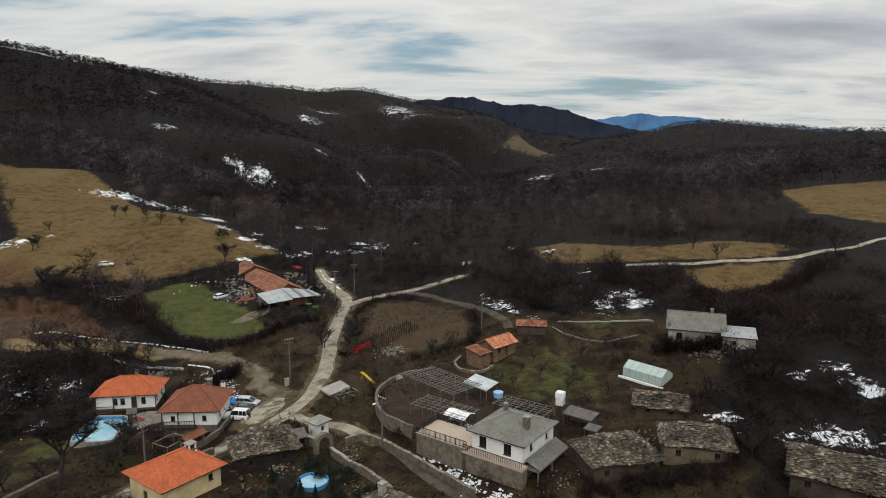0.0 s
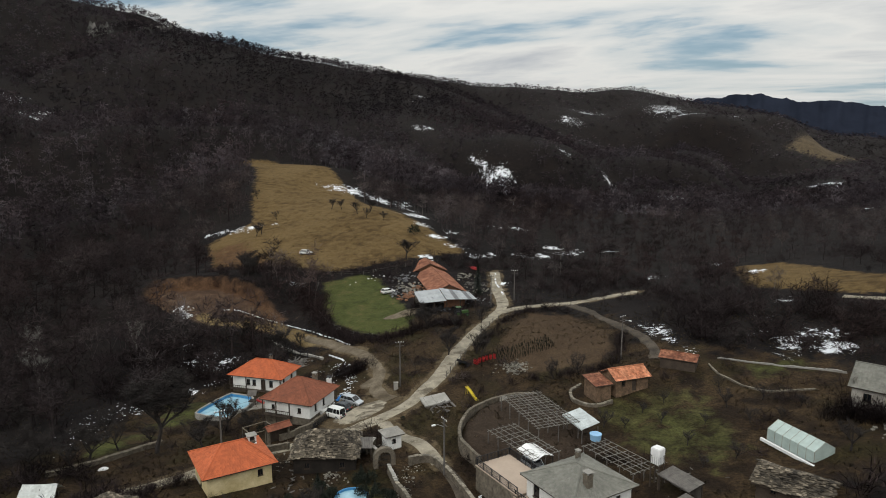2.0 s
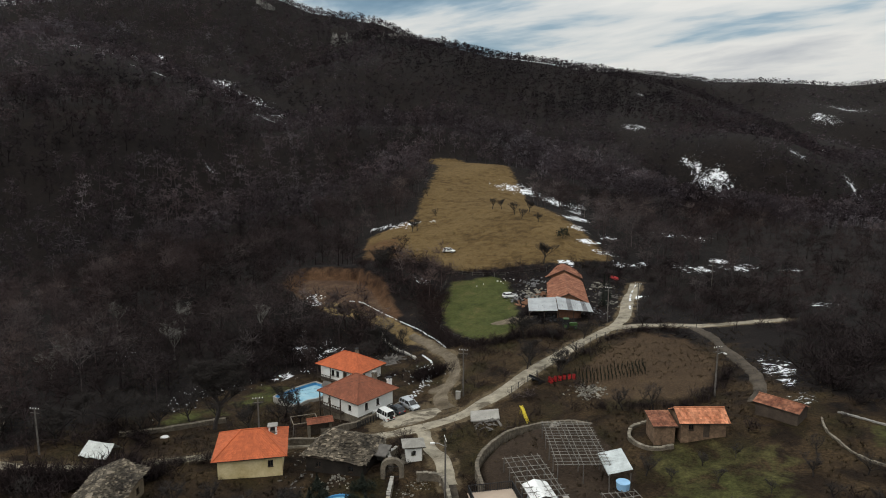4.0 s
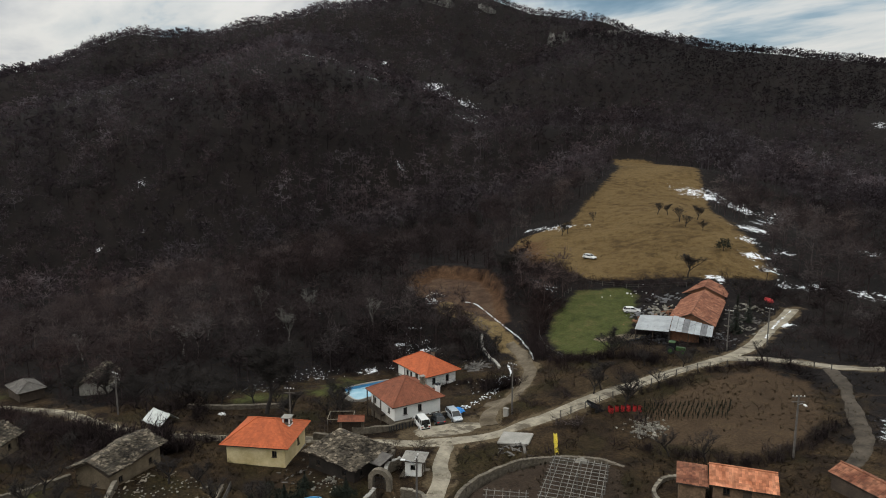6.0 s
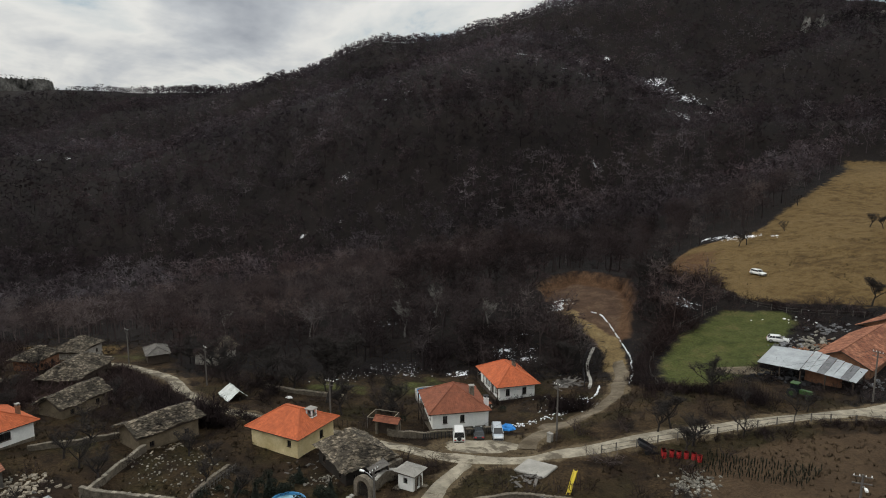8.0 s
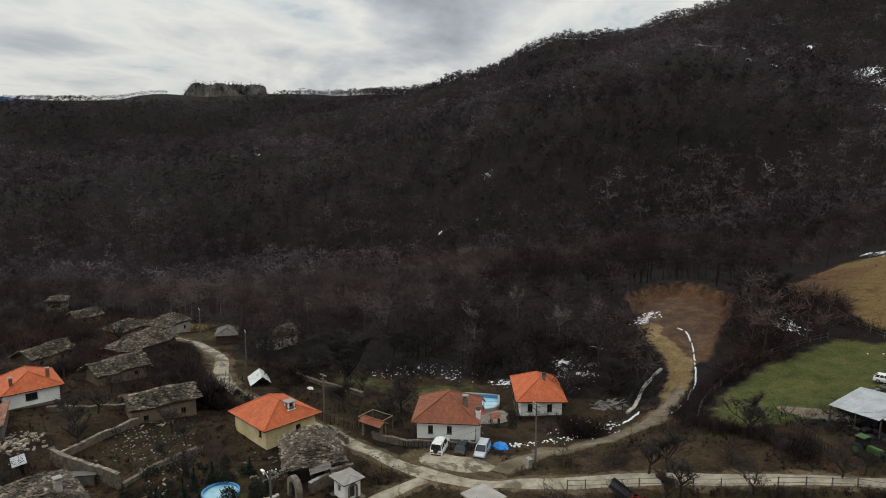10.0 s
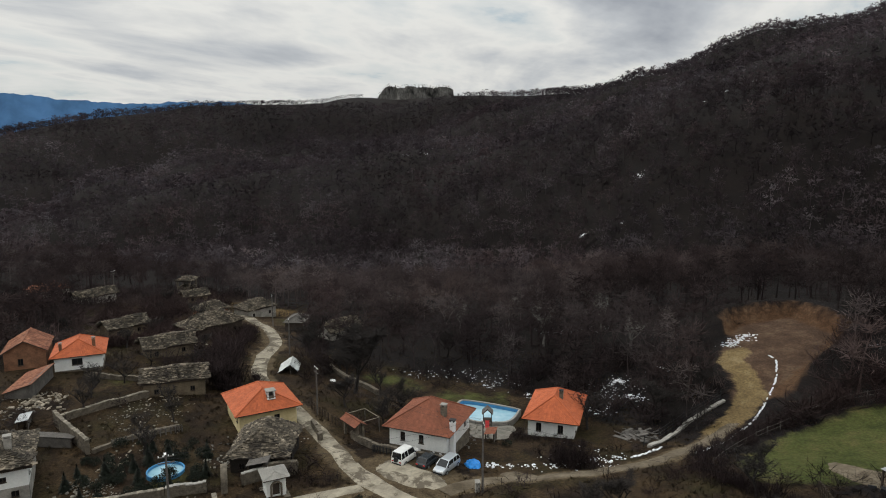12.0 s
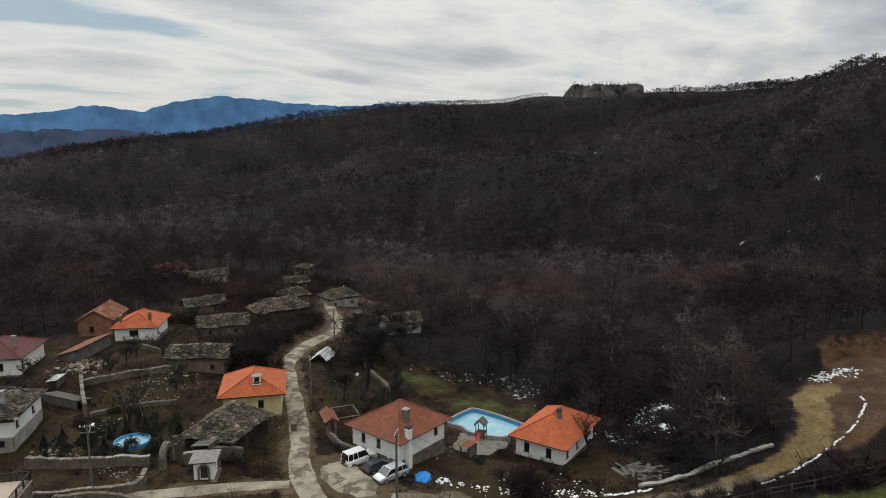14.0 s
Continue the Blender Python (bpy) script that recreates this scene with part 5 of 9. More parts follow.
# ---- older buildings with stone-slab roofs ----
OLD = [
    # label, x, y, yaw, length, depth, eave over ground, rise, wall, kind, seed
    ("low stone-slab roofed barn sagging beside the yellow house", -25.3, 93.6, 25, 9.6, 7.6, 2.4, 2.5, M_SHADEWOOD, "hip", 11),
    ("mud-plastered outbuilding with broken stone-slab roof", -37.3, 65.8, 133, 10.0, 6.4, 2.7, 1.5, M_MUD, "gable", 12),
    ("old house with mossy stone-slab roof by the road bend", -69.0, 43.0, 168, 12.5, 8.0, 2.8, 2.2, M_WOOD, "hip", 13),
    ("ruined shed with collapsed stone-slab roof in bushes", -51.5, 49.0, 150, 9.5, 6.0, 2.2, 1.8, M_MUD, "gable", 14),
    ("small whitewashed house with stone-slab roof at the road end", -94.5, 34.0, 165, 9.5, 6.8, 2.6, 1.9, M_OLDPLASTER, "hip", 15),
    ("tiny stone-slab roofed hut with brick wall by the road", -82.5, 30.5, 160, 7.5, 6.0, 2.5, 1.7, M_BRICK, "hip", 16),
    ("ruined house with grey stone-slab roof among shrubs", -81.0, -8.5, 170, 11.0, 5.5, 2.2, 1.6, M_OLDPLASTER, "gable", 17),
    ("grey roofed ruin among bare orchard trees", -86.0, 65.0, 160, 9.0, 6.0, 2.2, 2.0, M_OLDPLASTER, "gable", 18),
    ("old stone-slab roofed house below the grey-tiled house", 25.0, 86.2, 12, 10.5, 8.2, 2.3, 2.5, M_WOOD, "hip", 19),
    ("stone-slab roofed house with mud-plastered walls and dish", 35.8, 85.6, -14, 9.6, 6.8, 2.2, 2.0, M_MUD, "hip", 20),
    ("small stone-slab roofed barn beside the orchard", 35.0, 97.8, -20, 8.0, 6.0, 1.6, 1.5, M_WOOD, "gable", 21),
    ("broad stone-slab roof of a low barn", 48.5, 74.0, -30, 11.0, 8.0, 1.9, 2.4, M_WOOD, "gable", 22),
    ("long low stone-slab roofed shed far in the village", -58.0, 30.0, 165, 9.0, 5.5, 2.2, 1.6, M_MUD, "gable", 23),
    ("collapsed stone-slab roofed hut far in the village", -100.0, 8.0, 150, 7.0, 5.5, 2.0, 1.6, M_MUD, "gable", 24),
]
for label, x, y, yaw, lx, ly, wall_high, rise, mat, kind, seed in OLD:
    g = hz(x, y)
    ob, z0 = building("old_house" if wall_high > 2.45 else "barn", label, (x, y), yaw, lx, ly, g + wall_high, rise, mat, M_SLAB, kind, "slab", ridge=lx - ly + 1.0, over=0.5, base=g - 0.3, seed=seed, category="house" if wall_high > 2.45 else "barn", holes={"E": [(1.0, 1.7, 0.9, 1.7)], "S": [(1.5, 2.2, 0.9, 1.7), (lx - 3.2, lx - 2.5, 0.9, 1.7)], "N": [(1.5, 2.2, 0.9, 1.7), (lx - 3.2, lx - 2.5, 0.9, 1.7)]}, doors={"N": [(3.2, 4.1, 0.0, 1.8)]})

# white house with stone-slab roof below the garden wall
house_w, zw = building("house", "white plastered house with stone-slab roof above the fir garden", (-6.0, 70.0), 52, 10.5, 8.6, 4.6, 1.9, M_PLASTER, M_SLAB, "hip", "slab", ridge=3.0, over=0.6, base=0.2,
    holes={"N": [(1.2, 2.0, 2.6, 3.8), (6.2, 7.0, 2.4, 3.4)], "E": [(1.4, 2.2, 2.5, 3.7), (4.6, 5.3, 2.7, 3.3), (5.6, 6.4, 0.7, 1.5)]}, plinth=(1.9, M_OLDPLASTER), seed=31)
chimney(house_w, 2.2, 1.8, 4.6, 6.9, 0.7, M_OLDPLASTER)

# burgundy roof
house_r, zr = building("house", "white house with dark burgundy hipped roof on a sloping plot", (-14.2, 45.2), 50, 10.5, 9.5, 4.9, 2.1, M_PLASTER, M_BURGUNDY, ridge=2.0, over=0.6, base=1.5,
    holes={"N": [(0.9, 1.7, 1.3, 2.8), (2.6, 3.2, 1.5, 2.4)], "E": [(2.0, 3.0, 1.4, 2.6), (5.0, 6.0, 1.4, 2.6)]}, plinth=(0.6, M_STONE), seed=32)
chimney(house_r, 1.6, 2.4, 4.2, 5.9, 0.6, M_PALEWOOD)

# old brick house with weathered tiles and its lean-to
house_k, zk = building("old_house", "bare brick house with weathered orange gabled tile roof", (-34.0, 35.2), 48, 9.0, 7.0, 5.0, 2.0, M_BRICK, M_OLDTILE, "gable", "old", over=0.4, base=1.3,
    holes={"E": [(2.0, 2.8, 1.4, 2.6)], "S": [(2.0, 2.8, 1.4, 2.6), (5.5, 6.3, 1.4, 2.6)]}, seed=33)
house_l, zl = building("lean_to", "long lean-to shed with faded orange tile roof on posts", (-26.0, 47.0), 36, 10.0, 4.2, 2.9, 1.3, M_GREYWOOD, M_OLDTILE, "lean", "old", over=0.3, base=1.5, seed=34, category="shed")

# ruined house with an orange roof at the far end
house_o, zo = building("old_house", "derelict house with torn orange tile roof among shrubs", (-74.5, -17.0), 165, 9.5, 7.0, 1.9, 1.7, M_OLDPLASTER, M_OLDTILE, "hip", "old", ridge=3.5, over=0.5, base=-1.2, holes={"N": [(2, 2.8, 1.0, 2.0), (5.5, 6.3, 1.0, 2.0)]}, seed=35)

# roofless upper storey on posts at the far end of the road
ruin = thing("ruined_tower", "tall ruined stone house with open timber storey under slabs", "ruin", pose(-121, -16, hz(-121, -16), 0, 0, 20))
bm = bmesh.new()
for side in "SENW":
    wall_side(bm, side_matrix(side, 5.0, 4.4), 5.0 if side in "SN" else 4.4, -0.6, 2.2, [(1.5, 2.6, 0.4, 2.0)], 0.4)
part("lower_wall", bm, M_STONE, ruin)
posts(ruin, [(-2.3, -2), (2.3, -2), (2.3, 2), (-2.3, 2)], 2.2, 4.4, 0.5, M_STONE)
roof(ruin, 6.0, 5.4, 4.3, 1.3, 1.0, M_SLAB, "hip", "slab", 36)
for k in range(9):
    bm = bmesh.new()
    rng = random.Random(k)
    tube(bm, [(rng.uniform(-2, 2), rng.uniform(-1.6, 1.6), 2.2), (rng.uniform(-2, 2), rng.uniform(-1.6, 1.6), rng.uniform(3.2, 4.4))], 0.08, 5)
    part("beam", bm, M_GREYWOOD, ruin)

# house on the slope with a grey roof, boarded gable and annexe
house_f, zf = building("house", "grey plastered house with grey gabled roof and wooden gable", (49.6, 122.2), -20, 10.5, 8.6, 12.0, 2.5, M_OLDPLASTER, M_GREYTILE, "gable", "old", over=0.5, base=8.8,
    holes={"S": [(1.4, 2.4, 1.3, 2.5), (6.4, 7.2, 1.3, 2.5)], "W": [(2.6, 3.4, 1.3, 2.4), (3.4, 4.0, 3.6, 4.4)]}, seed=37)
chimney(house_f, 2.8, 0.6, 5.4, 6.2, 0.5, M_BRICK)
annexe, zx = building("annexe", "low lean-to annexe with pale sheet roof beside rubble", (55.3, 116.6), -20, 6.0, 5.0, hz(55.3, 116.6) + 2.0, 0.8, M_OLDPLASTER, M_TIN, "lean", "sheet", over=0.3, holes={"S": [(1.5, 2.3, 0.9, 1.6)]}, seed=38, category="shed")

M_HUTWALL = surface("brown_stone_and_brick", (0.15, 0.098, 0.062), 0.95, vary=0.4, scale=1.2, fine=4, bump=0.6)
M_HUTTILE = surface("sun_bleached_clay_tiles", (0.40, 0.118, 0.05), 0.85, vary=0.3, scale=0.6, fine=2.4, bump=0.3, second=(0.46, 0.20, 0.11), island=0.32)
# garden hut with orange tiles
hut, zh = building("garden_hut", "stone garden hut with orange gabled tile roof on a lawn", (12.4, 125.6), 42, 7.0, 5.0, 7.6, 1.3, M_HUTWALL, M_HUTTILE, "gable", "old", over=0.45, base=5.3,
    holes={"S": [(1.0, 1.7, 1.2, 2.0)]}, doors={"S": [(3.0, 3.9, 0.1, 2.1)]}, seed=39, category="hut")
hut2, zh2 = building("garden_hut", "small stone store with orange lean-to tile roof", (8.5, 122.2), 42, 3.4, 4.2, 7.0, 0.6, M_HUTWALL, M_OLDTILE, "lean", "old", over=0.3, base=4.8, seed=40, category="hut")
shed_red, zs = building("shed", "dark open timber shed with old red tile roof", (20.4, 135.2), -8, 6.4, 3.8, hz(20.4, 135.2) + 1.6, 0.8, M_WOOD, M_OLDTILE, "gable", "old", over=0.3, seed=41, category="shed")
shed_w, zsw = building("shed", "small grey-roofed wooden shed at the wood's edge", (-87.5, 52.5), 20, 7.0, 5.0, hz(-87.5, 52.5) + 2.0, 1.2, M_WOOD, M_GREYWOOD, "hip", "tile", ridge=2.5, over=0.4, seed=42, category="shed")

# ---- the farm with its long barn ----
BARN_YAW = -56.3
barn, zbn = building("barn", "long farm barn with weathered red tile roof", (-46.0, 187.0), BARN_YAW, 25.5, 10.0, 5.6, 2.3, M_BRICK, M_OLDTILE, "gable", "old", over=0.5, base=3.9,
    holes={"S": [(3, 4, 0.8, 1.5), (8, 9, 0.8, 1.5), (14, 15, 0.8, 1.5)]}, seed=50, category="barn")
barn2, zb2 = building("barn", "smaller upper barn with weathered red tile roof", (-56.2, 202.0), BARN_YAW, 10.0, 10.4, 6.35, 2.3, M_BRICK, M_OLDTILE, "gable", "old", over=0.5, base=5.6, seed=51, category="barn")
shelter = thing("machine_shelter", "open machine shelter with pale tin and striped corrugated roofs", "shelter", pose(-37.6, 169.8, hz(-37.6, 169.8), 0, 0, 36.8))
for k in range(6):
    bm = bmesh.new()
    u0, u1 = k / 6, (k + 1) / 6 + 0.01
    at = lambda u, far: (-7.2 + 6.6 * u, 3.6 if far else -3.9, (3.5 + 0.4 * u if far else 2.3 + 0.2 * u) + 0.012 * (k % 2))
    sheet(bm, at(u0, 0), at(u1, 0), at(u1, 1), at(u0, 1), 2, 6, 0.0, 0.05, 0.03, k)
    part("tin_sheet", bm, M_TIN, shelter)
for k in range(7):
    bm = bmesh.new()
    x0 = -0.4 + k * 1.15
    sheet(bm, (x0, -3.4, 2.7 - k * 0.06), (x0 + 1.12, -3.4, 2.65 - k * 0.06), (x0 + 1.12, 3.9, 3.9 - k * 0.22), (x0, 3.9, 4.0 - k * 0.22), 8, 6, 0.0, 0.06, 0.03, k + 9)
    part("roof_sheet", bm, M_DARKTIN if k in (2, 5) else M_TIN, shelter)
posts(shelter, [(-7.0, -3.7), (-3.6, -3.7), (-0.4, -3.7), (3.2, -3.3), (7.2, -3.2), (-7.0, 3.4), (7.2, 3.6)], -0.5, 2.35, 0.18, M_WOOD)
bm = bmesh.new()
wall_side(bm, Matrix.Translation((-7.0, 3.5, 0)), 14.0, -0.4, 2.6, [(4.5, 7.0, 0, 2.2)], 0.25)
part("back_wall", bm, M_OLDPLASTER, shelter)
bm = bmesh.new()
wall_side(bm, Matrix.Translation((-0.4, -1.0, 0)), 5.5, -0.4, 2.2, [], 0.2)
part("board_wall", bm, M_BRICK, shelter)


# ---- trees and shrubs that stand alone ----
def branchy(seed, tall, spread, twig_count, lean=0.0):
    """Short trunk, long crooked limbs that fork three times, and the mesh of its fine twigs."""
    rng = random.Random(seed)
    trunk, crown = bmesh.new(), bmesh.new()
    tips = []

    def limb(p, d, length, radius, depth):
        path = [p]
        for k in range(4):
            d = (d + Vector((rng.uniform(-0.26, 0.26), rng.uniform(-0.26, 0.26), rng.uniform(-0.06, 0.20)))).normalized()
            path.append(path[-1] + d * length / 4)
        tube(trunk, path, radius, (6, 4, 3, 3)[depth], radius * 0.55)
        if depth:
            tips.extend((path[2], path[3], path[4]) if depth > 1 else (path[4],))
        if depth < 3:
            for k in range((5, 4, 3)[depth]):
                q = path[2].lerp(path[4], rng.uniform(0.3, 1.0)) if depth == 0 else path[1].lerp(path[4], rng.uniform(0.1, 1.0))
                t = 6.283 * (k + rng.uniform(-0.3, 0.3)) / 6 if depth == 0 else rng.uniform(0, 6.28)
                out = Vector((math.cos(t) * spread, math.sin(t) * spread, rng.uniform(0.25, 1.0))).normalized()
                limb(q, (d * 0.4 + out).normalized(), length * (1.1 if depth == 0 else 0.62) * rng.uniform(0.75, 1.1), radius * (0.52, 0.5, 0.5)[depth], depth + 1)

    limb(Vector((0, 0, -0.25)), Vector((lean, 0, 1)).normalized(), tall * 0.32, tall * 0.026, 0)
    for k in range(twig_count):
        p = rng.choice(tips)
        t = rng.uniform(0, 6.28)
        q = p + Vector((math.cos(t), math.sin(t), rng.uniform(-0.2, 1.0))).normalized() * tall * rng.uniform(0.04, 0.12)
        w = (q - p).cross(Vector((rng.uniform(-1, 1), rng.uniform(-1, 1), rng.uniform(-1, 1)))).normalized() * tall * 0.0026
        crown.faces.new([crown.verts.new(v) for v in (p - w, p + w, q)])
    return trunk, crown


M_GREYBARK = surface("pale_grey_bark", (0.20, 0.19, 0.175), 0.9, vary=0.25, fine=8)


def tree(label, seed, tall, spread, twigs, lean=0.0, bark=None, name="bare_tree"):
    ob = thing(name, label, "tree", pose(0, 0, -300))
    trunk, crown = branchy(seed, tall, spread, twigs, lean)
    part("trunk", trunk, bark or M_BARK, ob)
    part("crown", crown, bark or M_BARK, ob)
    return ob


def plant(ob, x, y, scale=1.0, turn=0.0, group=""):
    c = copy_thing(ob, pose(x, y, hz(x, y) - 0.05, 0, 0, turn) @ Matrix.Scale(scale, 4))
    if group:
        c["group"] = group
    return c


def drop(ob):
    for o in (*ob.children_recursive, ob):
        bpy.data.objects.remove(o)


KINDS = [tree("leafless fruit tree with a forked dark trunk", 101 + k, 6.0, 1.0, 1000) for k in range(4)]
rng = random.Random(77)
# x, y, height: meadow, farm, quarry and road trees
LONE = [(-119, 250, 7), (-105, 246, 7.5), (-99, 242, 6), (-128, 216, 7), (-133, 232, 5), (-160, 256, 6), (-97, 168, 8), (-102, 173, 8), (-84, 142.5, 9), (-79.5, 142, 9.5), (-75, 142.5, 9), (-64, 139.5, 6), (-98, 141, 8), (-18, 138, 7.5), (-15.5, 168, 6), (-19, 146, 5), (-25, 160, 5), (-23.5, 157, 5), (-28, 152, 4.5), (-49, 205, 7)]
LONE += [(70, 162, 7), (69, 175, 7), (91, 170, 8), (103, 168, 9), (84, 176, 7), (108, 178, 9), (-57.5, 92, 6), (-48.5, 98.5, 5), (-61, 89, 6.5), (-31, 71, 6), (-36.5, 67, 6.5), (-90, 9, 7), (-77, 33, 7.5), (-98, 33.5, 6), (-62, 81, 7), (-69, 82, 8), (-70, 95, 7), (-23, 135.5, 6.5), (-58.5, 127.6, 9), (-63, 143, 6)]
for x, y, high in LONE:
    plant(rng.choice(KINDS), x, y, high / 6.0, rng.uniform(0, 360), "lone trees in the valley")
ORCHARD = [(19, 121.5), (25, 115), (19, 115), (25, 103.5), (11, 112.5), (28, 121), (23, 109), (31, 116), (16, 118), (29, 106), (33, 124), (27, 127), (14, 113), (35, 117), (38, 122)]
for x, y in ORCHARD:
    plant(rng.choice(KINDS), x, y, rng.uniform(0.42, 0.72), rng.uniform(0, 360), "orchard trees")
YARD_TREES = [(-31, 55), (-35, 57), (-28, 58), (-24, 62), (-22, 75), (-28, 75), (-19, 79), (-44, 53), (-47, 60), (-56, 54), (-60, 36), (-50, 40), (-66, 24), (-78, 18), (-70, 2), (-90, 0), (-52, 20), (-42, 28), (-20, 38), (-15, 56), (-12, 62), (45, 95), (50, 100), (42, 82), (56, 92), (60, 104), (42, 108), (58, 130), (62, 120), (52, 140), (30, 145), (36, 155), (16, 158), (0, 128), (4, 130)]
for x, y in YARD_TREES:
    plant(rng.choice(KINDS), x, y, rng.uniform(0.7, 1.15), rng.uniform(0, 360), "village trees")
great = tree("great old leafless tree with wide dark limbs", 111, 11.0, 1.45, 3200, 0.12)
plant(great, -34.5, 150.5, 0.72, 10, "lone trees in the valley")
plant(great, -64.5, 204.5, 0.8, 150, "lone trees in the valley")
plant(great, -96, 171, 0.7, 260, "lone trees in the valley")
old = tree("spreading old leafless tree with a thick dark trunk below the pool", 117, 15.5, 0.62, 7500, 0.10)
plant(old, -53.4, 89.4, 1.0, 200)
plant(great, -49.5, 100.5, 0.72, 80, "lone trees in the valley")
plant(great, -46.5, 92.0, 0.66, 300, "lone trees in the valley")
plant(great, -44.5, 100.0, 0.5, 30, "lone trees in the valley")
plant(great, -67.5, 79, 0.85, 20, "lone trees in the valley")
plant(great, -88, 91, 0.8, 120, "lone trees in the valley")
for x, y, k in ((-115, 251, 0.5), (-102, 251, 0.62), (-91, 241, 0.4), (-129, 214, 0.55), (-96, 166, 0.8), (-104, 178, 0.75), (-64.5, 136.5, 0.85), (-60.5, 83.0, 0.8), (-68.0, 70.0, 0.85), (-74.0, 77.0, 0.75), (-78.0, 66.0, 0.8), (-84.0, 60.0, 0.7), (-23.8, 138.0, 0.62), (-16.0, 136.0, 0.5)):
    plant(great, x, y, k, (x * 37 + y * 11) % 360, "lone trees in the valley")
birch = tree("slender pale-barked birch without leaves", 121, 9.0, 0.42, 900, 0.0, M_GREYBARK, "birch_tree")
for x, y, high in ((-104, 108, 12), (-118, 118, 11), (-126, 92, 10), (-112, 84, 10), (-140, 110, 11), (-98, 128, 10), (-116, 62, 9)):
    plant(birch, x, y, high / 9.0, rng.uniform(0, 360), "birches at the wood's edge")
for k in KINDS + [great, old, birch]:
    drop(k)


def conifer(label, seed, tall, wide):
    ob = thing("conifer", label, "tree", pose(0, 0, -300))
    r = random.Random(seed)
    bm = bmesh.new()
    tube(bm, [(0, 0, -0.1), (0, 0, tall * 0.9)], tall * 0.03, 5, 0.01)
    part("trunk", bm, M_BARK, ob)
    bm = bmesh.new()
    for k in range(420):
        h = r.uniform(0.06, 1.0) ** 1.2
        t = r.uniform(0, 6.28)
        reach = wide * (1.02 - h) * r.uniform(0.6, 1.1)
        p = Vector((0, 0, tall * h))
        q = Vector((math.cos(t) * reach, math.sin(t) * reach, tall * h - reach * 0.25 + 0.08 * tall * h))
        s = Vector((-math.sin(t), math.cos(t), 0)) * (0.05 + 0.09 * reach)
        m = p.lerp(q, 0.6)
        bm.faces.new([bm.verts.new(v) for v in (p, m - s, q, m + s)])
    part("crown", bm, M_EVERGREEN, ob)
    return ob


fir = conifer("small dark green garden fir", 131, 2.4, 1.0)
for x, y, s in ((-15.5, 81.3, 0.9), (-14.6, 88.0, 0.75), (-20.5, 79.0, 0.8), (-22.4, 86.5, 0.95), (-8.8, 78.0, 1.0), (-11.5, 76.5, 0.7), (-17.5, 81.6, 1.15), (-13.6, 84.2, 0.95), (-19.4, 83.0, 1.1), (-18.0, 90.5, 0.9), (-7.6, 82.0, 0.8), (-13.0, 79.4, 1.0)):
    plant(fir, x, y, s, rng.uniform(0, 360), "firs round the small pool")
drop(fir)
spruce = conifer("tall dark spruce beside the barn", 132, 8.0, 2.2)
plant(spruce, -33.5, 184, 1.0)
plant(spruce, -36.5, 192, 0.75)
drop(spruce)


def round_shrub(seed):
    ob = thing("evergreen_shrub", "rounded dark evergreen garden shrub", "shrub", pose(0, 0, -300))
    r = random.Random(seed)
    bm = bmesh.new()
    for k in range(380):
        t, e = r.uniform(0, 6.28), math.asin(r.uniform(-0.2, 1.0))
        d = Vector((math.cos(t) * math.cos(e), math.sin(t) * math.cos(e), math.sin(e)))
        p = Vector((0, 0, 0.5)) + d * r.uniform(0.45, 0.95) * (1 + 0.25 * noise.noise(d * 2 + Vector((seed, 0, 0))))
        s_ = Vector((r.uniform(-1, 1), r.uniform(-1, 1), r.uniform(-1, 1))).normalized() * 0.09
        q = p + Vector((r.uniform(-1, 1), r.uniform(-1, 1), r.uniform(-0.3, 1))).normalized() * 0.16
        bm.faces.new([bm.verts.new(v) for v in (p - s_, p + s_, q)])
    part("foliage", bm, M_EVERGREEN, ob)
    bm = bmesh.new()
    tube(bm, [(0, 0, -0.2), (0, 0, 0.7)], 0.06, 5, 0.02)
    part("stem", bm, M_BARK, ob)
    return ob


shrubs = [round_shrub(k) for k in range(3)]
for k in range(90):
    a, d = rng.uniform(0, 6.28), rng.uniform(3.0, 11.5)
    x, y = -16.2 + d * math.cos(a), 83.5 + d * math.sin(a)
    if inside([(-26, 78), (-14, 72), (-5, 80), (-12, 90), (-17, 94), (-23, 89)], np.array([x]), np.array([y]))[0] > 0.6:
        plant(rng.choice(shrubs), x, y, rng.uniform(0.45, 1.1), rng.uniform(0, 360), "evergreen shrubs in the pool garden")
for x, y, s in ((-72.5, 228, 2.6), (-46, 119, 0.8), (-43, 101.5, 0.9), (-21, 110, 0.5)):
    plant(shrubs[0], x, y, s, 30)
for k in shrubs:
    drop(k)


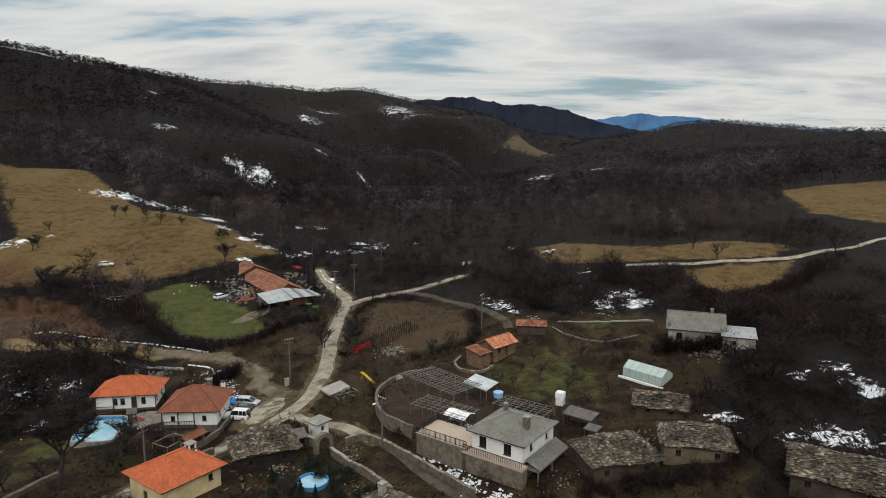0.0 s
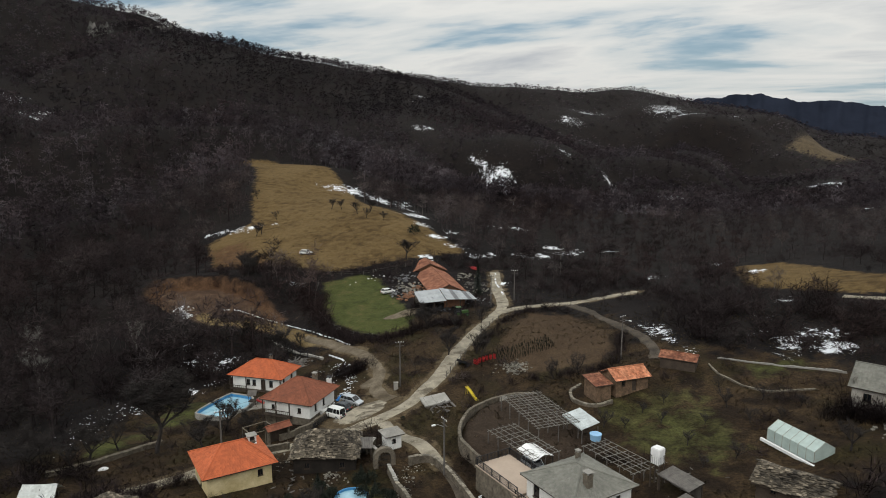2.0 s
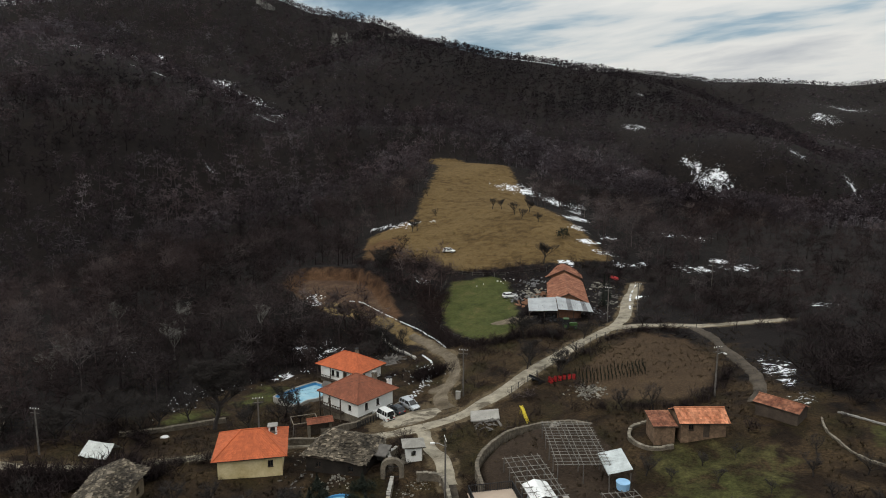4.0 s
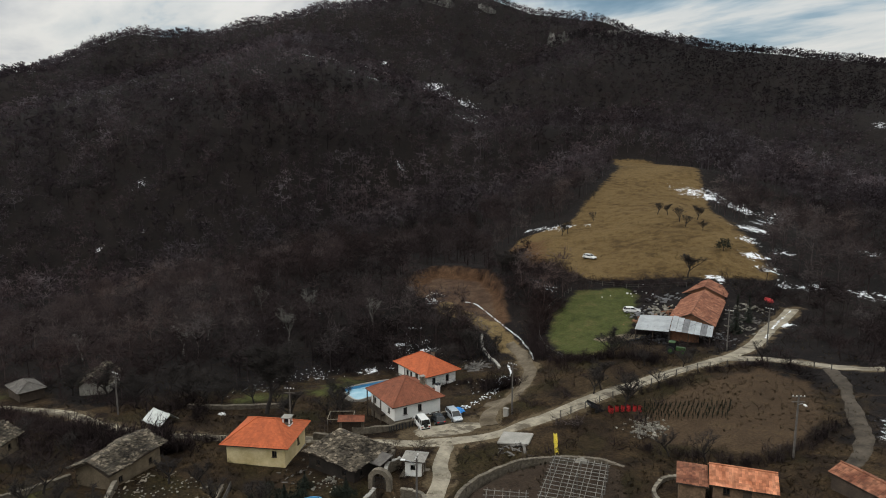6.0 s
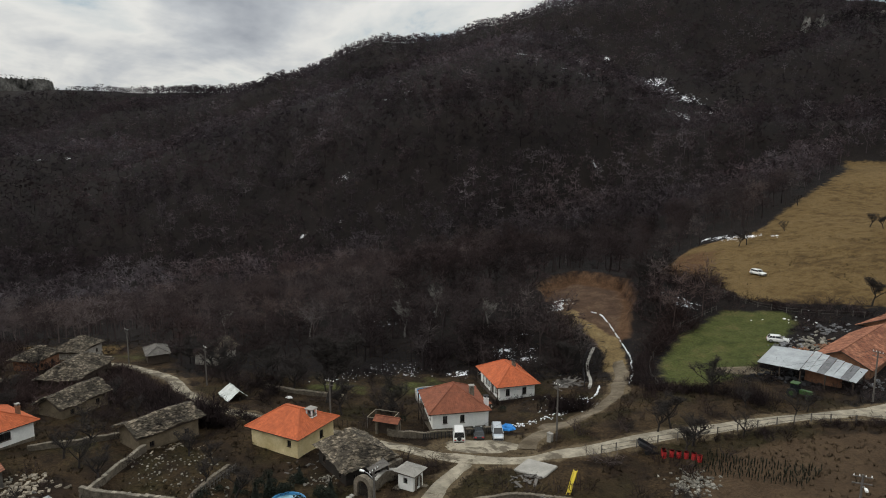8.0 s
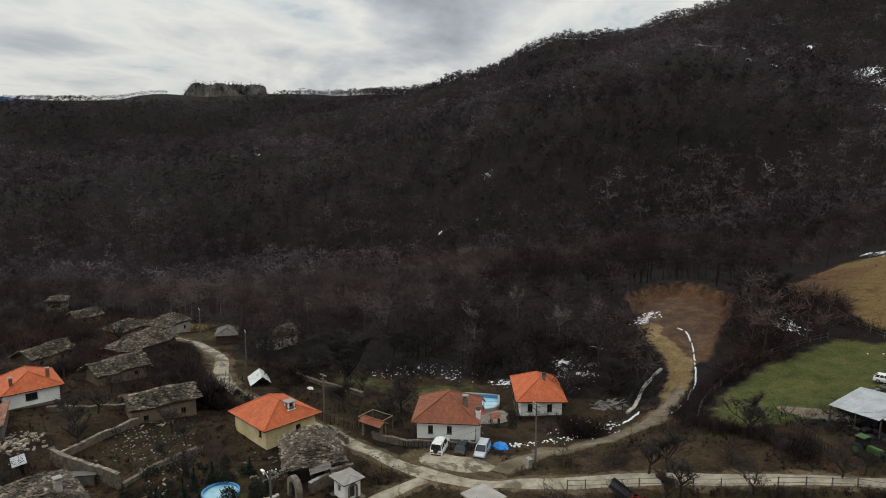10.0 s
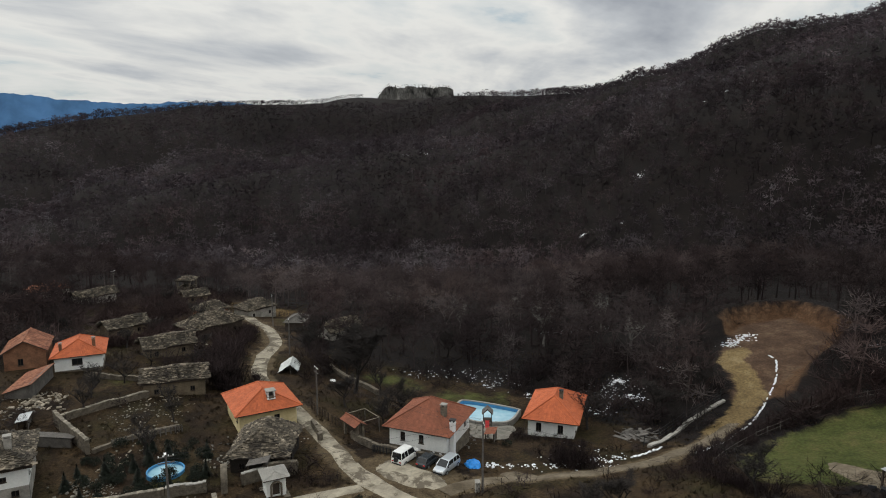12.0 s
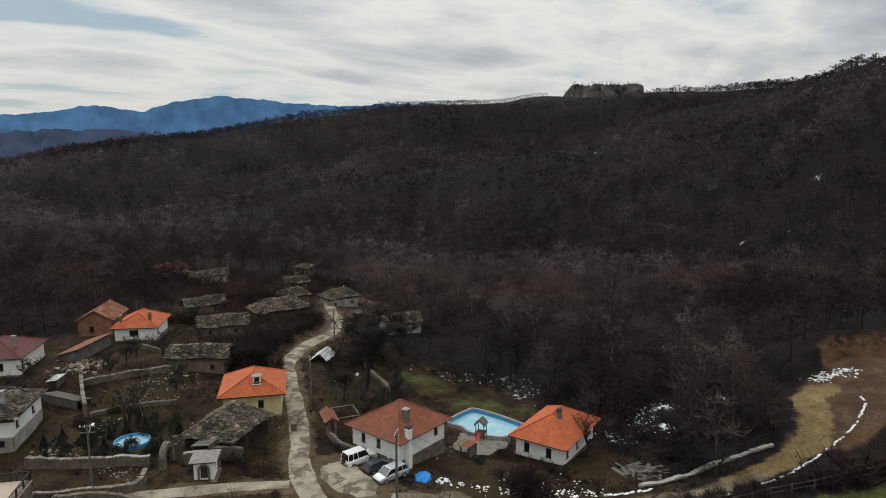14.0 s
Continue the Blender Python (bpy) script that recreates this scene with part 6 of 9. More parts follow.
# ---- thickets ----
def bush_template(seed, stems):
    r = random.Random(seed)
    v, f = [], []
    for k in range(stems):
        t, out = r.uniform(0, 6.28), r.uniform(0.05, 0.75)
        a = Vector((r.uniform(-0.25, 0.25), r.uniform(-0.25, 0.25), r.uniform(-0.05, 0.35)))
        b = a + Vector((math.cos(t) * out, math.sin(t) * out, r.uniform(0.25, 1.0) * (1.05 - out * 0.6)))
        s = (b - a).cross(Vector((r.uniform(-1, 1), r.uniform(-1, 1), r.uniform(-1, 1)))).normalized() * 0.013
        n = len(v)
        v.extend([a - s, a + s, b])
        f.append((n, n + 1, n + 2))
        # side twigs
        for e in (0.45, 0.75):
            c = a.lerp(b, e)
            q = c + Vector((r.uniform(-0.3, 0.3), r.uniform(-0.3, 0.3), r.uniform(0.0, 0.28)))
            n = len(v)
            v.extend([c - s, c + s, q])
            f.append((n, n + 1, n + 2))
    return np.array([tuple(p) for p in v]), np.array(f)


FOOTPRINTS = [(o.matrix_world.translation.x, o.matrix_world.translation.y) for o in bpy.data.objects if o.parent is None and o.name.split(".")[0] in ("house", "old_house", "barn", "garden_hut", "shed", "annexe", "lean_to", "machine_shelter", "ruined_tower")]


EAST_SCRUB = [(41, 101), (42, 80), (50, 66), (84, 74), (112, 104), (112, 146), (70, 140), (60, 140), (44, 142), (14, 150), (6, 164), (12, 176), (60, 176), (56, 128), (51, 110)]
WEST_SCRUB = [(-40, 72), (-44, 50), (-34, 20), (-60, -20), (-100, -24), (-126, 0), (-106, 40), (-72, 62), (-66, 86)]


NORTH_SCRUB = [(-104, 194), (-84, 186), (-74, 174), (-60, 152), (-66, 152), (-82, 156), (-100, 168), (-106, 178)]
POOL_SCRUB = [(-96, 146), (-80, 142), (-62, 138), (-65, 124), (-70, 116), (-76, 108), (-96, 112)]


def thickets():
    temps = [bush_template(s, 24) for s in range(8)]
    g = np.random.default_rng(91)
    x, y = g.uniform(-135, 125, 36000), g.uniform(-40, 235, 36000)
    ok = np.ones(x.shape, bool)
    for f in [MEADOW, GREEN_FIELD, BROWN_FIELD, QUARRY, GARDEN] + LAWNS + FAR_FIELDS:
        ok &= inside(f, x, y) < 0.5
    for line, gap in ((MAIN_ROAD[:14], 3.2), (MAIN_ROAD[13:], 5.5), (SIDE_ROAD, 2.6), (LANE, 2.6), (TRACK, 2.6), (FAR_ROAD, 3)):
        ok &= along(line, x, y) > gap
    for fx, fy in FOOTPRINTS:
        ok &= np.hypot(x - fx, y - fy) > 5.2
    ok &= np.hypot(x + 29, y - 112) > 9  # the car park stays clear
    ok &= np.hypot(x + 17, y - 117) > 5
    ok &= np.hypot(x + 60, y - 110) > 8
    ok &= np.hypot(x + 45, y - 187) > 14
    ok &= np.hypot(x + 52, y - 178) > 10
    ok &= np.hypot(x + 15, y - 84) > 8
    lying = np.zeros(x.shape)
    for sx, sy, s in SNOW + SNOW_FAR:
        lying = np.maximum(lying, np.exp(-((x - sx) ** 2 + (y - sy) ** 2) / (1.9 * s * s)))
    ok &= g.uniform(0, 1, x.shape) > lying * 0.9
    ok &= along(FIELD_TRACK, x, y) > 2.5
    near = inside(VILLAGE, x, y)
    patch = value_noise(x / 14, y / 14, 41) + 0.5 * value_noise(x / 6, y / 6, 42)
    edge = np.zeros(x.shape)
    for f in (GREEN_FIELD, MEADOW, BROWN_FIELD):
        edge = np.maximum(edge, np.exp(-((inside(f, x, y) + 3) ** 2) / 8))
    edge = np.maximum(edge, np.exp(-((along(MAIN_ROAD, x, y) - 7) ** 2) / 9) * 0.6)
    wild = 1 / (1 + np.exp(-inside(EAST_SCRUB, x, y) / 2)) + 1 / (1 + np.exp(-inside(WEST_SCRUB, x, y) / 3)) + 1 / (1 + np.exp(-inside(NORTH_SCRUB, x, y) / 2)) + 1 / (1 + np.exp(-inside(POOL_SCRUB, x, y) / 2))
    ok &= g.uniform(0, 1, x.shape) < np.clip(0.24 + 0.7 * patch + 0.5 * edge + 0.75 * wild, 0.02, 0.95) * np.where((near > 0) & (wild < 0.5), 0.3, 0.5)
    x, y = x[ok], y[ok]
    high = g.uniform(0.8, 2.6, len(x)) * np.where(inside(VILLAGE, x, y) > 0, 0.95, 1.2) * (1 + 0.5 * (wild[ok] > 0.5))
    t = np.clip(0.32 + 0.22 * value_noise(x / 25, y / 25, 43) + g.normal(0, 0.16, len(x)), 0, 0.85)
    scatter("thicket", x, y, high, t, temps, "tangled leafless brown shrubs between plots and roads", 92, "shrubs", 1.3)


thickets()


def hedge(label, line, width, high, seed, tint=0.1):
    """A dense overgrown hedge of dark bare stems along a line."""
    g = np.random.default_rng(seed)
    pts = smooth_line(line, 0.35)
    n = int(len(pts) * width * 0.9)
    pick = g.integers(0, len(pts), n)
    x = np.array([pts[k].x for k in pick]) + g.normal(0, width * 0.4, n)
    y = np.array([pts[k].y for k in pick]) + g.normal(0, width * 0.4, n)
    scatter("hedge", x, y, high * g.uniform(0.55, 1.15, n), np.clip(tint + g.normal(0, 0.1, n), 0, 0.8), [bush_template(s + 50, 30) for s in range(6)], label, seed, "hedge", 0.85)


hedge("dark overgrown hedge along the green field", [(-72, 162), (-61, 152), (-49, 145.5), (-40, 146), (-34, 152), (-27.5, 156)], 2.6, 1.9, 201, 0.32)
hedge("dark rounded bush beside the earth track", [(-44, 127), (-41, 130), (-40, 132)], 2.6, 2.8, 202, 0.15)
hedge("dark bushes along the main village road", [(-18.6, 139), (-18.4, 150), (-18.2, 160), (-15, 167)], 1.0, 1.3, 203, 0.25)
hedge("dark hedge between the field and the orchard", [(8.5, 150), (9.5, 142), (8, 134), (0, 128.4), (-4, 127.6)], 1.3, 1.5, 204, 0.3)
hedge("wild bushes along the meadow's lower edge", [(-54, 205), (-60, 200), (-69, 195), (-79, 188), (-90, 185)], 1.3, 1.2, 205, 0.2)
hedge("dark bushes beside the abandoned house", [(42, 118), (50, 116), (58, 120), (62, 128)], 2.6, 3.2, 206)
hedge("brown bushes along the far country road", [(58, 146), (65, 140), (78, 144), (90, 153)], 2.0, 2.6, 207, 0.2)
hedge("overgrown bushes behind the slab barns", [(-50, 57), (-57, 55.5), (-63, 51)], 1.8, 1.8, 208, 0.2)
hedge("overgrown dark bushes along the lower village road", [(-41.5, 74.5), (-48, 66.5), (-58.5, 59), (-68, 54), (-75.5, 47.5)], 2.2, 2.3, 210, 0.2)
hedge("low tangle of bare stems below the village road", [(-48.5, 72.6), (-43.6, 78.2), (-41.0, 82.0)], 1.4, 2.0, 215, 0.2)
hedge("tall thicket of bare stems beside the village road", [(-42.5, 71.5), (-47.5, 65.5), (-54, 60)], 2.6, 4.2, 214, 0.2)
hedge("rank brown bushes behind the slab-roofed houses", [(20, 79.5), (28, 80), (37, 80), (43, 84)], 2.4, 2.0, 211, 0.2)
hedge("dark scrub round the yard of the old houses", [(-44, 34), (-52, 38), (-60, 38), (-66, 34)], 3.0, 2.4, 212, 0.2)
hedge("dark scrub beside the ruined barns", [(-62, 20), (-72, 22), (-84, 14), (-92, 4)], 3.4, 2.6, 213, 0.2)
hedge("bushes between the white houses and the earth track", [(-50, 119), (-51, 125), (-50, 130)], 1.4, 1.2, 209, 0.25)


# ---- walls, gates and fences ----
M_COPING = surface("weathered_coping_stone", (0.21, 0.185, 0.145), 0.95, vary=0.35, scale=1.0, fine=4, bump=0.6, island=0.3)

def stone_wall(label, line, high, thick=0.45, material=None, cap=None, drop_z=0.5, seed=1, name="garden_wall", top=None):
    """A wall of rough stones in uneven courses that follows the ground, or keeps one level top."""
    r = random.Random(seed)
    pts = smooth_line(line, 0.5)
    base = Vector((pts[0].x, pts[0].y, 0))
    ob = thing(name, label, "wall", pose(pts[0].x, pts[0].y, 0))
    core, stones, coping = bmesh.new(), bmesh.new(), bmesh.new()
    for p0, p1 in zip(pts, pts[1:]):
        d = (p1 - p0)
        side = Vector((-d.y, d.x, 0)).normalized()
        mid = (p0 + p1) / 2
        lo = min(hz(mid.x + side.x * e, mid.y + side.y * e) for e in (-1.0, 0, 1.0)) - drop_z
        hi = (hz(mid.x, mid.y) + high if top is None else top) * 1.0 + 0.22 * noise.noise((mid.x * 0.4, mid.y * 0.4, seed))
        turn = Matrix.Translation(mid - base) @ pose(0, 0, 0, 0, 0, math.degrees(math.atan2(d.y, d.x)))
        L_ = d.length
        box(core, -L_ / 2, L_ / 2, -thick * 0.4, thick * 0.4, lo, hi - 0.06, turn)
        z = lo
        while z < hi - 0.08:
            h = r.uniform(0.18, 0.34)
            for s_ in (-1, 1):
                y0 = s_ * thick * 0.5 * r.uniform(0.85, 1.15)
                wob = Matrix.Translation((r.uniform(-0.06, 0.06), 0, 0)) @ Euler((0, r.uniform(-0.08, 0.08), r.uniform(-0.1, 0.1))).to_matrix().to_4x4()
                box(stones, -L_ * r.uniform(0.36, 0.52), L_ * r.uniform(0.36, 0.52), min(0, y0), max(0, y0), z, min(z + h * 0.93, hi + 0.06), turn @ wob)
            z += h
        w = thick * r.uniform(0.5, 0.62)
        tip = Euler((r.uniform(-0.12, 0.12), r.uniform(-0.1, 0.1), r.uniform(-0.12, 0.12))).to_matrix().to_4x4()
        box(coping, -L_ * 0.5, L_ * 0.5, -w, w, -0.02, r.uniform(0.06, 0.13), turn @ Matrix.Translation((0, 0, hi)) @ tip)
    part("wall_core", core, material or M_STONE, ob)
    part("wall_stones", stones, material or M_STONE, ob)["kind"] = "stuff"
    part("wall_coping", coping, cap or M_STONE, ob)["kind"] = "stuff"
    return ob


stone_wall("stone retaining wall along the sunken lane", [(-23.6, 99.7), (-20.6, 97.0)], 1.6, seed=1)
stone_wall("stone garden wall with pale coping along the lane", [(-13.4, 96.0), (-10.9, 97.9), (-6.4, 94.6), (-2.3, 90.6), (1.6, 86.4), (5.4, 82.0)], 1.1, cap=M_COPING, seed=2)
stone_wall("stone wall in front of the fir garden", [(-5.5, 82.0), (-9, 86.6), (-12.3, 89.7)], 1.2, cap=M_COPING, seed=3)
stone_wall("curved dry stone wall round the kitchen garden", [(-3.4, 97.4), (-7.2, 101.0), (-9.2, 105.2), (-9.9, 110), (-9.2, 115), (-5.8, 120.4), (-2.0, 122.2)], 1.0, 0.42, seed=4, top=3.3)
stone_wall("tall stone yard wall with pale coping", [(-19.8, 61.4), (-25.5, 63.0), (-32.6, 65.0)], 0.95, cap=M_COPING, seed=5)
stone_wall("tall stone yard wall running down to the barn", [(-19.8, 61.2), (-18.4, 65.2), (-17.0, 69.2), (-15.8, 73.0)], 1.9, cap=M_COPING, seed=6)
stone_wall("low stone wall across the overgrown yard", [(-16.2, 73.2), (-21, 74.6), (-27, 77)], 0.5, seed=7)
stone_wall("low dry stone wall below the small lawn", [(-55.4, 92.6), (-57.2, 89.6), (-58.6, 85.6), (-60.4, 82.0), (-63.0, 78.0)], 0.7, 0.6, seed=8)
stone_wall("rubble wall beside the village road", [(-37.0, 92.4), (-34.0, 96.0), (-33.5, 95.8)], 1.0, seed=9)
stone_wall("stone plinth wall below the white house", [(-37.3, 98.8), (-35.4, 103.6), (-34.9, 109), (-35.2, 114.6)], 0.9, 0.4, seed=10)
stone_wall("pale concrete kerb wall with snow along the fenced plot", [(-53.5, 137.4), (-57, 139.0), (-65.7, 141.6), (-70, 143.6), (-74.5, 146.4)], 0.3, 0.5, M_CONCRETE, M_CONCRETE, seed=11, name="kerb_wall")
stone_wall("low stone kerb round the vegetable plots", [(40.5, 128), (33, 127.2), (27.0, 133.0), (25.2, 137.0)], 0.2, 0.22, cap=M_COPING, seed=12)
stone_wall("narrow pale path wall above the vegetable plots", [(45, 134), (36, 137), (27, 139.5)], 0.15, 0.3, M_CONCRETE, M_CONCRETE, seed=13)
stone_wall("curved stone terrace edge in front of the garden hut", [(5.2, 125.4), (4.0, 122.8), (5.4, 119.6), (8.6, 118.6), (11.2, 120.4)], 0.4, 0.4, cap=M_COPING, seed=14)
stone_wall("stone wall on the far side of the orchard yard", [(-33.8, 49.5), (-35, 54), (-38, 60)], 0.7, seed=15)

# terrace of the grey-tiled house
terrace = thing("terrace", "raised stone terrace with pink tiles and black iron railing", "terrace", pose(11.4, 90.4, 0, 0, 0, -37))
X0, X1, Y0, Y1, TZ = -13.1, -4.2, -5.85, -0.4, 4.0
bm = bmesh.new()
box(bm, X0, X1, Y0, Y1, -0.8, TZ - 0.12)
part("terrace_body", bm, M_STONE, terrace)
bm = bmesh.new()
box(bm, X0 - 0.1, X1, Y0 - 0.1, Y1 + 0.1, TZ - 0.12, TZ)
part("terrace_floor", bm, M_TERRACE, terrace)
for nm, a, b in (("railing", (X0, Y0), (X1, Y0)), ("railing", (X0, Y0), (X0, Y1)), ("railing", (X0, Y1), (X1, Y1))):
    bm = bmesh.new()
    n = int(math.hypot(b[0] - a[0], b[1] - a[1]) / 0.22)
    for k in range(n + 1):
        x, y = a[0] + (b[0] - a[0]) * k / n, a[1] + (b[1] - a[1]) * k / n
        w = 0.05 if k % 8 == 0 else 0.022
        box(bm, x - w, x + w, y - w, y + w, TZ, TZ + 1.0)
    tube(bm, [(*a, TZ + 1.0), (*b, TZ + 1.0)], 0.05, 4)
    tube(bm, [(*a, TZ + 0.15), (*b, TZ + 0.15)], 0.03, 4)
    part(nm, bm, M_IRON, terrace)


# ---- pergolas ----
M_POLE = surface("silvered_poles", (0.21, 0.20, 0.18), 0.9, vary=0.3, scale=1.0, fine=6, bump=0.3)


def pergola(label, x, y, z, yaw, lx, ly, high, nx, ny, seed=1):
    ob = thing("pergola", label, "pergola", pose(x, y, z, 0, 0, yaw))
    r = random.Random(seed)
    for i in range(5):
        for j in range(3):
            bm = bmesh.new()
            px, py = -lx / 2 + lx * i / 4, -ly / 2 + ly * j / 2
            tube(bm, [(px, py, -0.8), (px + r.uniform(-0.08, 0.08), py, high)], 0.07, 5)
            part("post", bm, M_GREYWOOD, ob)
    for k in range(nx):
        bm = bmesh.new()
        px = -lx / 2 + lx * k / (nx - 1) + r.uniform(-0.15, 0.15)
        tube(bm, [(px, -ly / 2 - 0.3, high + r.uniform(0, 0.1)), (px + r.uniform(-0.3, 0.3), ly / 2 + 0.3, high + r.uniform(0, 0.1))], 0.045, 4)
        part("rafter", bm, M_POLE, ob)
    for k in range(ny):
        bm = bmesh.new()
        py = -ly / 2 + ly * k / (ny - 1) + r.uniform(-0.12, 0.12)
        tube(bm, [(-lx / 2 - 0.3, py, high + 0.12), (lx / 2 + 0.3, py + r.uniform(-0.3, 0.3), high + 0.12)], 0.04, 4)
        part("lath", bm, M_POLE, ob)
    vines = bmesh.new()
    for k in range(int(lx * ly * 1.5)):
        p = Vector((r.uniform(-lx / 2, lx / 2), r.uniform(-ly / 2, ly / 2), high + r.uniform(0.0, 0.25)))
        t = r.uniform(0, 6.28)
        path = [p]
        for e in range(4):
            t += r.uniform(-0.9, 0.9)
            path.append(path[-1] + Vector((math.cos(t), math.sin(t), r.uniform(-0.25, 0.25))) * r.uniform(0.25, 0.5))
        tube(vines, path, 0.022, 3, 0.008)
    part("vine_tangle", vines, M_WOOD, ob, "tangle of bare brown vine stems")["kind"] = "stuff"
    return ob


pergola("long grey timber vine pergola without leaves over the kitchen garden", 1.4, 111.0, 3.0, -48, 12.5, 6.5, 2.5, 15, 9, 1)
pergola("sparse grey pergola of thin poles beside the terrace", 1.6, 101.2, 2.7, -37, 10.0, 4.6, 2.0, 9, 6, 2)
pergola("low grey frame of poles at the garden's lower edge", 14.5, 102.5, 2.6, -37, 9.0, 4.0, 1.6, 8, 6, 3)
cover = thing("sheet_roof", "white corrugated sheet roof on posts beside the pergola", "roof", pose(8.0, 109.8, 3.0, 0, 0, -48))
bm = bmesh.new()
roof_slope(bm, (-2.6, -1.5, 2.3), (2.9, -1.5, 2.2), (2.9, 1.5, 2.9), (-2.6, 1.5, 3.0), tile=0.22, course=1.6, lift=0.03)
box(bm, -2.6, 2.9, -1.52, -1.44, 2.1, 2.3)
part("roof_sheet", bm, surface("pale_corrugated_sheet", (0.50, 0.54, 0.54), 0.6, vary=0.2, scale=0.5, fine=3, bump=0.2), cover)
posts(cover, [(-2.4, -1.3), (2.7, -1.3), (-2.4, 1.3), (2.7, 1.3)], -0.5, 2.25, 0.1, M_GREYWOOD)
drumwater = thing("water_tub", "round blue plastic water tub on the terrace garden", "tub", pose(10.8, 106.6, 2.9))
bm = bmesh.new()
bmesh.ops.create_cone(bm, cap_ends=True, segments=20, radius1=0.75, radius2=0.85, depth=0.9, matrix=Matrix.Translation((0, 0, 1.7)))
part("tub", bm, surface("pale_blue_plastic", (0.25, 0.45, 0.66), 0.4, vary=0.1, bump=0), drumwater)
bm = bmesh.new()
for t in range(4):
    box(bm, 0.5 * math.cos(t * 1.57) - 0.06, 0.5 * math.cos(t * 1.57) + 0.06, 0.5 * math.sin(t * 1.57) - 0.06, 0.5 * math.sin(t * 1.57) + 0.06, -0.3, 1.3)
part("stand", bm, M_WOOD, drumwater)

# carport with a parked car under a white canopy
canopy = thing("canopy", "white fabric canopy over a parked car", "canopy", pose(4.0, 98.9, 2.5, 0, 0, -37))
bm = bmesh.new()
sheet(bm, (-2.0, -1.6, 2.0), (2.0, -1.6, 2.0), (2.0, 0, 2.5), (-2.0, 0, 2.5), 10, 5, 0.12, 0.08, 0.02, 2)
part("fabric", bm, M_WHITEPAINT, canopy)
bm = bmesh.new()
sheet(bm, (2.0, 1.6, 2.0), (-2.0, 1.6, 2.0), (-2.0, 0, 2.5), (2.0, 0, 2.5), 10, 5, 0.12, 0.08, 0.02, 3)
part("fabric", bm, M_WHITEPAINT, canopy)
posts(canopy, [(-1.9, -1.5), (1.9, -1.5), (-1.9, 1.5), (1.9, 1.5)], -1.2, 2.1, 0.08, M_IRON)


def dead_grass():
    """Tufts of dead grass and low weeds over plots, verges and meadow."""
    m = surface("dead_grass_blades", (0.10, 0.074, 0.040), 0.95, vary=0.4, scale=0.12, fine=1.2, bump=0.0, second=(0.13, 0.10, 0.055), island=0.45)
    temps = []
    for s_ in range(5):
        r = random.Random(s_)
        v, f_ = [], []
        for k in range(9):
            t, out = r.uniform(0, 6.28), r.uniform(0.2, 0.9)
            a = Vector((r.uniform(-0.3, 0.3), r.uniform(-0.3, 0.3), -0.05))
            b = a + Vector((math.cos(t) * out, math.sin(t) * out, r.uniform(0.4, 1.0)))
            sd = Vector((-math.sin(t), math.cos(t), 0)) * 0.045
            n = len(v)
            v.extend([a - sd, a + sd, b])
            f_.append((n, n + 1, n + 2))
        temps.append((np.array([tuple(p) for p in v]), np.array(f_)))
    g = np.random.default_rng(17)
    x, y = g.uniform(-135, 75, 90000), g.uniform(-30, 240, 90000)
    keep = (inside(VILLAGE, x, y) > -25) | (inside(FARM, x, y) > 0) | (inside(MEADOW, x, y) > 0)
    for fl in [GREEN_FIELD, QUARRY, POOL] + LAWNS:
        keep &= inside(fl, x, y) < 0
    for line, gap in ((MAIN_ROAD, 1.8), (SIDE_ROAD, 1.6), (LANE, 1.5), (TRACK, 1.6)):
        keep &= along(line, x, y) > gap
    keep &= np.hypot(x + 30, y - 111.5) > 6
    keep &= g.uniform(0, 1, x.shape) < np.clip(0.35 + 0.8 * value_noise(x / 7, y / 7, 51), 0.03, 0.9)
    keep &= np.where(inside(MEADOW, x, y) > 0, g.uniform(0, 1, x.shape) < 0.35, True)
    x, y = x[keep], y[keep]
    scatter("dead_grass", x, y, g.uniform(0.2, 0.55, len(x)), np.full(len(x), 0.5), temps, "tufts of pale dead winter grass and weeds", 18, "grass", 1.2, m)


dead_grass()


# ---- cars ----
M_CARGLASS = M_GLASS
CAR_AXIS = 172.0


def loft(bm, sections, close=True):
    """Skin over a row of cross-sections with the same number of points."""
    rings = [[bm.verts.new(p) for p in s] for s in sections]
    for a, b in zip(rings, rings[1:]):
        n = len(a)
        for i in range(n):
            bm.faces.new((a[i], a[(i + 1) % n], b[(i + 1) % n], b[i]))
    if close:
        bm.faces.new(list(reversed(rings[0])))
        bm.faces.new(rings[-1])


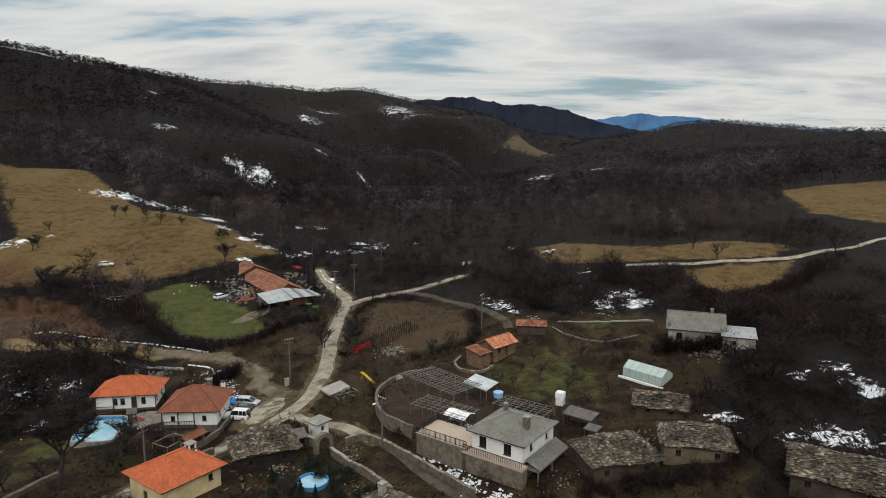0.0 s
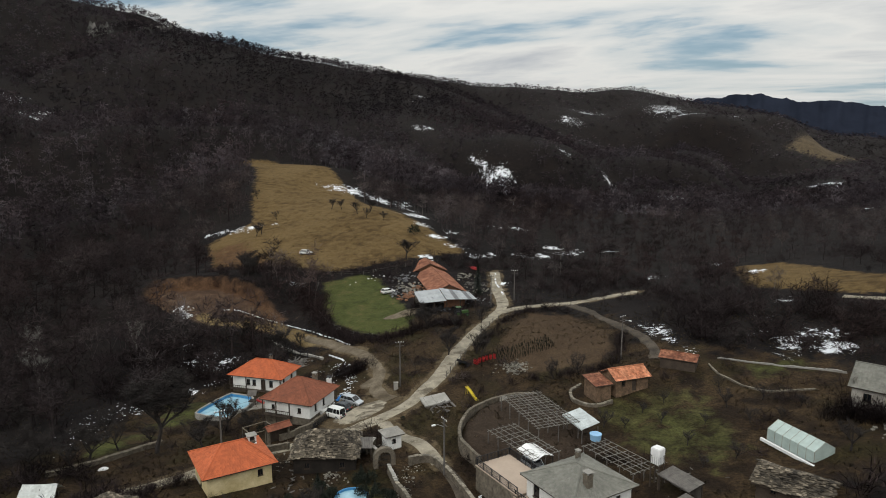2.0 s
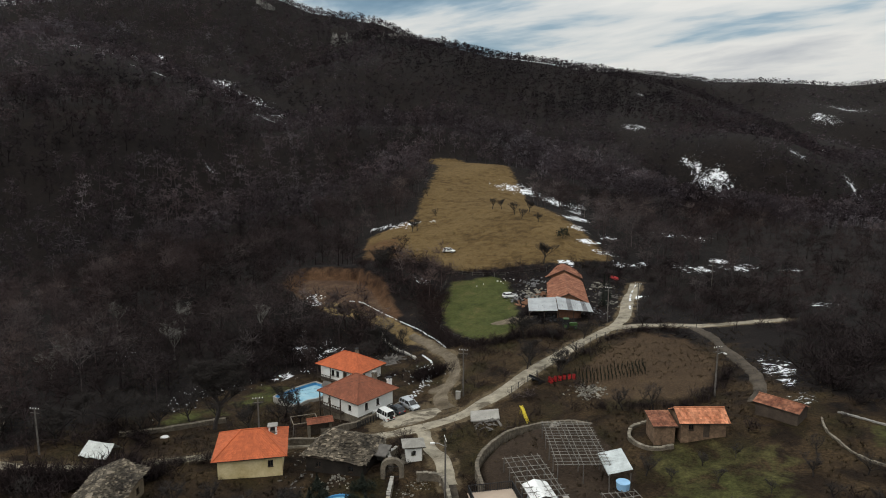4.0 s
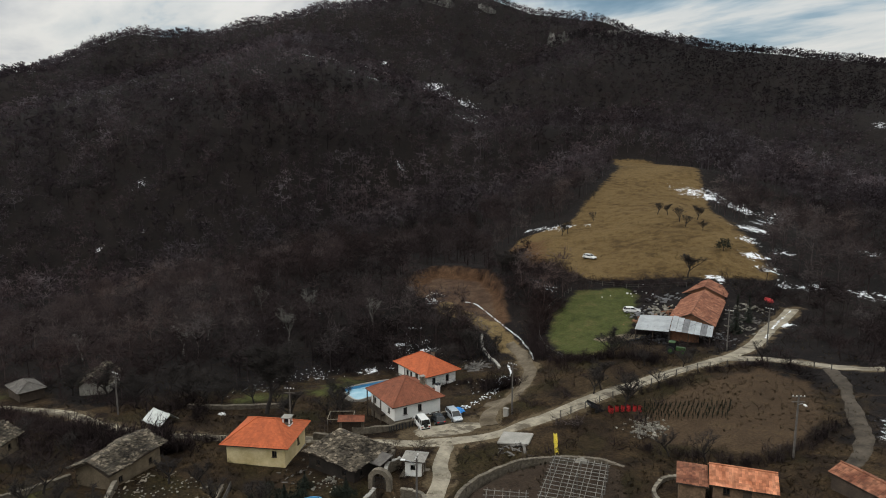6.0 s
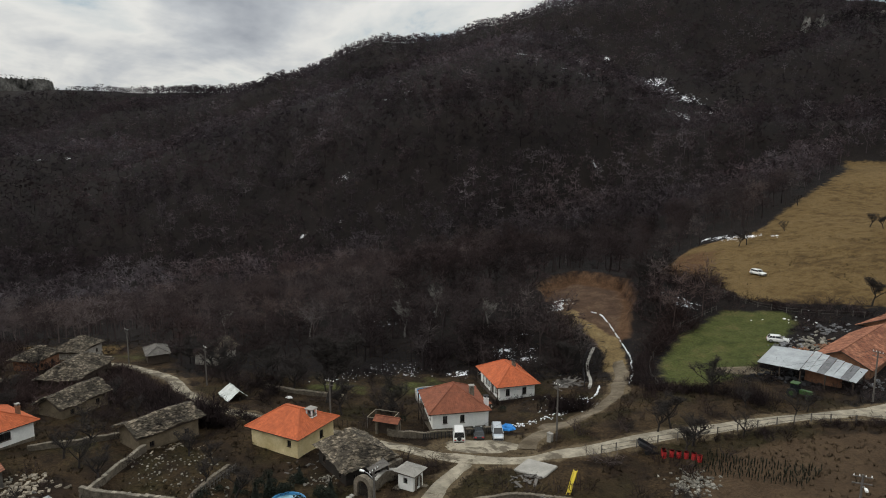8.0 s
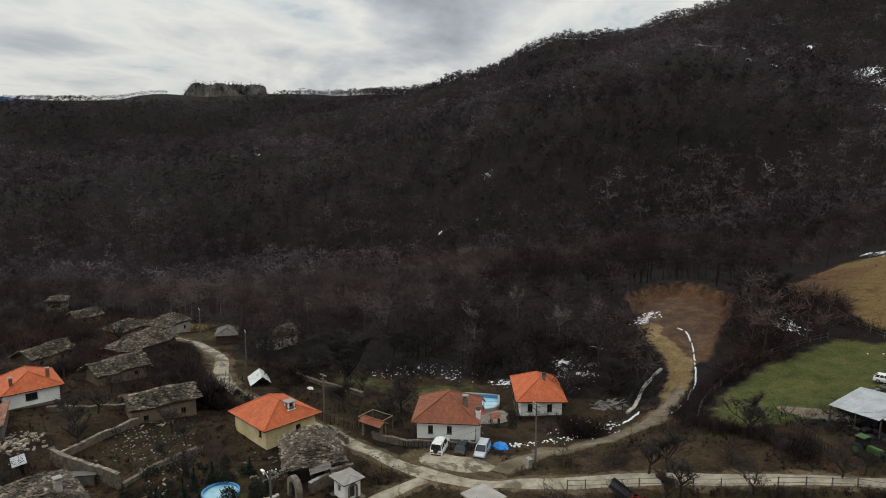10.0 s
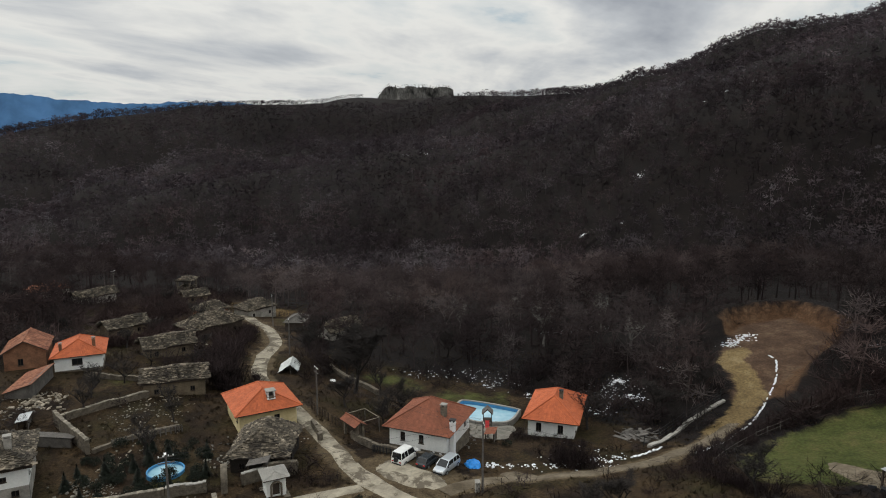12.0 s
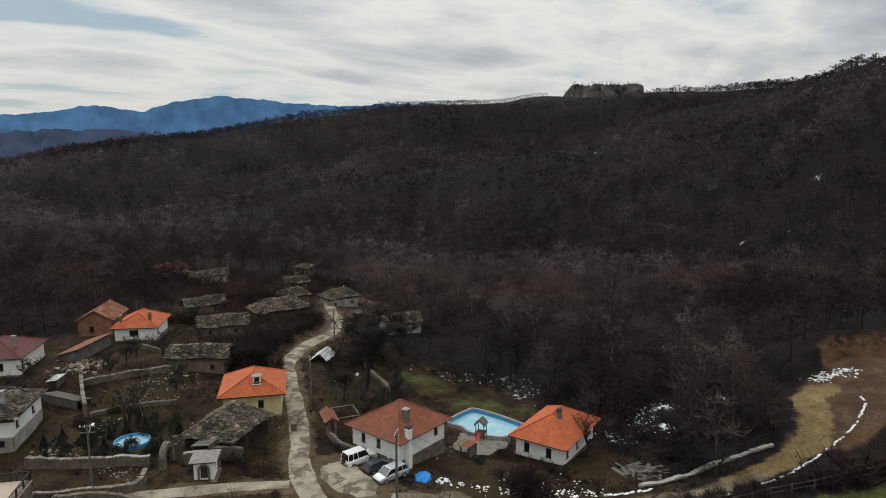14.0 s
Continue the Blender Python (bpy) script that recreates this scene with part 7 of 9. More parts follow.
def car(name, label, x, y, yaw, paint, length, wide, profile, cabin, lift=0.0, spare=False, z=None):
    """profile: height of the bonnet line along the car; cabin: (rear foot, rear top, front top, front foot, roof height)."""
    ob = thing(name, label, "car", pose(x, y, (hz(x, y) if z is None else z) + lift, 0, 0, yaw))
    w = wide / 2
    bm = bmesh.new()
    secs = []
    for u, top, pinch in profile:
        px = (u - 0.5) * length
        ww = w * pinch
        secs.append([(px, -ww * 0.92, 0.24), (px, -ww, 0.42), (px, -ww, top * 0.8), (px, -ww * 0.9, top), (px, ww * 0.9, top), (px, ww, top * 0.8), (px, ww, 0.42), (px, ww * 0.92, 0.24)])
    loft(bm, secs)
    part("body", bm, paint, ob)
    rf, rt, ft, ff, high = cabin
    belt = max(t for u, t, p in profile if rf / 1 <= u <= ff) if any(rf <= u <= ff for u, t, p in profile) else 0.9
    X = lambda u: (u - 0.5) * length
    bm = bmesh.new()
    loft(bm, [[(X(rf), -w * 0.88, belt - 0.03), (X(ff), -w * 0.88, belt - 0.03), (X(ff), w * 0.88, belt - 0.03), (X(rf), w * 0.88, belt - 0.03)], [(X(rt), -w * 0.74, high - 0.06), (X(ft), -w * 0.74, high - 0.06), (X(ft), w * 0.74, high - 0.06), (X(rt), w * 0.74, high - 0.06)]])
    part("glasshouse", bm, M_CARGLASS, ob)
    bm = bmesh.new()
    loft(bm, [[(X(rt) - 0.03, -w * 0.77, high - 0.09), (X(ft) + 0.03, -w * 0.77, high - 0.09), (X(ft) + 0.03, w * 0.77, high - 0.09), (X(rt) - 0.03, w * 0.77, high - 0.09)], [(X(rt) + 0.08, -w * 0.68, high), (X(ft) - 0.08, -w * 0.68, high), (X(ft) - 0.08, w * 0.68, high), (X(rt) + 0.08, w * 0.68, high)]])
    part("roof", bm, paint, ob)
    for s in (-1, 1):
        for a, b in (((rf, belt), (rt, high - 0.07)), ((ff, belt), (ft, high - 0.07)), (((rf + ff) / 2, belt), ((rt + ft) / 2, high - 0.07)), ((rf * 0.75 + ff * 0.25, belt), (rt * 0.75 + ft * 0.25, high - 0.07))):
            bm = bmesh.new()
            tube(bm, [(X(a[0]), s * w * 0.885, a[1]), (X(b[0]), s * w * 0.755, b[1])], 0.045, 4)
            part("pillar", bm, paint, ob)
    for u in (0.18, 0.80):
        for s in (-1, 1):
            bm = bmesh.new()
            m = Matrix.Translation((X(u), s * (w - 0.08), 0.31)) @ pose(0, 0, 0, 90)
            bmesh.ops.create_cone(bm, cap_ends=True, segments=14, radius1=0.31, radius2=0.31, depth=0.2, matrix=m)
            wheel = part("wheel", bm, M_RUBBER, ob)
            bm = bmesh.new()
            bmesh.ops.create_cone(bm, cap_ends=True, segments=10, radius1=0.19, radius2=0.17, depth=0.215, matrix=m)
            part("rim", bm, M_TIN, wheel)
    for u, mat, nm in ((0.996, M_WHITEPAINT, "headlight"), (0.004, M_RED, "tail_light")):
        for s in (-1, 1):
            bm = bmesh.new()
            px = X(u)
            box(bm, px - 0.03, px + 0.03, s * w * 0.66 - 0.16, s * w * 0.66 + 0.16, 0.58, 0.74)
            part(nm, bm, mat, ob)
    bm = bmesh.new()
    for px in (X(0) - 0.04, X(1) - 0.06):
        box(bm, px, px + 0.1, -w * 0.8, w * 0.8, 0.3, 0.46)
    part("bumper", bm, M_RUBBER, ob)
    for s in (-1, 1):
        bm = bmesh.new()
        box(bm, X(ff) - 0.2, X(ff) - 0.05, s * (w + 0.08) - 0.07, s * (w + 0.08) + 0.07, belt, belt + 0.14)
        part("mirror", bm, M_RUBBER, ob)
    if spare:
        bm = bmesh.new()
        bmesh.ops.create_cone(bm, cap_ends=True, segments=14, radius1=0.33, radius2=0.33, depth=0.2, matrix=Matrix.Translation((X(0) - 0.1, 0, 0.95)) @ pose(0, 0, 0, 0, 90, 0))
        part("spare_wheel", bm, M_RUBBER, ob)
    return ob


def paint(name, c, rough=0.25, metal=0.0):
    return surface(name, c, rough, metal, vary=0.06, bump=0.0, spec=0.5)


M_CARWHITE, M_CARDARK, M_CARSILVER = paint("white_car_paint", (0.72, 0.72, 0.70)), paint("dark_grey_car_paint", (0.03, 0.035, 0.04)), paint("silver_car_paint", (0.50, 0.53, 0.56), 0.3, 0.5)
OFFROAD = [(0.0, 0.92, 0.93), (0.03, 1.02, 1.0), (0.55, 1.04, 1.0), (0.70, 1.02, 1.0), (0.95, 0.96, 0.97), (1.0, 0.8, 0.9)]
HATCH = [(0.0, 0.70, 0.88), (0.05, 0.90, 0.98), (0.5, 0.92, 1.0), (0.68, 0.90, 1.0), (0.92, 0.76, 0.95), (1.0, 0.58, 0.8)]
MPV = [(0.0, 0.78, 0.88), (0.04, 0.96, 0.98), (0.5, 0.98, 1.0), (0.74, 0.96, 1.0), (0.94, 0.80, 0.94), (1.0, 0.6, 0.8)]
car("car", "white boxy off-road car parked with its spare wheel outwards", -33.9, 109.3, CAR_AXIS, M_CARWHITE, 4.4, 1.8, OFFROAD, (0.02, 0.05, 0.62, 0.70, 1.88), spare=True)
car("car", "dark grey hatchback parked between two paler cars", -34.2, 112.4, CAR_AXIS, M_CARDARK, 3.9, 1.65, HATCH, (0.04, 0.14, 0.56, 0.72, 1.42))
car("car", "silver family car parked nose to the road", -33.6, 115.2, CAR_AXIS + 180, M_CARSILVER, 4.25, 1.72, MPV, (0.03, 0.10, 0.62, 0.80, 1.58))
car("car", "grey car sheltered beneath white canvas", 4.0, 98.9, -37, M_CARSILVER, 4.2, 1.75, OFFROAD, (0.03, 0.10, 0.60, 0.72, 1.7))
car("car", "white car standing on grass beside farm scrap", -57.9, 178.2, 60, M_CARWHITE, 4.0, 1.65, HATCH, (0.04, 0.14, 0.58, 0.72, 1.42))
car("car", "white abandoned car on the dry meadow", -99.3, 201, 15, M_CARWHITE, 4.2, 1.7, HATCH, (0.04, 0.14, 0.58, 0.72, 1.45))

# ---- car park, pools and play corner ----


def patch(name, label, cx, cy, rx, ry, material, turn=0.0, lift=0.06, seed=1, category="paving"):
    """A thin flat spread on the ground with a ragged outline."""
    r = random.Random(seed)
    bm = bmesh.new()
    rings, n = 6, 72
    wob = [1 + 0.22 * noise.noise((2 * math.cos(6.283 * i / n) + seed, 2 * math.sin(6.283 * i / n), 0.5)) + r.uniform(-0.03, 0.03) for i in range(n)]
    rows = []
    for k in range(rings + 1):
        row = []
        for i in range(n):
            t = 2 * math.pi * i / n
            u = k / rings
            lx, ly = math.cos(t) * rx * u * wob[i], math.sin(t) * ry * u * wob[i]
            c, s = math.cos(radians(turn)), math.sin(radians(turn))
            px, py = cx + lx * c - ly * s, cy + lx * s + ly * c
            row.append(bm.verts.new((px, py, hz(px, py) + (lift if k < rings else -0.08))))
        rows.append(row)
    for a, b in zip(rows[1:], rows[2:]):
        for i in range(n):
            bm.faces.new((a[i], a[(i + 1) % n], b[(i + 1) % n], b[i]))
    bm.faces.new(rows[1])
    mesh = bpy.data.meshes.new(name)
    bm.to_mesh(mesh)
    bm.free()
    mesh.materials.append(material)
    return tagged(new(name, mesh), label, category, kind="structure")


patch("pavement", "broken pale concrete parking yard", -29.8, 111.6, 6.0, 3.0, M_ROAD_WORN, 75, 0.09, 3)
patch("pavement", "trodden pale earth in front of the shelter", -44.5, 162.5, 6.0, 3.0, M_TRACK, 40, 0.06, 4)
patch("pavement", "cobbled pale yard beside the pool", -51.5, 114.5, 5.0, 4.0, M_RUBBLE, 20, 0.05, 5)
patch("pavement", "dirt spread beside the track mouth", -34.5, 124.5, 3.0, 1.8, M_TRACK, 70, 0.08, 6)



def closed_line(pts, step=0.5):
    out = []
    n = len(pts)
    for i in range(n):
        p0, p1, p2, p3 = (Vector((*pts[(i + k) % n], 0)) for k in (-1, 0, 1, 2))
        m = max(2, int((p2 - p1).length / step))
        for k in range(m):
            u = k / m
            out.append(0.5 * (2 * p1 + (p2 - p0) * u + (2 * p0 - 5 * p1 + 4 * p2 - p3) * u * u + (3 * p1 - p0 - 3 * p2 + p3) * u**3))
    return out


def pool(label, pts, z, rim_w, deep, wall_out, rim_material, water_drop=0.8):
    c = sum((p for p in pts), Vector()) / len(pts)
    ob = thing("swimming_pool", label, "pool", pose(c.x, c.y, z))
    off = [p - c for p in pts]
    n = len(off)
    grow = [(o + (o.normalized() * rim_w)) for o in off]

    def ring(bm, line, zz):
        return [bm.verts.new((p.x, p.y, zz)) for p in line]

    def bridge(bm, a, b):
        for i in range(n):
            bm.faces.new((a[i], a[(i + 1) % n], b[(i + 1) % n], b[i]))

    bm = bmesh.new()
    rings = [ring(bm, off, -0.10), ring(bm, off, 0.06), ring(bm, grow, 0.06), ring(bm, grow, -wall_out)]
    for a, b in zip(rings, rings[1:]):
        bridge(bm, a, b)
    part("pool_rim", bm, rim_material, ob)
    bm = bmesh.new()
    a, b = ring(bm, off, -0.10), ring(bm, off, -deep)
    bridge(bm, a, b)
    part("pool_wall", bm, M_BLUE, ob)
    bm = bmesh.new()
    bm.faces.new(ring(bm, off, -water_drop))
    part("water", bm, M_WATER, ob)
    return ob


pool("rounded swimming pool with blue lining and pale rim", closed_line(POOL), -3.1, 0.35, 1.2, 2.2, M_CONCRETE, 0.62)
pool("round blue garden pool with pale blue rim", [Vector((-16.6 + 2.05 * math.cos(t * 0.2618), 85.4 + 2.05 * math.sin(t * 0.2618), 0)) for t in range(24)], 0.85, 0.16, 1.2, 1.3, M_BLUE, 0.25)

tower = thing("play_tower", "small dark wooden play tower with a grey roof", "playground", pose(-53.6, 113.2, hz(-53.6, 113.2), 0, 0, 20))
posts(tower, [(-0.6, -0.6), (0.6, -0.6), (0.6, 0.6), (-0.6, 0.6)], -0.2, 2.3, 0.1, M_WOOD)
bm = bmesh.new()
box(bm, -0.7, 0.7, -0.7, 0.7, 1.0, 1.1)
part("platform", bm, M_WOOD, tower)
roof(tower, 1.7, 1.7, 2.3, 0.8, 0.2, M_GREYWOOD, "gable", "sheet", 61)
bm = bmesh.new()
loft(bm, [[(0.7, -0.25, 1.1), (0.7, 0.25, 1.1), (0.7, 0.25, 1.2), (0.7, -0.25, 1.2)], [(2.4, -0.25, 0.2), (2.4, 0.25, 0.2), (2.4, 0.25, 0.3), (2.4, -0.25, 0.3)], [(2.8, -0.25, 0.15), (2.8, 0.25, 0.15), (2.8, 0.25, 0.25), (2.8, -0.25, 0.25)]])
for s in (-0.27, 0.27):
    tube(bm, [(0.7, s, 1.3), (2.4, s, 0.4), (2.8, s, 0.32)], 0.05, 4)
part("slide", bm, M_RED, tower, "red plastic slide")
slide = thing("garden_slide", "long yellow plastic slide leaning in the garden", "slide", pose(-12.4, 119.4, hz(-12.4, 119.4) - 0.1, 0, -6, 146))
bm = bmesh.new()
for y0, y1, z0 in ((-0.2, 0.2, 0.0), (-0.25, -0.19, 0.0), (0.19, 0.25, 0.0)):
    high = 0.06 if y1 - y0 > 0.2 else 0.2
    loft(bm, [[(x, y0, z), (x, y1, z), (x, y1, z + high), (x, y0, z + high)] for x, z in ((-2.0, 0.12), (-1.5, 0.14), (-0.6, 0.5), (0.4, 0.95), (1.2, 1.2), (1.7, 1.25))])
part("chute", bm, M_YELLOWPAINT, slide)
posts(slide, [(1.4, -0.18), (1.4, 0.18)], -0.2, 1.2, 0.06, M_YELLOWPAINT, "leg")

# ---- shrine, arched gate, roofed gate ----
shrine = thing("roadside_shrine", "small white roadside shrine with arched doorway and pale tin roof", "shrine", pose(-18.3, 100.4, hz(-18.3, 100.4), 0, 0, 50) @ Matrix.Scale(0.92, 4))
bm = bmesh.new()
wall_side(bm, side_matrix("E", 2.4, 2.4), 2.4, -0.4, 2.5, [(0.75, 1.65, 0.15, 1.75)], 0.25)
wall_side(bm, side_matrix("W", 2.4, 2.4), 2.4, -0.4, 2.5, [], 0.25)
wall_side(bm, side_matrix("N", 2.4, 2.4), 2.4, -0.4, 2.5, [(0.8, 1.5, 0.9, 1.8)], 0.25)
wall_side(bm, side_matrix("S", 2.4, 2.4), 2.4, -0.4, 2.5, [(0.8, 1.5, 0.9, 1.8)], 0.25)
part("wall", bm, M_PLASTER, shrine)
bm = bmesh.new()
arc = [(1.28, 0.62 * math.cos(t), 1.35 + 0.62 * math.sin(t)) for t in [math.pi * k / 10 for k in range(11)]]
tube(bm, [(1.28, 0.62, 0.0)] + arc + [(1.28, -0.62, 0.0)], 0.14, 6)
part("arch", bm, M_STONE, shrine)
bm = bmesh.new()
box(bm, 0.85, 0.9, -0.6, 0.6, 0, 2.0)
part("door", bm, M_WOOD, shrine)
roof(shrine, 3.5, 3.3, 2.5, 0.5, 1.2, M_CONCRETE, "hip", "sheet", 62)
bm = bmesh.new()
box(bm, -1.9, 1.9, -1.6, 1.6, -0.6, 0.0)
part("base", bm, M_STONE, shrine)

gate = thing("arched_gate", "arched stone garden gateway with iron gates", "gate", pose(-16.6, 94.6, hz(-16.6, 94.6), 0, 0, 42) @ Matrix.Scale(0.78, 4))
bm = bmesh.new()
n = 12
for y0, y1 in ((-0.45, 0.45),):
    inner = [(1.2 * math.cos(math.pi * k / n), 1.7 + 1.2 * math.sin(math.pi * k / n)) for k in range(n + 1)]
    outer = [(2.0 * math.cos(math.pi * k / n), 1.9 + 1.75 * math.sin(math.pi * k / n)) for k in range(n + 1)]
    inner = [(1.2, -0.5)] + inner + [(-1.2, -0.5)]
    outer = [(2.0, -0.5)] + outer + [(-2.0, -0.5)]
    loft(bm, [[(ix, y0, iz), (ox, y0, oz), (ox, y1, oz), (ix, y1, iz)] for (ix, iz), (ox, oz) in zip(inner, outer)])
part("arch", bm, M_STONE, gate)
for s in (-1, 1):
    bm = bmesh.new()
    for k in range(7):
        x = s * (0.1 + k * 0.17)
        box(bm, x - 0.02, x + 0.02, -0.03, 0.03, 0.1, 2.2)
    for z in (0.2, 1.2, 2.0):
        box(bm, min(s * 0.05, s * 1.18), max(s * 0.05, s * 1.18), -0.03, 0.03, z, z + 0.06)
    part("gate_leaf", bm, M_IRON, gate)
stone_wall("stone wall beside the arched gate", [(-12.4, 89.8), (-15.2, 93.2)], 1.2, cap=M_CONCRETE, seed=21)
stone_wall("stone wall between gate and shrine", [(-18.0, 95.9), (-20.2, 97.4), (-20.6, 99.4)], 1.5, cap=M_CONCRETE, seed=22)

lych = thing("roofed_gate", "wooden yard gate under a small red tile roof", "gate", pose(-37.7, 98.9, hz(-37.7, 98.9), 0, 0, 62))
posts(lych, [(-1.7, -0.35), (1.7, -0.35), (-1.7, 0.5), (1.7, 0.5)], -0.3, 2.3, 0.35, M_STONE)
for s in (-1, 1):
    bm = bmesh.new()
    for k in range(6):
        x = s * (0.15 + k * 0.26)
        box(bm, x - 0.12, x + 0.12, 0, 0.06, 0.1, 1.9)
    part("gate_leaf", bm, M_WOOD, lych)
roof(lych, 4.2, 2.0, 2.3, 0.6, 1, M_BROWNRED, "gable", "tile", 63)
frame_ = thing("timber_frame", "bare timber frame over a plant bed", "frame", pose(-41.0, 98.4, hz(-41.0, 98.4), 0, 0, 62))
for a, b in (((-2, -1.6, 2.0), (2, -1.6, 2.0)), ((-2, 1.6, 2.0), (2, 1.6, 2.0)), ((-2, -1.6, 2.0), (-2, 1.6, 2.0)), ((2, -1.6, 2.0), (2, 1.6, 2.0))):
    bm = bmesh.new()
    tube(bm, [a, b], 0.06, 4)
    part("beam", bm, M_PALEWOOD, frame_)
posts(frame_, [(-2, -1.6), (2, -1.6), (-2, 1.6), (2, 1.6)], -0.3, 2.0, 0.1, M_GREYWOOD)


# ---- poles and wires ----
def pole(x, y, high, yaw, lamp=False, label="grey concrete electricity pole with a short crossarm"):
    ob = thing("utility_pole", label, "pole", pose(x, y, hz(x, y), 0, 0, yaw), "poles along the roads")
    bm = bmesh.new()
    tube(bm, [(0, 0, -0.5), (0, 0, high)], 0.15, 6, 0.10)
    part("mast", bm, M_GREYWOOD, ob)
    bm = bmesh.new()
    for z in (high - 0.25, high - 0.9):
        box(bm, -0.8, 0.8, -0.05, 0.05, z, z + 0.09)
    part("crossarm", bm, M_GREYWOOD, ob)
    for k in (-0.7, -0.25, 0.25, 0.7):
        bm = bmesh.new()
        bmesh.ops.create_cone(bm, cap_ends=True, segments=8, radius1=0.06, radius2=0.04, depth=0.16, matrix=Matrix.Translation((k, 0, high - 0.08)))
        part("insulator", bm, M_WHITEPAINT, ob)
    if lamp:
        bm = bmesh.new()
        tube(bm, [(0, 0, high - 1.2), (0, -0.9, high - 0.7), (0, -1.4, high - 0.65)], 0.04, 5)
        arm = part("lamp_arm", bm, M_TIN, ob)
        bm = bmesh.new()
        box(bm, -0.12, 0.12, -1.9, -1.35, high - 0.72, high - 0.58)
        part("lamp_head", bm, M_WHITEPAINT, arm)
    return (x, y, hz(x, y) + high)


POLES = [(-27.4, 122.4, 8.6, 30), (-41.4, 90.2, 7.6, 55), (-65.3, 67, 7.6, 30), (-84.5, 47.6, 7.6, 40), (-88.4, -9.5, 8, 10), (-7.8, 95.4, 8.2, -40), (-21.5, 177.4, 8, 10), (10.2, 138.1, 8.2, 60), (-25.8, 171.5, 8.0, 20), (-16.7, 210.2, 8, 0)]
tops = {}
for k, (x, y, high, yaw) in enumerate(POLES):
    tops[k] = pole(x, y, high, yaw, lamp=k in (5, 7))
box_ = thing("meter_cabinet", "pale grey electricity cabinet at the pole's foot", "cabinet", pose(-27.9, 121.6, hz(-27.9, 121.6), 0, 0, 30))
bm = bmesh.new()
box(bm, -0.4, 0.4, -0.25, 0.25, -0.1, 1.3)
part("cabinet_body", bm, M_CONCRETE, box_)
bm = bmesh.new()
box(bm, -0.45, 0.45, -0.3, 0.3, 1.3, 1.36)
part("lid", bm, M_CONCRETE, box_)
for a, b in ((0, 1), (1, 2), (2, 3), (0, 5), (0, 8), (8, 6)):
    for s in (-0.7, 0.7):
        ca, cb = Vector(tops[a]), Vector(tops[b])
        d = (cb - ca).normalized()
        side = Vector((-d.y, d.x, 0)) * s
        bm = bmesh.new()
        path = [ca.lerp(cb, u / 10) + side - Vector((0, 0, 1.4 * 4 * (u / 10) * (1 - u / 10))) for u in range(11)]
        tube(bm, path, 0.012, 3)
        mesh = bpy.data.meshes.new("power_line")
        bm.to_mesh(mesh)
        bm.free()
        mesh.materials.append(M_IRON)
        tagged(new("power_line", mesh), "thin black overhead wire between two poles", "cable", "overhead wires")


# ---- fences ----
def post_fence(label, line, high, gap, material, rails=2, seed=1, mesh_wire=False):
    pts = smooth_line(line, gap)
    ob = thing("fence", label, "fence", pose(pts[0].x, pts[0].y, 0))
    base = Vector((pts[0].x, pts[0].y, 0))
    tops_ = []
    for p in pts:
        z = hz(p.x, p.y)
        q = p - base
        bm = bmesh.new()
        box(bm, q.x - 0.06, q.x + 0.06, q.y - 0.06, q.y + 0.06, z - 0.3, z + high)
        part("post", bm, material, ob)
        tops_.append(Vector((q.x, q.y, z)))
    for k in range(rails):
        bm = bmesh.new()
        h = high * (k + 0.8) / rails
        tube(bm, [t + Vector((0, 0, h)) for t in tops_], 0.03, 4)
        part("rail", bm, material, ob)
    return ob


post_fence("dark post and wire fence along the kerb wall", [(-54, 136.6), (-58, 138.2), (-66, 140.8), (-75, 145.8)], 1.6, 2.4, M_IRON, 3)
post_fence("leaning grey post fence along the road", [(-19.6, 126), (-19.8, 134), (-20.4, 143), (-20.6, 152), (-20.2, 160), (-15, 168.5), (-6, 172.5)], 1.2, 2.5, M_GREYWOOD, 2)
post_fence("grey post fence at the foot of the meadow", [(-60, 199), (-72, 190), (-84, 185), (-98, 184), (-112, 186)], 1.2, 3.0, M_GREYWOOD, 2)
post_fence("dark picket fence round the small pool garden", [(-26.5, 78), (-22, 76), (-18.5, 74)], 1.0, 0.6, M_GREYWOOD, 2)
post_fence("dark fence in front of the white house", [(-34.4, 104), (-34.2, 109), (-34.6, 114.4)], 1.0, 0.5, M_IRON, 2)
post_fence("rusty gate fence at the farm entrance", [(-38, 156.5), (-33.5, 157.5), (-29, 158.8)], 1.4, 0.5, M_WOOD, 2)
post_fence("grey post fence along the green field", [(-44, 146), (-52, 148.5), (-62, 154), (-72, 163.5), (-80, 178)], 1.2, 2.6, M_GREYWOOD, 2)
post_fence("timber fence beside the village road", [(-43.0, 88.0), (-40.8, 92), (-39.6, 95.6)], 1.3, 0.7, M_WOOD, 2)


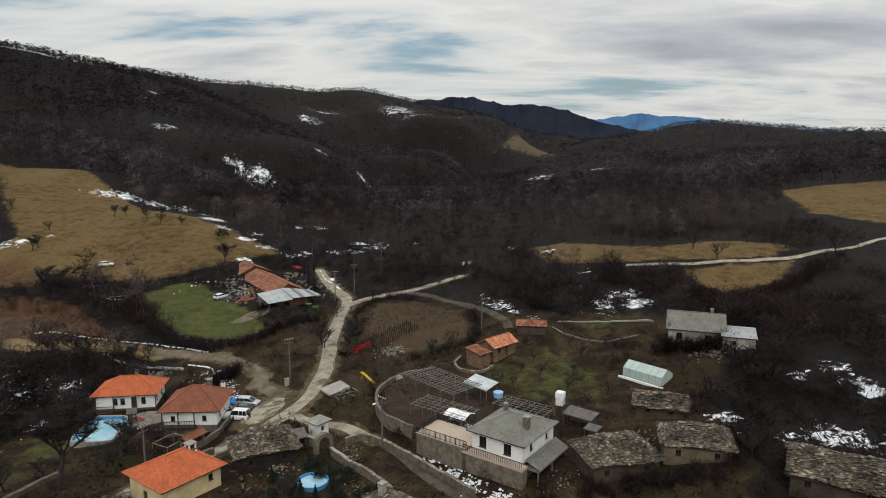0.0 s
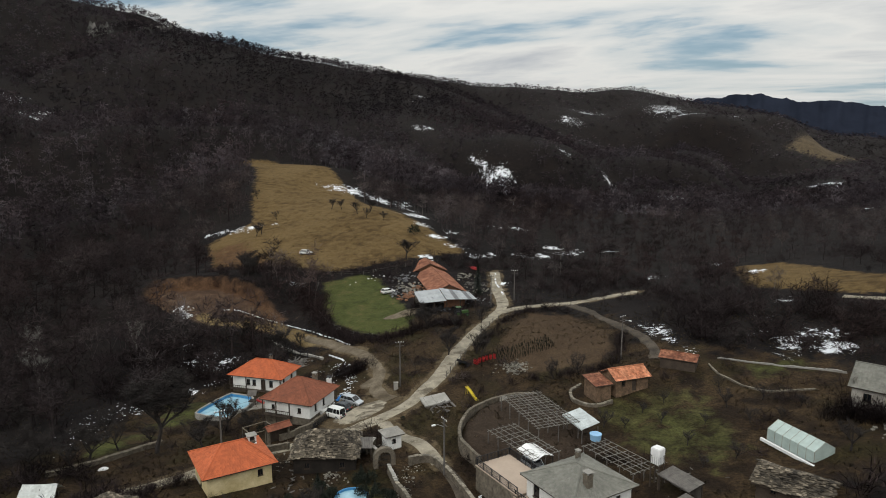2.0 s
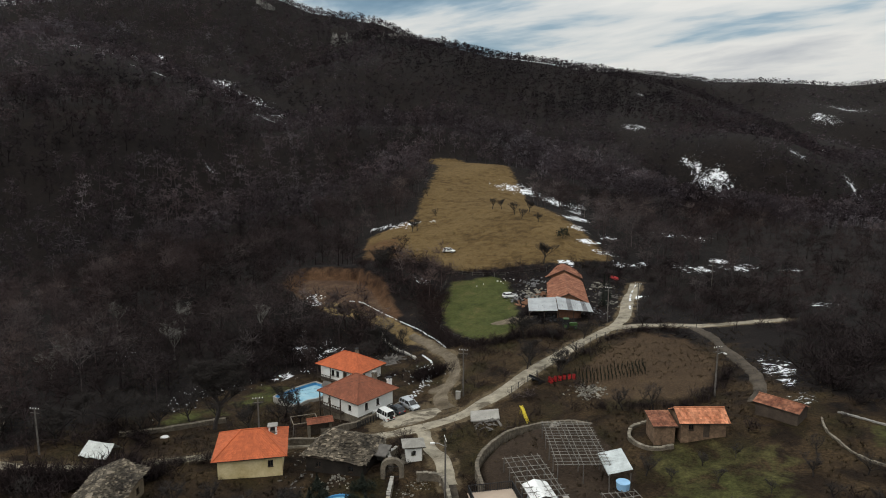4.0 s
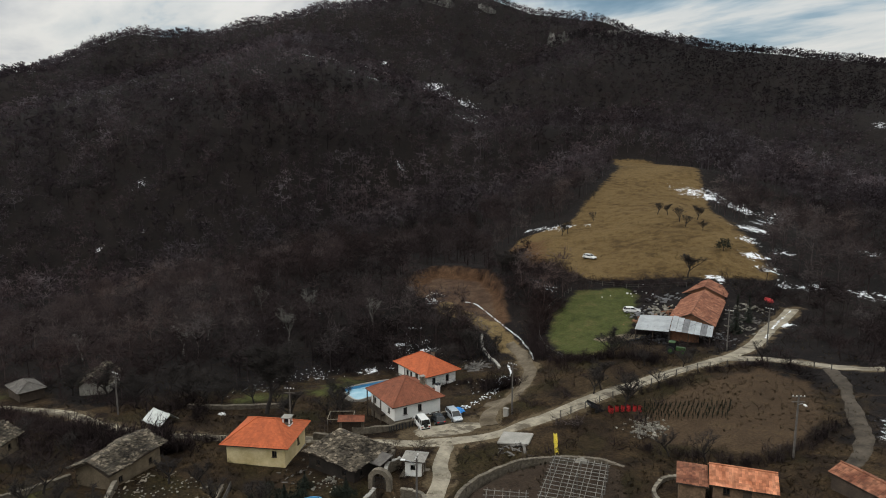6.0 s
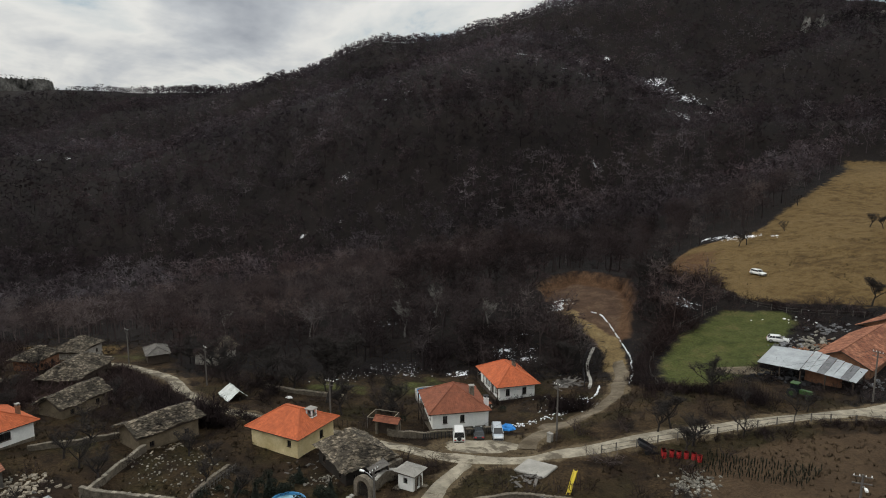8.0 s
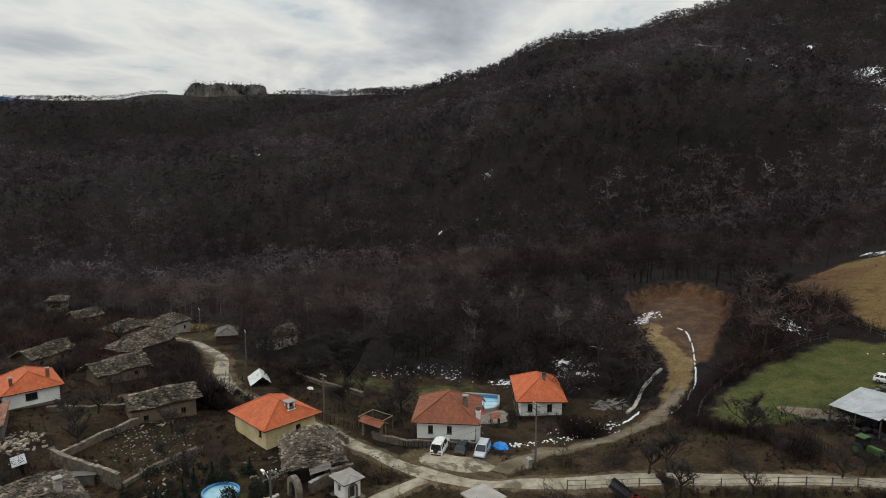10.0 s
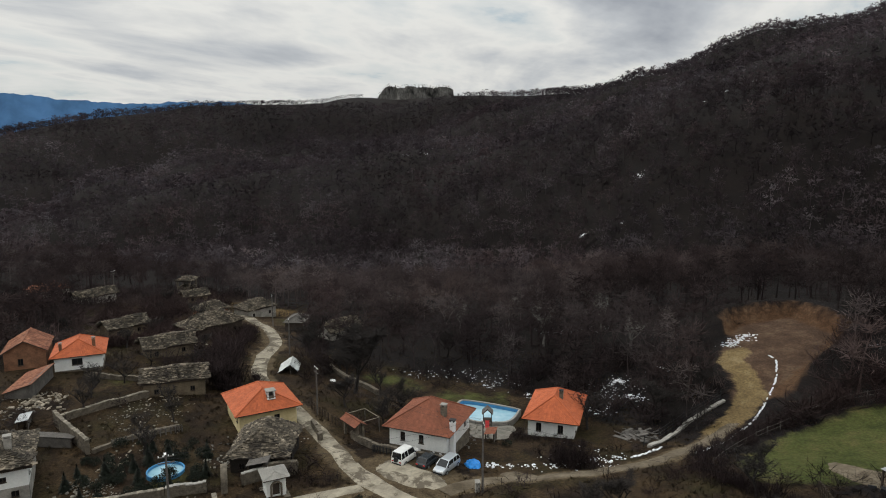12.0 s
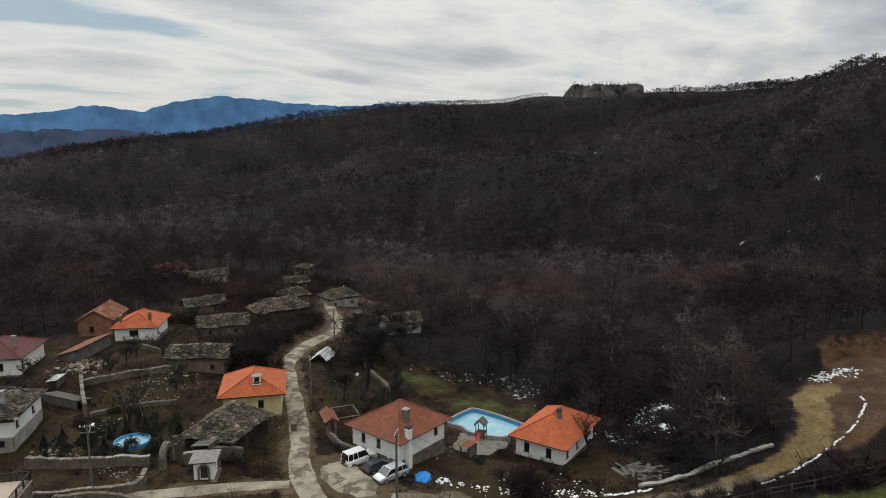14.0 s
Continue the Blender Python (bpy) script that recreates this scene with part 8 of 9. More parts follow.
# ---- greenhouse, tank, sheds and odds and ends ----
gh = thing("greenhouse", "milky film greenhouse with a gabled frame on the lawn", "greenhouse", pose(36.6, 109.2, hz(36.6, 109.2) - 0.1, 0, 0, -48))
L, W = 7.4, 3.4
for nm, pl in (("roof_film", ((-L / 2, -W / 2, 1.6), (L / 2, -W / 2, 1.6), (L / 2, 0, 2.6), (-L / 2, 0, 2.6))), ("roof_film", ((L / 2, W / 2, 1.6), (-L / 2, W / 2, 1.6), (-L / 2, 0, 2.6), (L / 2, 0, 2.6))), ("side_film", ((-L / 2, -W / 2, 0), (L / 2, -W / 2, 0), (L / 2, -W / 2, 1.6), (-L / 2, -W / 2, 1.6))), ("side_film", ((L / 2, W / 2, 0), (-L / 2, W / 2, 0), (-L / 2, W / 2, 1.6), (L / 2, W / 2, 1.6)))):
    bm = bmesh.new()
    a, b, c, d = (Vector(p) for p in pl)
    nrm = (b - a).cross(d - a).normalized() * 0.02
    loft(bm, [[a, b, c, d], [a + nrm, b + nrm, c + nrm, d + nrm]])
    part(nm, bm, M_FILM, gh)
for s in (-1, 1):
    bm = bmesh.new()
    loft(bm, [[(s * L / 2 + e, -W / 2, 0), (s * L / 2 + e, W / 2, 0), (s * L / 2 + e, W / 2, 1.6), (s * L / 2 + e, 0, 2.6), (s * L / 2 + e, -W / 2, 1.6)] for e in (0, 0.02)])
    part("end_film", bm, M_FILM, gh)
for k in range(7):
    x = -L / 2 + L * k / 6
    bm = bmesh.new()
    tube(bm, [(x, -W / 2 - 0.02, 0), (x, -W / 2 - 0.02, 1.62), (x, 0, 2.64), (x, W / 2 + 0.02, 1.62), (x, W / 2 + 0.02, 0)], 0.035, 4)
    part("hoop", bm, M_PALEWOOD, gh)
bm = bmesh.new()
box(bm, -L / 2 - 0.5, L / 2 + 0.5, -W / 2 - 0.7, -W / 2 - 0.35, -0.2, 0.16)
part("kerb", bm, M_WHITEPAINT, gh, "white kerb along the greenhouse")

tank = thing("water_tank", "two stacked white caged water tanks on a stand", "tank", pose(19.7, 98.8, hz(19.7, 98.8), 0, 0, -30))
posts(tank, [(-0.6, -0.5), (0.6, -0.5), (-0.6, 0.5), (0.6, 0.5)], -0.3, 3.1, 0.14, M_WOOD, "leg")
for z, w in ((3.1, 0.58), (4.2, 0.66)):
    bm = bmesh.new()
    box(bm, -w, w, -w, w, z, z + 1.05)
    bmesh.ops.bevel(bm, geom=bm.edges[:], offset=0.1, segments=2, affect="EDGES")
    part("container", bm, M_WHITEPAINT, tank)
bm = bmesh.new()
for k in range(5):
    for s in (-0.62, 0.62):
        box(bm, -0.6 + k * 0.3 - 0.015, -0.6 + k * 0.3 + 0.015, s - 0.015, s + 0.015, 3.1, 4.2)
        box(bm, s - 0.015, s + 0.015, -0.6 + k * 0.3 - 0.015, -0.6 + k * 0.3 + 0.015, 3.1, 4.2)
part("cage", bm, M_TIN, tank)


def open_shed(label, x, y, yaw, lx, ly, h0, h1, material, name="open_shed"):
    ob = thing(name, label, "shed", pose(x, y, hz(x, y), 0, 0, yaw))
    bm = bmesh.new()
    roof_slope(bm, (-lx / 2, -ly / 2, h0), (lx / 2, -ly / 2, h0), (lx / 2, ly / 2, h1), (-lx / 2, ly / 2, h1), tile=0.25, course=1.5, lift=0.03)
    box(bm, -lx / 2, lx / 2, -ly / 2, -ly / 2 + 0.06, h0 - 0.12, h0)
    part("roof_sheet", bm, material, ob)
    posts(ob, [(-lx / 2 + 0.2, -ly / 2 + 0.2), (lx / 2 - 0.2, -ly / 2 + 0.2), (-lx / 2 + 0.2, ly / 2 - 0.2), (lx / 2 - 0.2, ly / 2 - 0.2)], -0.3, min(h0, h1), 0.14, M_WOOD)
    bm = bmesh.new()
    wall_side(bm, Matrix.Translation((-lx / 2 + 0.2, ly / 2 - 0.3, 0)), lx - 0.4, -0.3, h1 - 0.15, [], 0.1)
    part("back_wall", bm, M_GREYWOOD, ob)
    return ob


open_shed("open shed with grey asbestos sheet roof", 22.6, 97.2, -40, 5.0, 2.6, 1.9, 2.4, M_GREYWOOD)
open_shed("small open hutch with pale sheet roof", 23.6, 93.4, -40, 2.2, 1.8, 1.6, 1.9, M_GREYWOOD)
open_shed("leaning dark shed with slatted grey roof by the yard wall", -15.9, 66.0, -72, 7.4, 2.6, 0.9, 1.5, M_GREYWOOD)
open_shed("low store in the yard under a pale sheet", -17.2, 58.6, 45, 3.2, 1.6, 1.2, 1.4, M_TIN)
open_shed("dark corrugated lean-to behind the white house", -9.5, 66.4, 52, 5.0, 3.0, 2.6, 3.2, M_DARKTIN)
open_shed("lean-to of grey boards against the slab barn", -21.4, 96.0, 25, 4.0, 2.6, 1.9, 2.4, M_GREYWOOD)
open_shed("small red tin lean-to beside the white house", -47.0, 116.2, 10, 2.4, 1.6, 1.4, 1.7, M_BROWNRED)

tent = thing("tarpaulin_tent", "pale tarpaulin stretched over a frame in bushes", "tent", pose(-57.4, 72.9, hz(-57.4, 72.9), 0, 0, 30))
bm = bmesh.new()
M_TARP = surface("pale_tarpaulin", (0.50, 0.52, 0.50), 0.6, vary=0.2, scale=0.8, fine=3, bump=0.3)
sheet(bm, (-2.4, -1.8, 0.5), (2.4, -1.8, 0.4), (2.2, 0.4, 1.8), (-2.2, 0.4, 2.0), 12, 8, 0.15, 0.22, 0.02, 4)
part("sheet", bm, M_TARP, tent)
bm = bmesh.new()
sheet(bm, (2.4, 1.8, 0.5), (-2.4, 1.8, 0.5), (-2.2, 0.4, 2.0), (2.2, 0.4, 1.8), 12, 8, 0.15, 0.22, 0.02, 6)
part("sheet", bm, M_TARP, tent)
posts(tent, [(-2.2, 0.4), (2.2, 0.4), (-2.3, -1.7), (2.3, -1.7)], -0.3, 0.6, 0.08, M_GREYWOOD)


def lump(name, label, x, y, rx, ry, high, material, category, seed=1, z=None):
    """A low crumpled heap with folds."""
    r = random.Random(seed)
    bm = bmesh.new()
    bmesh.ops.create_icosphere(bm, subdivisions=3, radius=1.0)
    for v in bm.verts:
        n = noise.noise(v.co * 2.2 + Vector((seed * 3.1, 0, 0))) * 0.35 + noise.noise(v.co * 5.0 + Vector((0, seed, 0))) * 0.18
        v.co *= 1 + n
        v.co = Vector((v.co.x * rx, v.co.y * ry, max(-0.1, v.co.z) * high))
    mesh = bpy.data.meshes.new(name)
    bm.to_mesh(mesh)
    bm.free()
    mesh.materials.append(material)
    ob = new(name, mesh)
    ob.matrix_world = pose(x, y, (hz(x, y) if z is None else z), 0, 0, r.uniform(0, 180))
    return tagged(ob, label, category)


lump("tarpaulin", "crumpled bright blue tarpaulin over a low heap", -36.6, 117.6, 1.3, 1.0, 0.7, M_BLUETARP, "tarpaulin", 3)
lump("tarpaulin", "crumpled white sheet lying on dead grass by the wall", -57.0, 82.6, 0.7, 0.5, 0.3, M_WHITEPAINT, "sheet", 4)
lump("tarpaulin", "pale sheet over a heap among pergola posts", -6.4, 118.8, 1.2, 0.7, 0.6, M_RUBBLE, "sheet", 5)
lump("boat", "red and white upturned boat on the grass", -43.6, 208.8, 2.2, 0.9, 0.6, M_RED, "boat", 6)


def debris(name, label, x, y, spread, count, material, size, seed, category, flat=0.5, long=1.0):
    """Loose pieces lying in a heap, joined."""
    r = random.Random(seed)
    bm = bmesh.new()
    for k in range(count):
        px, py = r.gauss(0, spread), r.gauss(0, spread)
        d = math.hypot(px, py) / spread
        z = hz(x + px, y + py) - hz(x, y) + max(0, (1.2 - d)) * size * 0.8 * r.random()
        s = size * r.uniform(0.4, 1.3)
        m = Matrix.Translation((px, py, z + s * flat * 0.3)) @ Euler((r.uniform(-0.4, 0.4), r.uniform(-0.4, 0.4), r.uniform(0, 6.28))).to_matrix().to_4x4()
        box(bm, -s / 2 * long, s / 2 * long, -s / 2, s / 2 * r.uniform(0.4, 1), -s * flat / 2, s * flat / 2, m)
    mesh = bpy.data.meshes.new(name)
    bm.to_mesh(mesh)
    bm.free()
    mesh.materials.append(material)
    ob = new(name, mesh)
    ob.matrix_world = pose(x, y, hz(x, y))
    return tagged(ob, label, category, kind="stuff")


debris("rubble", "heap of pale field stones beside the brown field", -8.6, 133.0, 1.3, 160, M_RUBBLE, 0.35, 1, "stones")
debris("timber_pile", "stack of grey planks and beams beside the fence", -58.6, 135.2, 1.3, 60, M_GREYWOOD, 0.5, 2, "timber", 0.2, 4.0)
debris("timber_pile", "tumbled pale boards beside the concrete slab", -16.0, 115.2, 0.9, 26, M_GREYWOOD, 0.4, 3, "timber", 0.2, 4.0)
debris("scrap_heap", "jumbled farm scrap of pale metal and plastic", -52.5, 180.5, 1.9, 60, M_RUBBLE, 0.45, 4, "scrap")
debris("scrap_heap", "rusty scrap and drums beside the barn", -50.5, 175.5, 1.6, 60, M_BRICK, 0.6, 5, "scrap")
debris("scrap_heap", "dark machinery parts under the farm shelter", -38.5, 166.5, 2.0, 60, M_IRON, 0.7, 6, "scrap")
debris("scrap_heap", "scattered white sacks at the field's upper edge", -66.0, 189.0, 3.0, 14, M_WHITEPAINT, 0.4, 7, "scrap")
debris("rubble", "scattered pale stones in the overgrown yard", -25.5, 69.5, 2.4, 60, M_RUBBLE, 0.22, 8, "stones")
debris("rubble", "tumbled stones below the grey house", 50.5, 115.0, 2.2, 110, M_RUBBLE, 0.4, 9, "stones")
debris("rubble", "loose rocks below the slab barn", -22.0, 89.6, 1.0, 60, M_RUBBLE, 0.24, 10, "stones")
debris("woodpile", "scattered split logs beside the lean-to", -23.0, 53.0, 2.0, 80, M_PALEWOOD, 0.4, 11, "logs", 0.6, 1.6)
debris("rubble", "fallen stones round the old houses", -57.5, 47.5, 1.6, 70, M_RUBBLE, 0.4, 12, "stones")
debris("rubble", "pale stone scatter in the small garden", -9.5, 80.0, 1.6, 60, M_RUBBLE, 0.3, 13, "stones")
debris("snow_bank", "ragged bank of old snow along the hedge", -37.8, 119.6, 0.6, 24, M_SNOW, 0.26, 14, "snow", 0.3)
for k, (x, y) in enumerate([(-38.2, 122.0), (-39.2, 124.6), (-40.8, 127.4), (-42.8, 129.6), (-45.2, 132.2), (-47.2, 134.0), (-74.6, 127.4), (-74.4, 132.8), (-79.6, 133.6), (-70.2, 121), (-72, 117), (-68, 126)]):
    debris("snow_bank", "ragged strip of old snow on dead grass", x, y, 0.7, 16, M_SNOW, 0.22, 20 + k, "snow", 0.25)
for k, (x, y) in enumerate([(0.5, 92.0), (2.5, 88.0), (5.0, 85.0), (8.4, 81.2), (-100, 146.5), (-104, 149)]):
    debris("snow_bank", "old snow lying along the foot of a wall", x, y, 1.0, 60, M_SNOW, 0.36, 40 + k, "snow", 0.25)



def edging(label, line, width, material, seed):
    """A broken row of pale stones and lying snow along the edge of a track."""
    r = random.Random(seed)
    pts = smooth_line(line, 0.42)
    base = Vector((pts[0].x, pts[0].y, 0))
    bm = bmesh.new()
    for k, (p, q) in enumerate(zip(pts, pts[1:])):
        if noise.noise((k * 0.11, seed, 0)) + 0.6 * r.random() > 0.42:
            continue
        turn = math.degrees(math.atan2(q.y - p.y, q.x - p.x)) + r.uniform(-14, 14)
        w = width * r.uniform(0.6, 1.25)
        box(bm, -0.26, 0.26, -w / 2, w / 2, -0.15, r.uniform(0.08, 0.2), Matrix.Translation(p - base + Vector((0, r.uniform(-0.1, 0.1), hz(p.x, p.y)))) @ pose(0, 0, 0, r.uniform(-8, 8), r.uniform(-8, 8), turn))
    mesh = bpy.data.meshes.new("stone_edging")
    bm.to_mesh(mesh)
    bm.free()
    mesh.materials.append(material)
    ob = new("stone_edging", mesh)
    ob.matrix_world = pose(base.x, base.y, 0)
    return tagged(ob, label, "edging", kind="stuff")


edging("white broken edge of snow and stones along the earth track", [(-93.5, 153.2), (-90.8, 154.2), (-84.2, 154.2), (-77.8, 153.2), (-73.4, 152.4), (-64.6, 150.4), (-60.2, 148.6), (-55.8, 146.9), (-50.0, 143.6)], 0.24, M_SNOW, 3)
edging("thin line of old snow on the inner side of the track", [(-44.5, 133.6), (-48.2, 136.6), (-53.0, 139.2)], 0.26, M_SNOW, 5)
edging("line of old snow beside the upper road", [(-35.2, 205), (-32.6, 197), (-29.6, 190.5), (-26.4, 184)], 0.45, M_SNOW, 8)

slab = thing("concrete_slab", "tilted pale concrete slab roof of a cellar", "slab", pose(-17.9, 116.6, hz(-17.9, 116.6), 4, -6, 40))
bm = bmesh.new()
box(bm, -2.4, 2.2, -1.7, 1.7, 0.1, 0.4)
bmesh.ops.bevel(bm, geom=bm.edges[:], offset=0.08, segments=1, affect="EDGES")
part("slab", bm, M_CONCRETE, slab)
bm = bmesh.new()
box(bm, -2.1, 1.9, -1.5, 1.5, -0.8, 0.1)
part("cellar_wall", bm, M_STONE, slab)

# pale stepping stones from the arched gate through the fir garden
for k, (x, y) in enumerate([(-12.6, 95.4), (-12.0, 92.6), (-11.6, 90.0), (-11.3, 87.4), (-11.1, 84.8), (-10.9, 82.2)]):
    debris("stepping_stones", "pale stones trodden into the garden path", x, y, 0.75, 34, M_RUBBLE, 0.17, 60 + k, "stones", 0.3)
for k, (x, y) in enumerate([(-45.1, 130.5), (-43.0, 128.6), (-47.4, 132.0), (-69.0, 126.4), (-73.6, 130.5), (-79, 126), (-83, 128.4), (-78.4, 130.3), (-78, 126.7), (-76.3, 106.1), (-71.6, 91.5), (-75.5, 95), (-80.3, 99), (-79.1, 104.2), (-123, 103), (-120.1, 106.3), (-120.4, 110.4), (-120.5, 116.6)]):
    debris("snow_bank", "scattered crusts of old snow", x, y, 2.2, 26, M_SNOW, 0.2, 70 + k, "snow", 0.25)
for k, (x, y, mat, what) in enumerate([(-16.0, 78.0, M_PALEWOOD, "pale boards"), (-21.0, 77.0, M_RUBBLE, "broken stones"), (-29.5, 67.0, M_RUBBLE, "tumbled wall stones"), (-34.0, 68.6, M_PALEWOOD, "split logs"), (-30.0, 73.0, M_RUBBLE, "pale rubble"), (-24.0, 73.0, M_RUBBLE, "white stones"), (-22.6, 48.6, M_PALEWOOD, "pale boards"), (-20.0, 54.0, M_GREYWOOD, "grey planks"), (-24.6, 51.0, M_RUBBLE, "pale rubble"), (-27.0, 88.0, M_GREYWOOD, "grey planks"), (-31.5, 92.0, M_RUBBLE, "broken slabs"), (17.6, 84.0, M_RUBBLE, "broken slabs"), (30.0, 91.0, M_GREYWOOD, "grey planks"), (22.0, 101.0, M_GREYWOOD, "old planks"), (-62.0, 52.0, M_RUBBLE, "fallen slabs"), (-76.0, 47.0, M_RUBBLE, "fallen slabs"), (-88.0, 38.0, M_RUBBLE, "pale rubble"), (-46.0, 112.0, M_GREYWOOD, "old planks")]):
    debris("yard_litter", what + " lying about a neglected yard", x, y, 1.6, 26, mat, 0.22, 90 + k, "litter", 0.3, 1.0 if mat is M_RUBBLE else 3.0)

for k, (x, y, mat) in enumerate([(-54.5, 184.0, M_RUBBLE), (-56.0, 179.0, M_DARKTIN), (-49.5, 183.0, M_BRICK), (-34.0, 186.0, M_RUBBLE), (-37.5, 193.0, M_GREYWOOD), (-33.0, 178.0, M_DARKTIN), (-42.0, 200.0, M_RUBBLE), (-58.5, 190.5, M_DARKTIN)]):
    debris("scrap_heap", "mixed farm junk and old parts lying round the barn", x, y, 1.9, 38, mat, 0.5, 120 + k, "scrap", 0.5, 1.6)

# red drums beside the road
for k, (x, y) in enumerate([(-16.6, 133.2), (-15.9, 134.0), (-15.4, 134.7), (-15.0, 135.5), (-14.4, 136.2), (-16.0, 133.0), (-13.7, 136.6)]):
    d = thing("oil_drum", "red steel drum standing on the grass" if k < 6 else "faded pinkish steel drum", "drum", pose(x, y, hz(x, y)), "drums beside the field")
    bm = bmesh.new()
    for z, r in ((0.44, 0.29),):
        bmesh.ops.create_cone(bm, cap_ends=True, segments=14, radius1=r, radius2=r, depth=0.88, matrix=Matrix.Translation((0, 0, z)))
    part("barrel", bm, M_RED, d)
    bm = bmesh.new()
    for z in (0.02, 0.3, 0.58, 0.86):
        bmesh.ops.create_cone(bm, cap_ends=True, segments=14, radius1=0.31, radius2=0.31, depth=0.04, matrix=Matrix.Translation((0, 0, z)))
    part("hoops", bm, M_RED, d)

# nursery rows of dark young conifers
rows_x, rows_y = [], []
for i in range(7):
    for j in range(20):
        rows_x.append(-14.5 + j * 0.44 + i * 0.45 + rng.uniform(-0.1, 0.1))
        rows_y.append(138.5 + j * 0.48 - i * 0.75 + rng.uniform(-0.1, 0.1))


def nursery():
    r = random.Random(5)
    bm = bmesh.new()
    for x, y in zip(rows_x, rows_y):
        z, h = hz(x, y), r.uniform(0.8, 1.7)
        for k in range(9):
            t, out = r.uniform(0, 6.28), r.uniform(0.1, 0.25)
            a = Vector((x, y, z + h * r.uniform(-0.05, 0.5)))
            b = a + Vector((math.cos(t) * out, math.sin(t) * out, h * r.uniform(0.2, 0.5)))
            s = Vector((-math.sin(t), math.cos(t), 0)) * 0.06
            bm.faces.new([bm.verts.new(v) for v in (a - s, a + s, b)])
    mesh = bpy.data.meshes.new("nursery_rows")
    bm.to_mesh(mesh)
    bm.free()
    mesh.materials.append(M_EVERGREEN)
    tagged(new("nursery_rows", mesh), "close rows of dark young saplings on the field", "saplings", kind="stuff")


nursery()

# tractor in front of the shelter
tr = thing("tractor", "green tractor with black tyres in front of the shelter", "tractor", pose(-30.6, 162.6, hz(-30.6, 162.6), 0, 0, 35))
M_GREEN = surface("faded_green_paint", (0.040, 0.085, 0.022), 0.5, vary=0.2, bump=0.1)
bm = bmesh.new()
box(bm, 0.2, 2.0, -0.4, 0.4, 0.7, 1.4)
bmesh.ops.bevel(bm, geom=bm.edges[:], offset=0.1, segments=2, affect="EDGES")
part("bonnet", bm, M_GREEN, tr)
bm = bmesh.new()
loft(bm, [[(-1.1, -0.7, 0.9), (0.2, -0.7, 0.9), (0.2, 0.7, 0.9), (-1.1, 0.7, 0.9)], [(-1.0, -0.6, 2.2), (0.0, -0.6, 2.2), (0.0, 0.6, 2.2), (-1.0, 0.6, 2.2)]])
part("cab", bm, M_GLASS, tr)
bm = bmesh.new()
box(bm, -1.1, 0.1, -0.7, 0.7, 2.2, 2.32)
part("cab_roof", bm, M_GREEN, tr)
for x, s, r in ((-0.7, 0.75, 0.75), (1.6, 0.6, 0.45)):
    for side in (-1, 1):
        bm = bmesh.new()
        m = Matrix.Translation((x, side * s, r)) @ pose(0, 0, 0, 90)
        bmesh.ops.create_cone(bm, cap_ends=True, segments=16, radius1=r, radius2=r, depth=0.36, matrix=m)
        w_ = part("tyre", bm, M_RUBBER, tr)
        bm = bmesh.new()
        bmesh.ops.create_cone(bm, cap_ends=True, segments=12, radius1=r * 0.5, radius2=r * 0.5, depth=0.4, matrix=m)
        part("rim", bm, M_GREEN, w_)
trailer = thing("trailer", "dark flat farm trailer leaning at the roadside", "trailer", pose(-18.4, 131.6, hz(-18.4, 131.6), 0, 28, 70))
bm = bmesh.new()
box(bm, -1.4, 1.4, -0.9, 0.9, 0.5, 0.6)
for s in (-0.9, 0.84):
    box(bm, -1.4, 1.4, s, s + 0.06, 0.6, 0.95)
part("bed", bm, M_IRON, trailer)
for s in (-0.95, 0.95):
    bm = bmesh.new()
    bmesh.ops.create_cone(bm, cap_ends=True, segments=12, radius1=0.34, radius2=0.34, depth=0.2, matrix=Matrix.Translation((0, s, 0.3)) @ pose(0, 0, 0, 90))
    part("wheel", bm, M_RUBBER, trailer)


# ---- rock faces on the ridge ----
M_ROCK = surface("grey_limestone", (0.012, 0.012, 0.012), 0.95, vary=0.8, scale=0.06, fine=0.35, bump=0.9, second=(0.13, 0.124, 0.115))


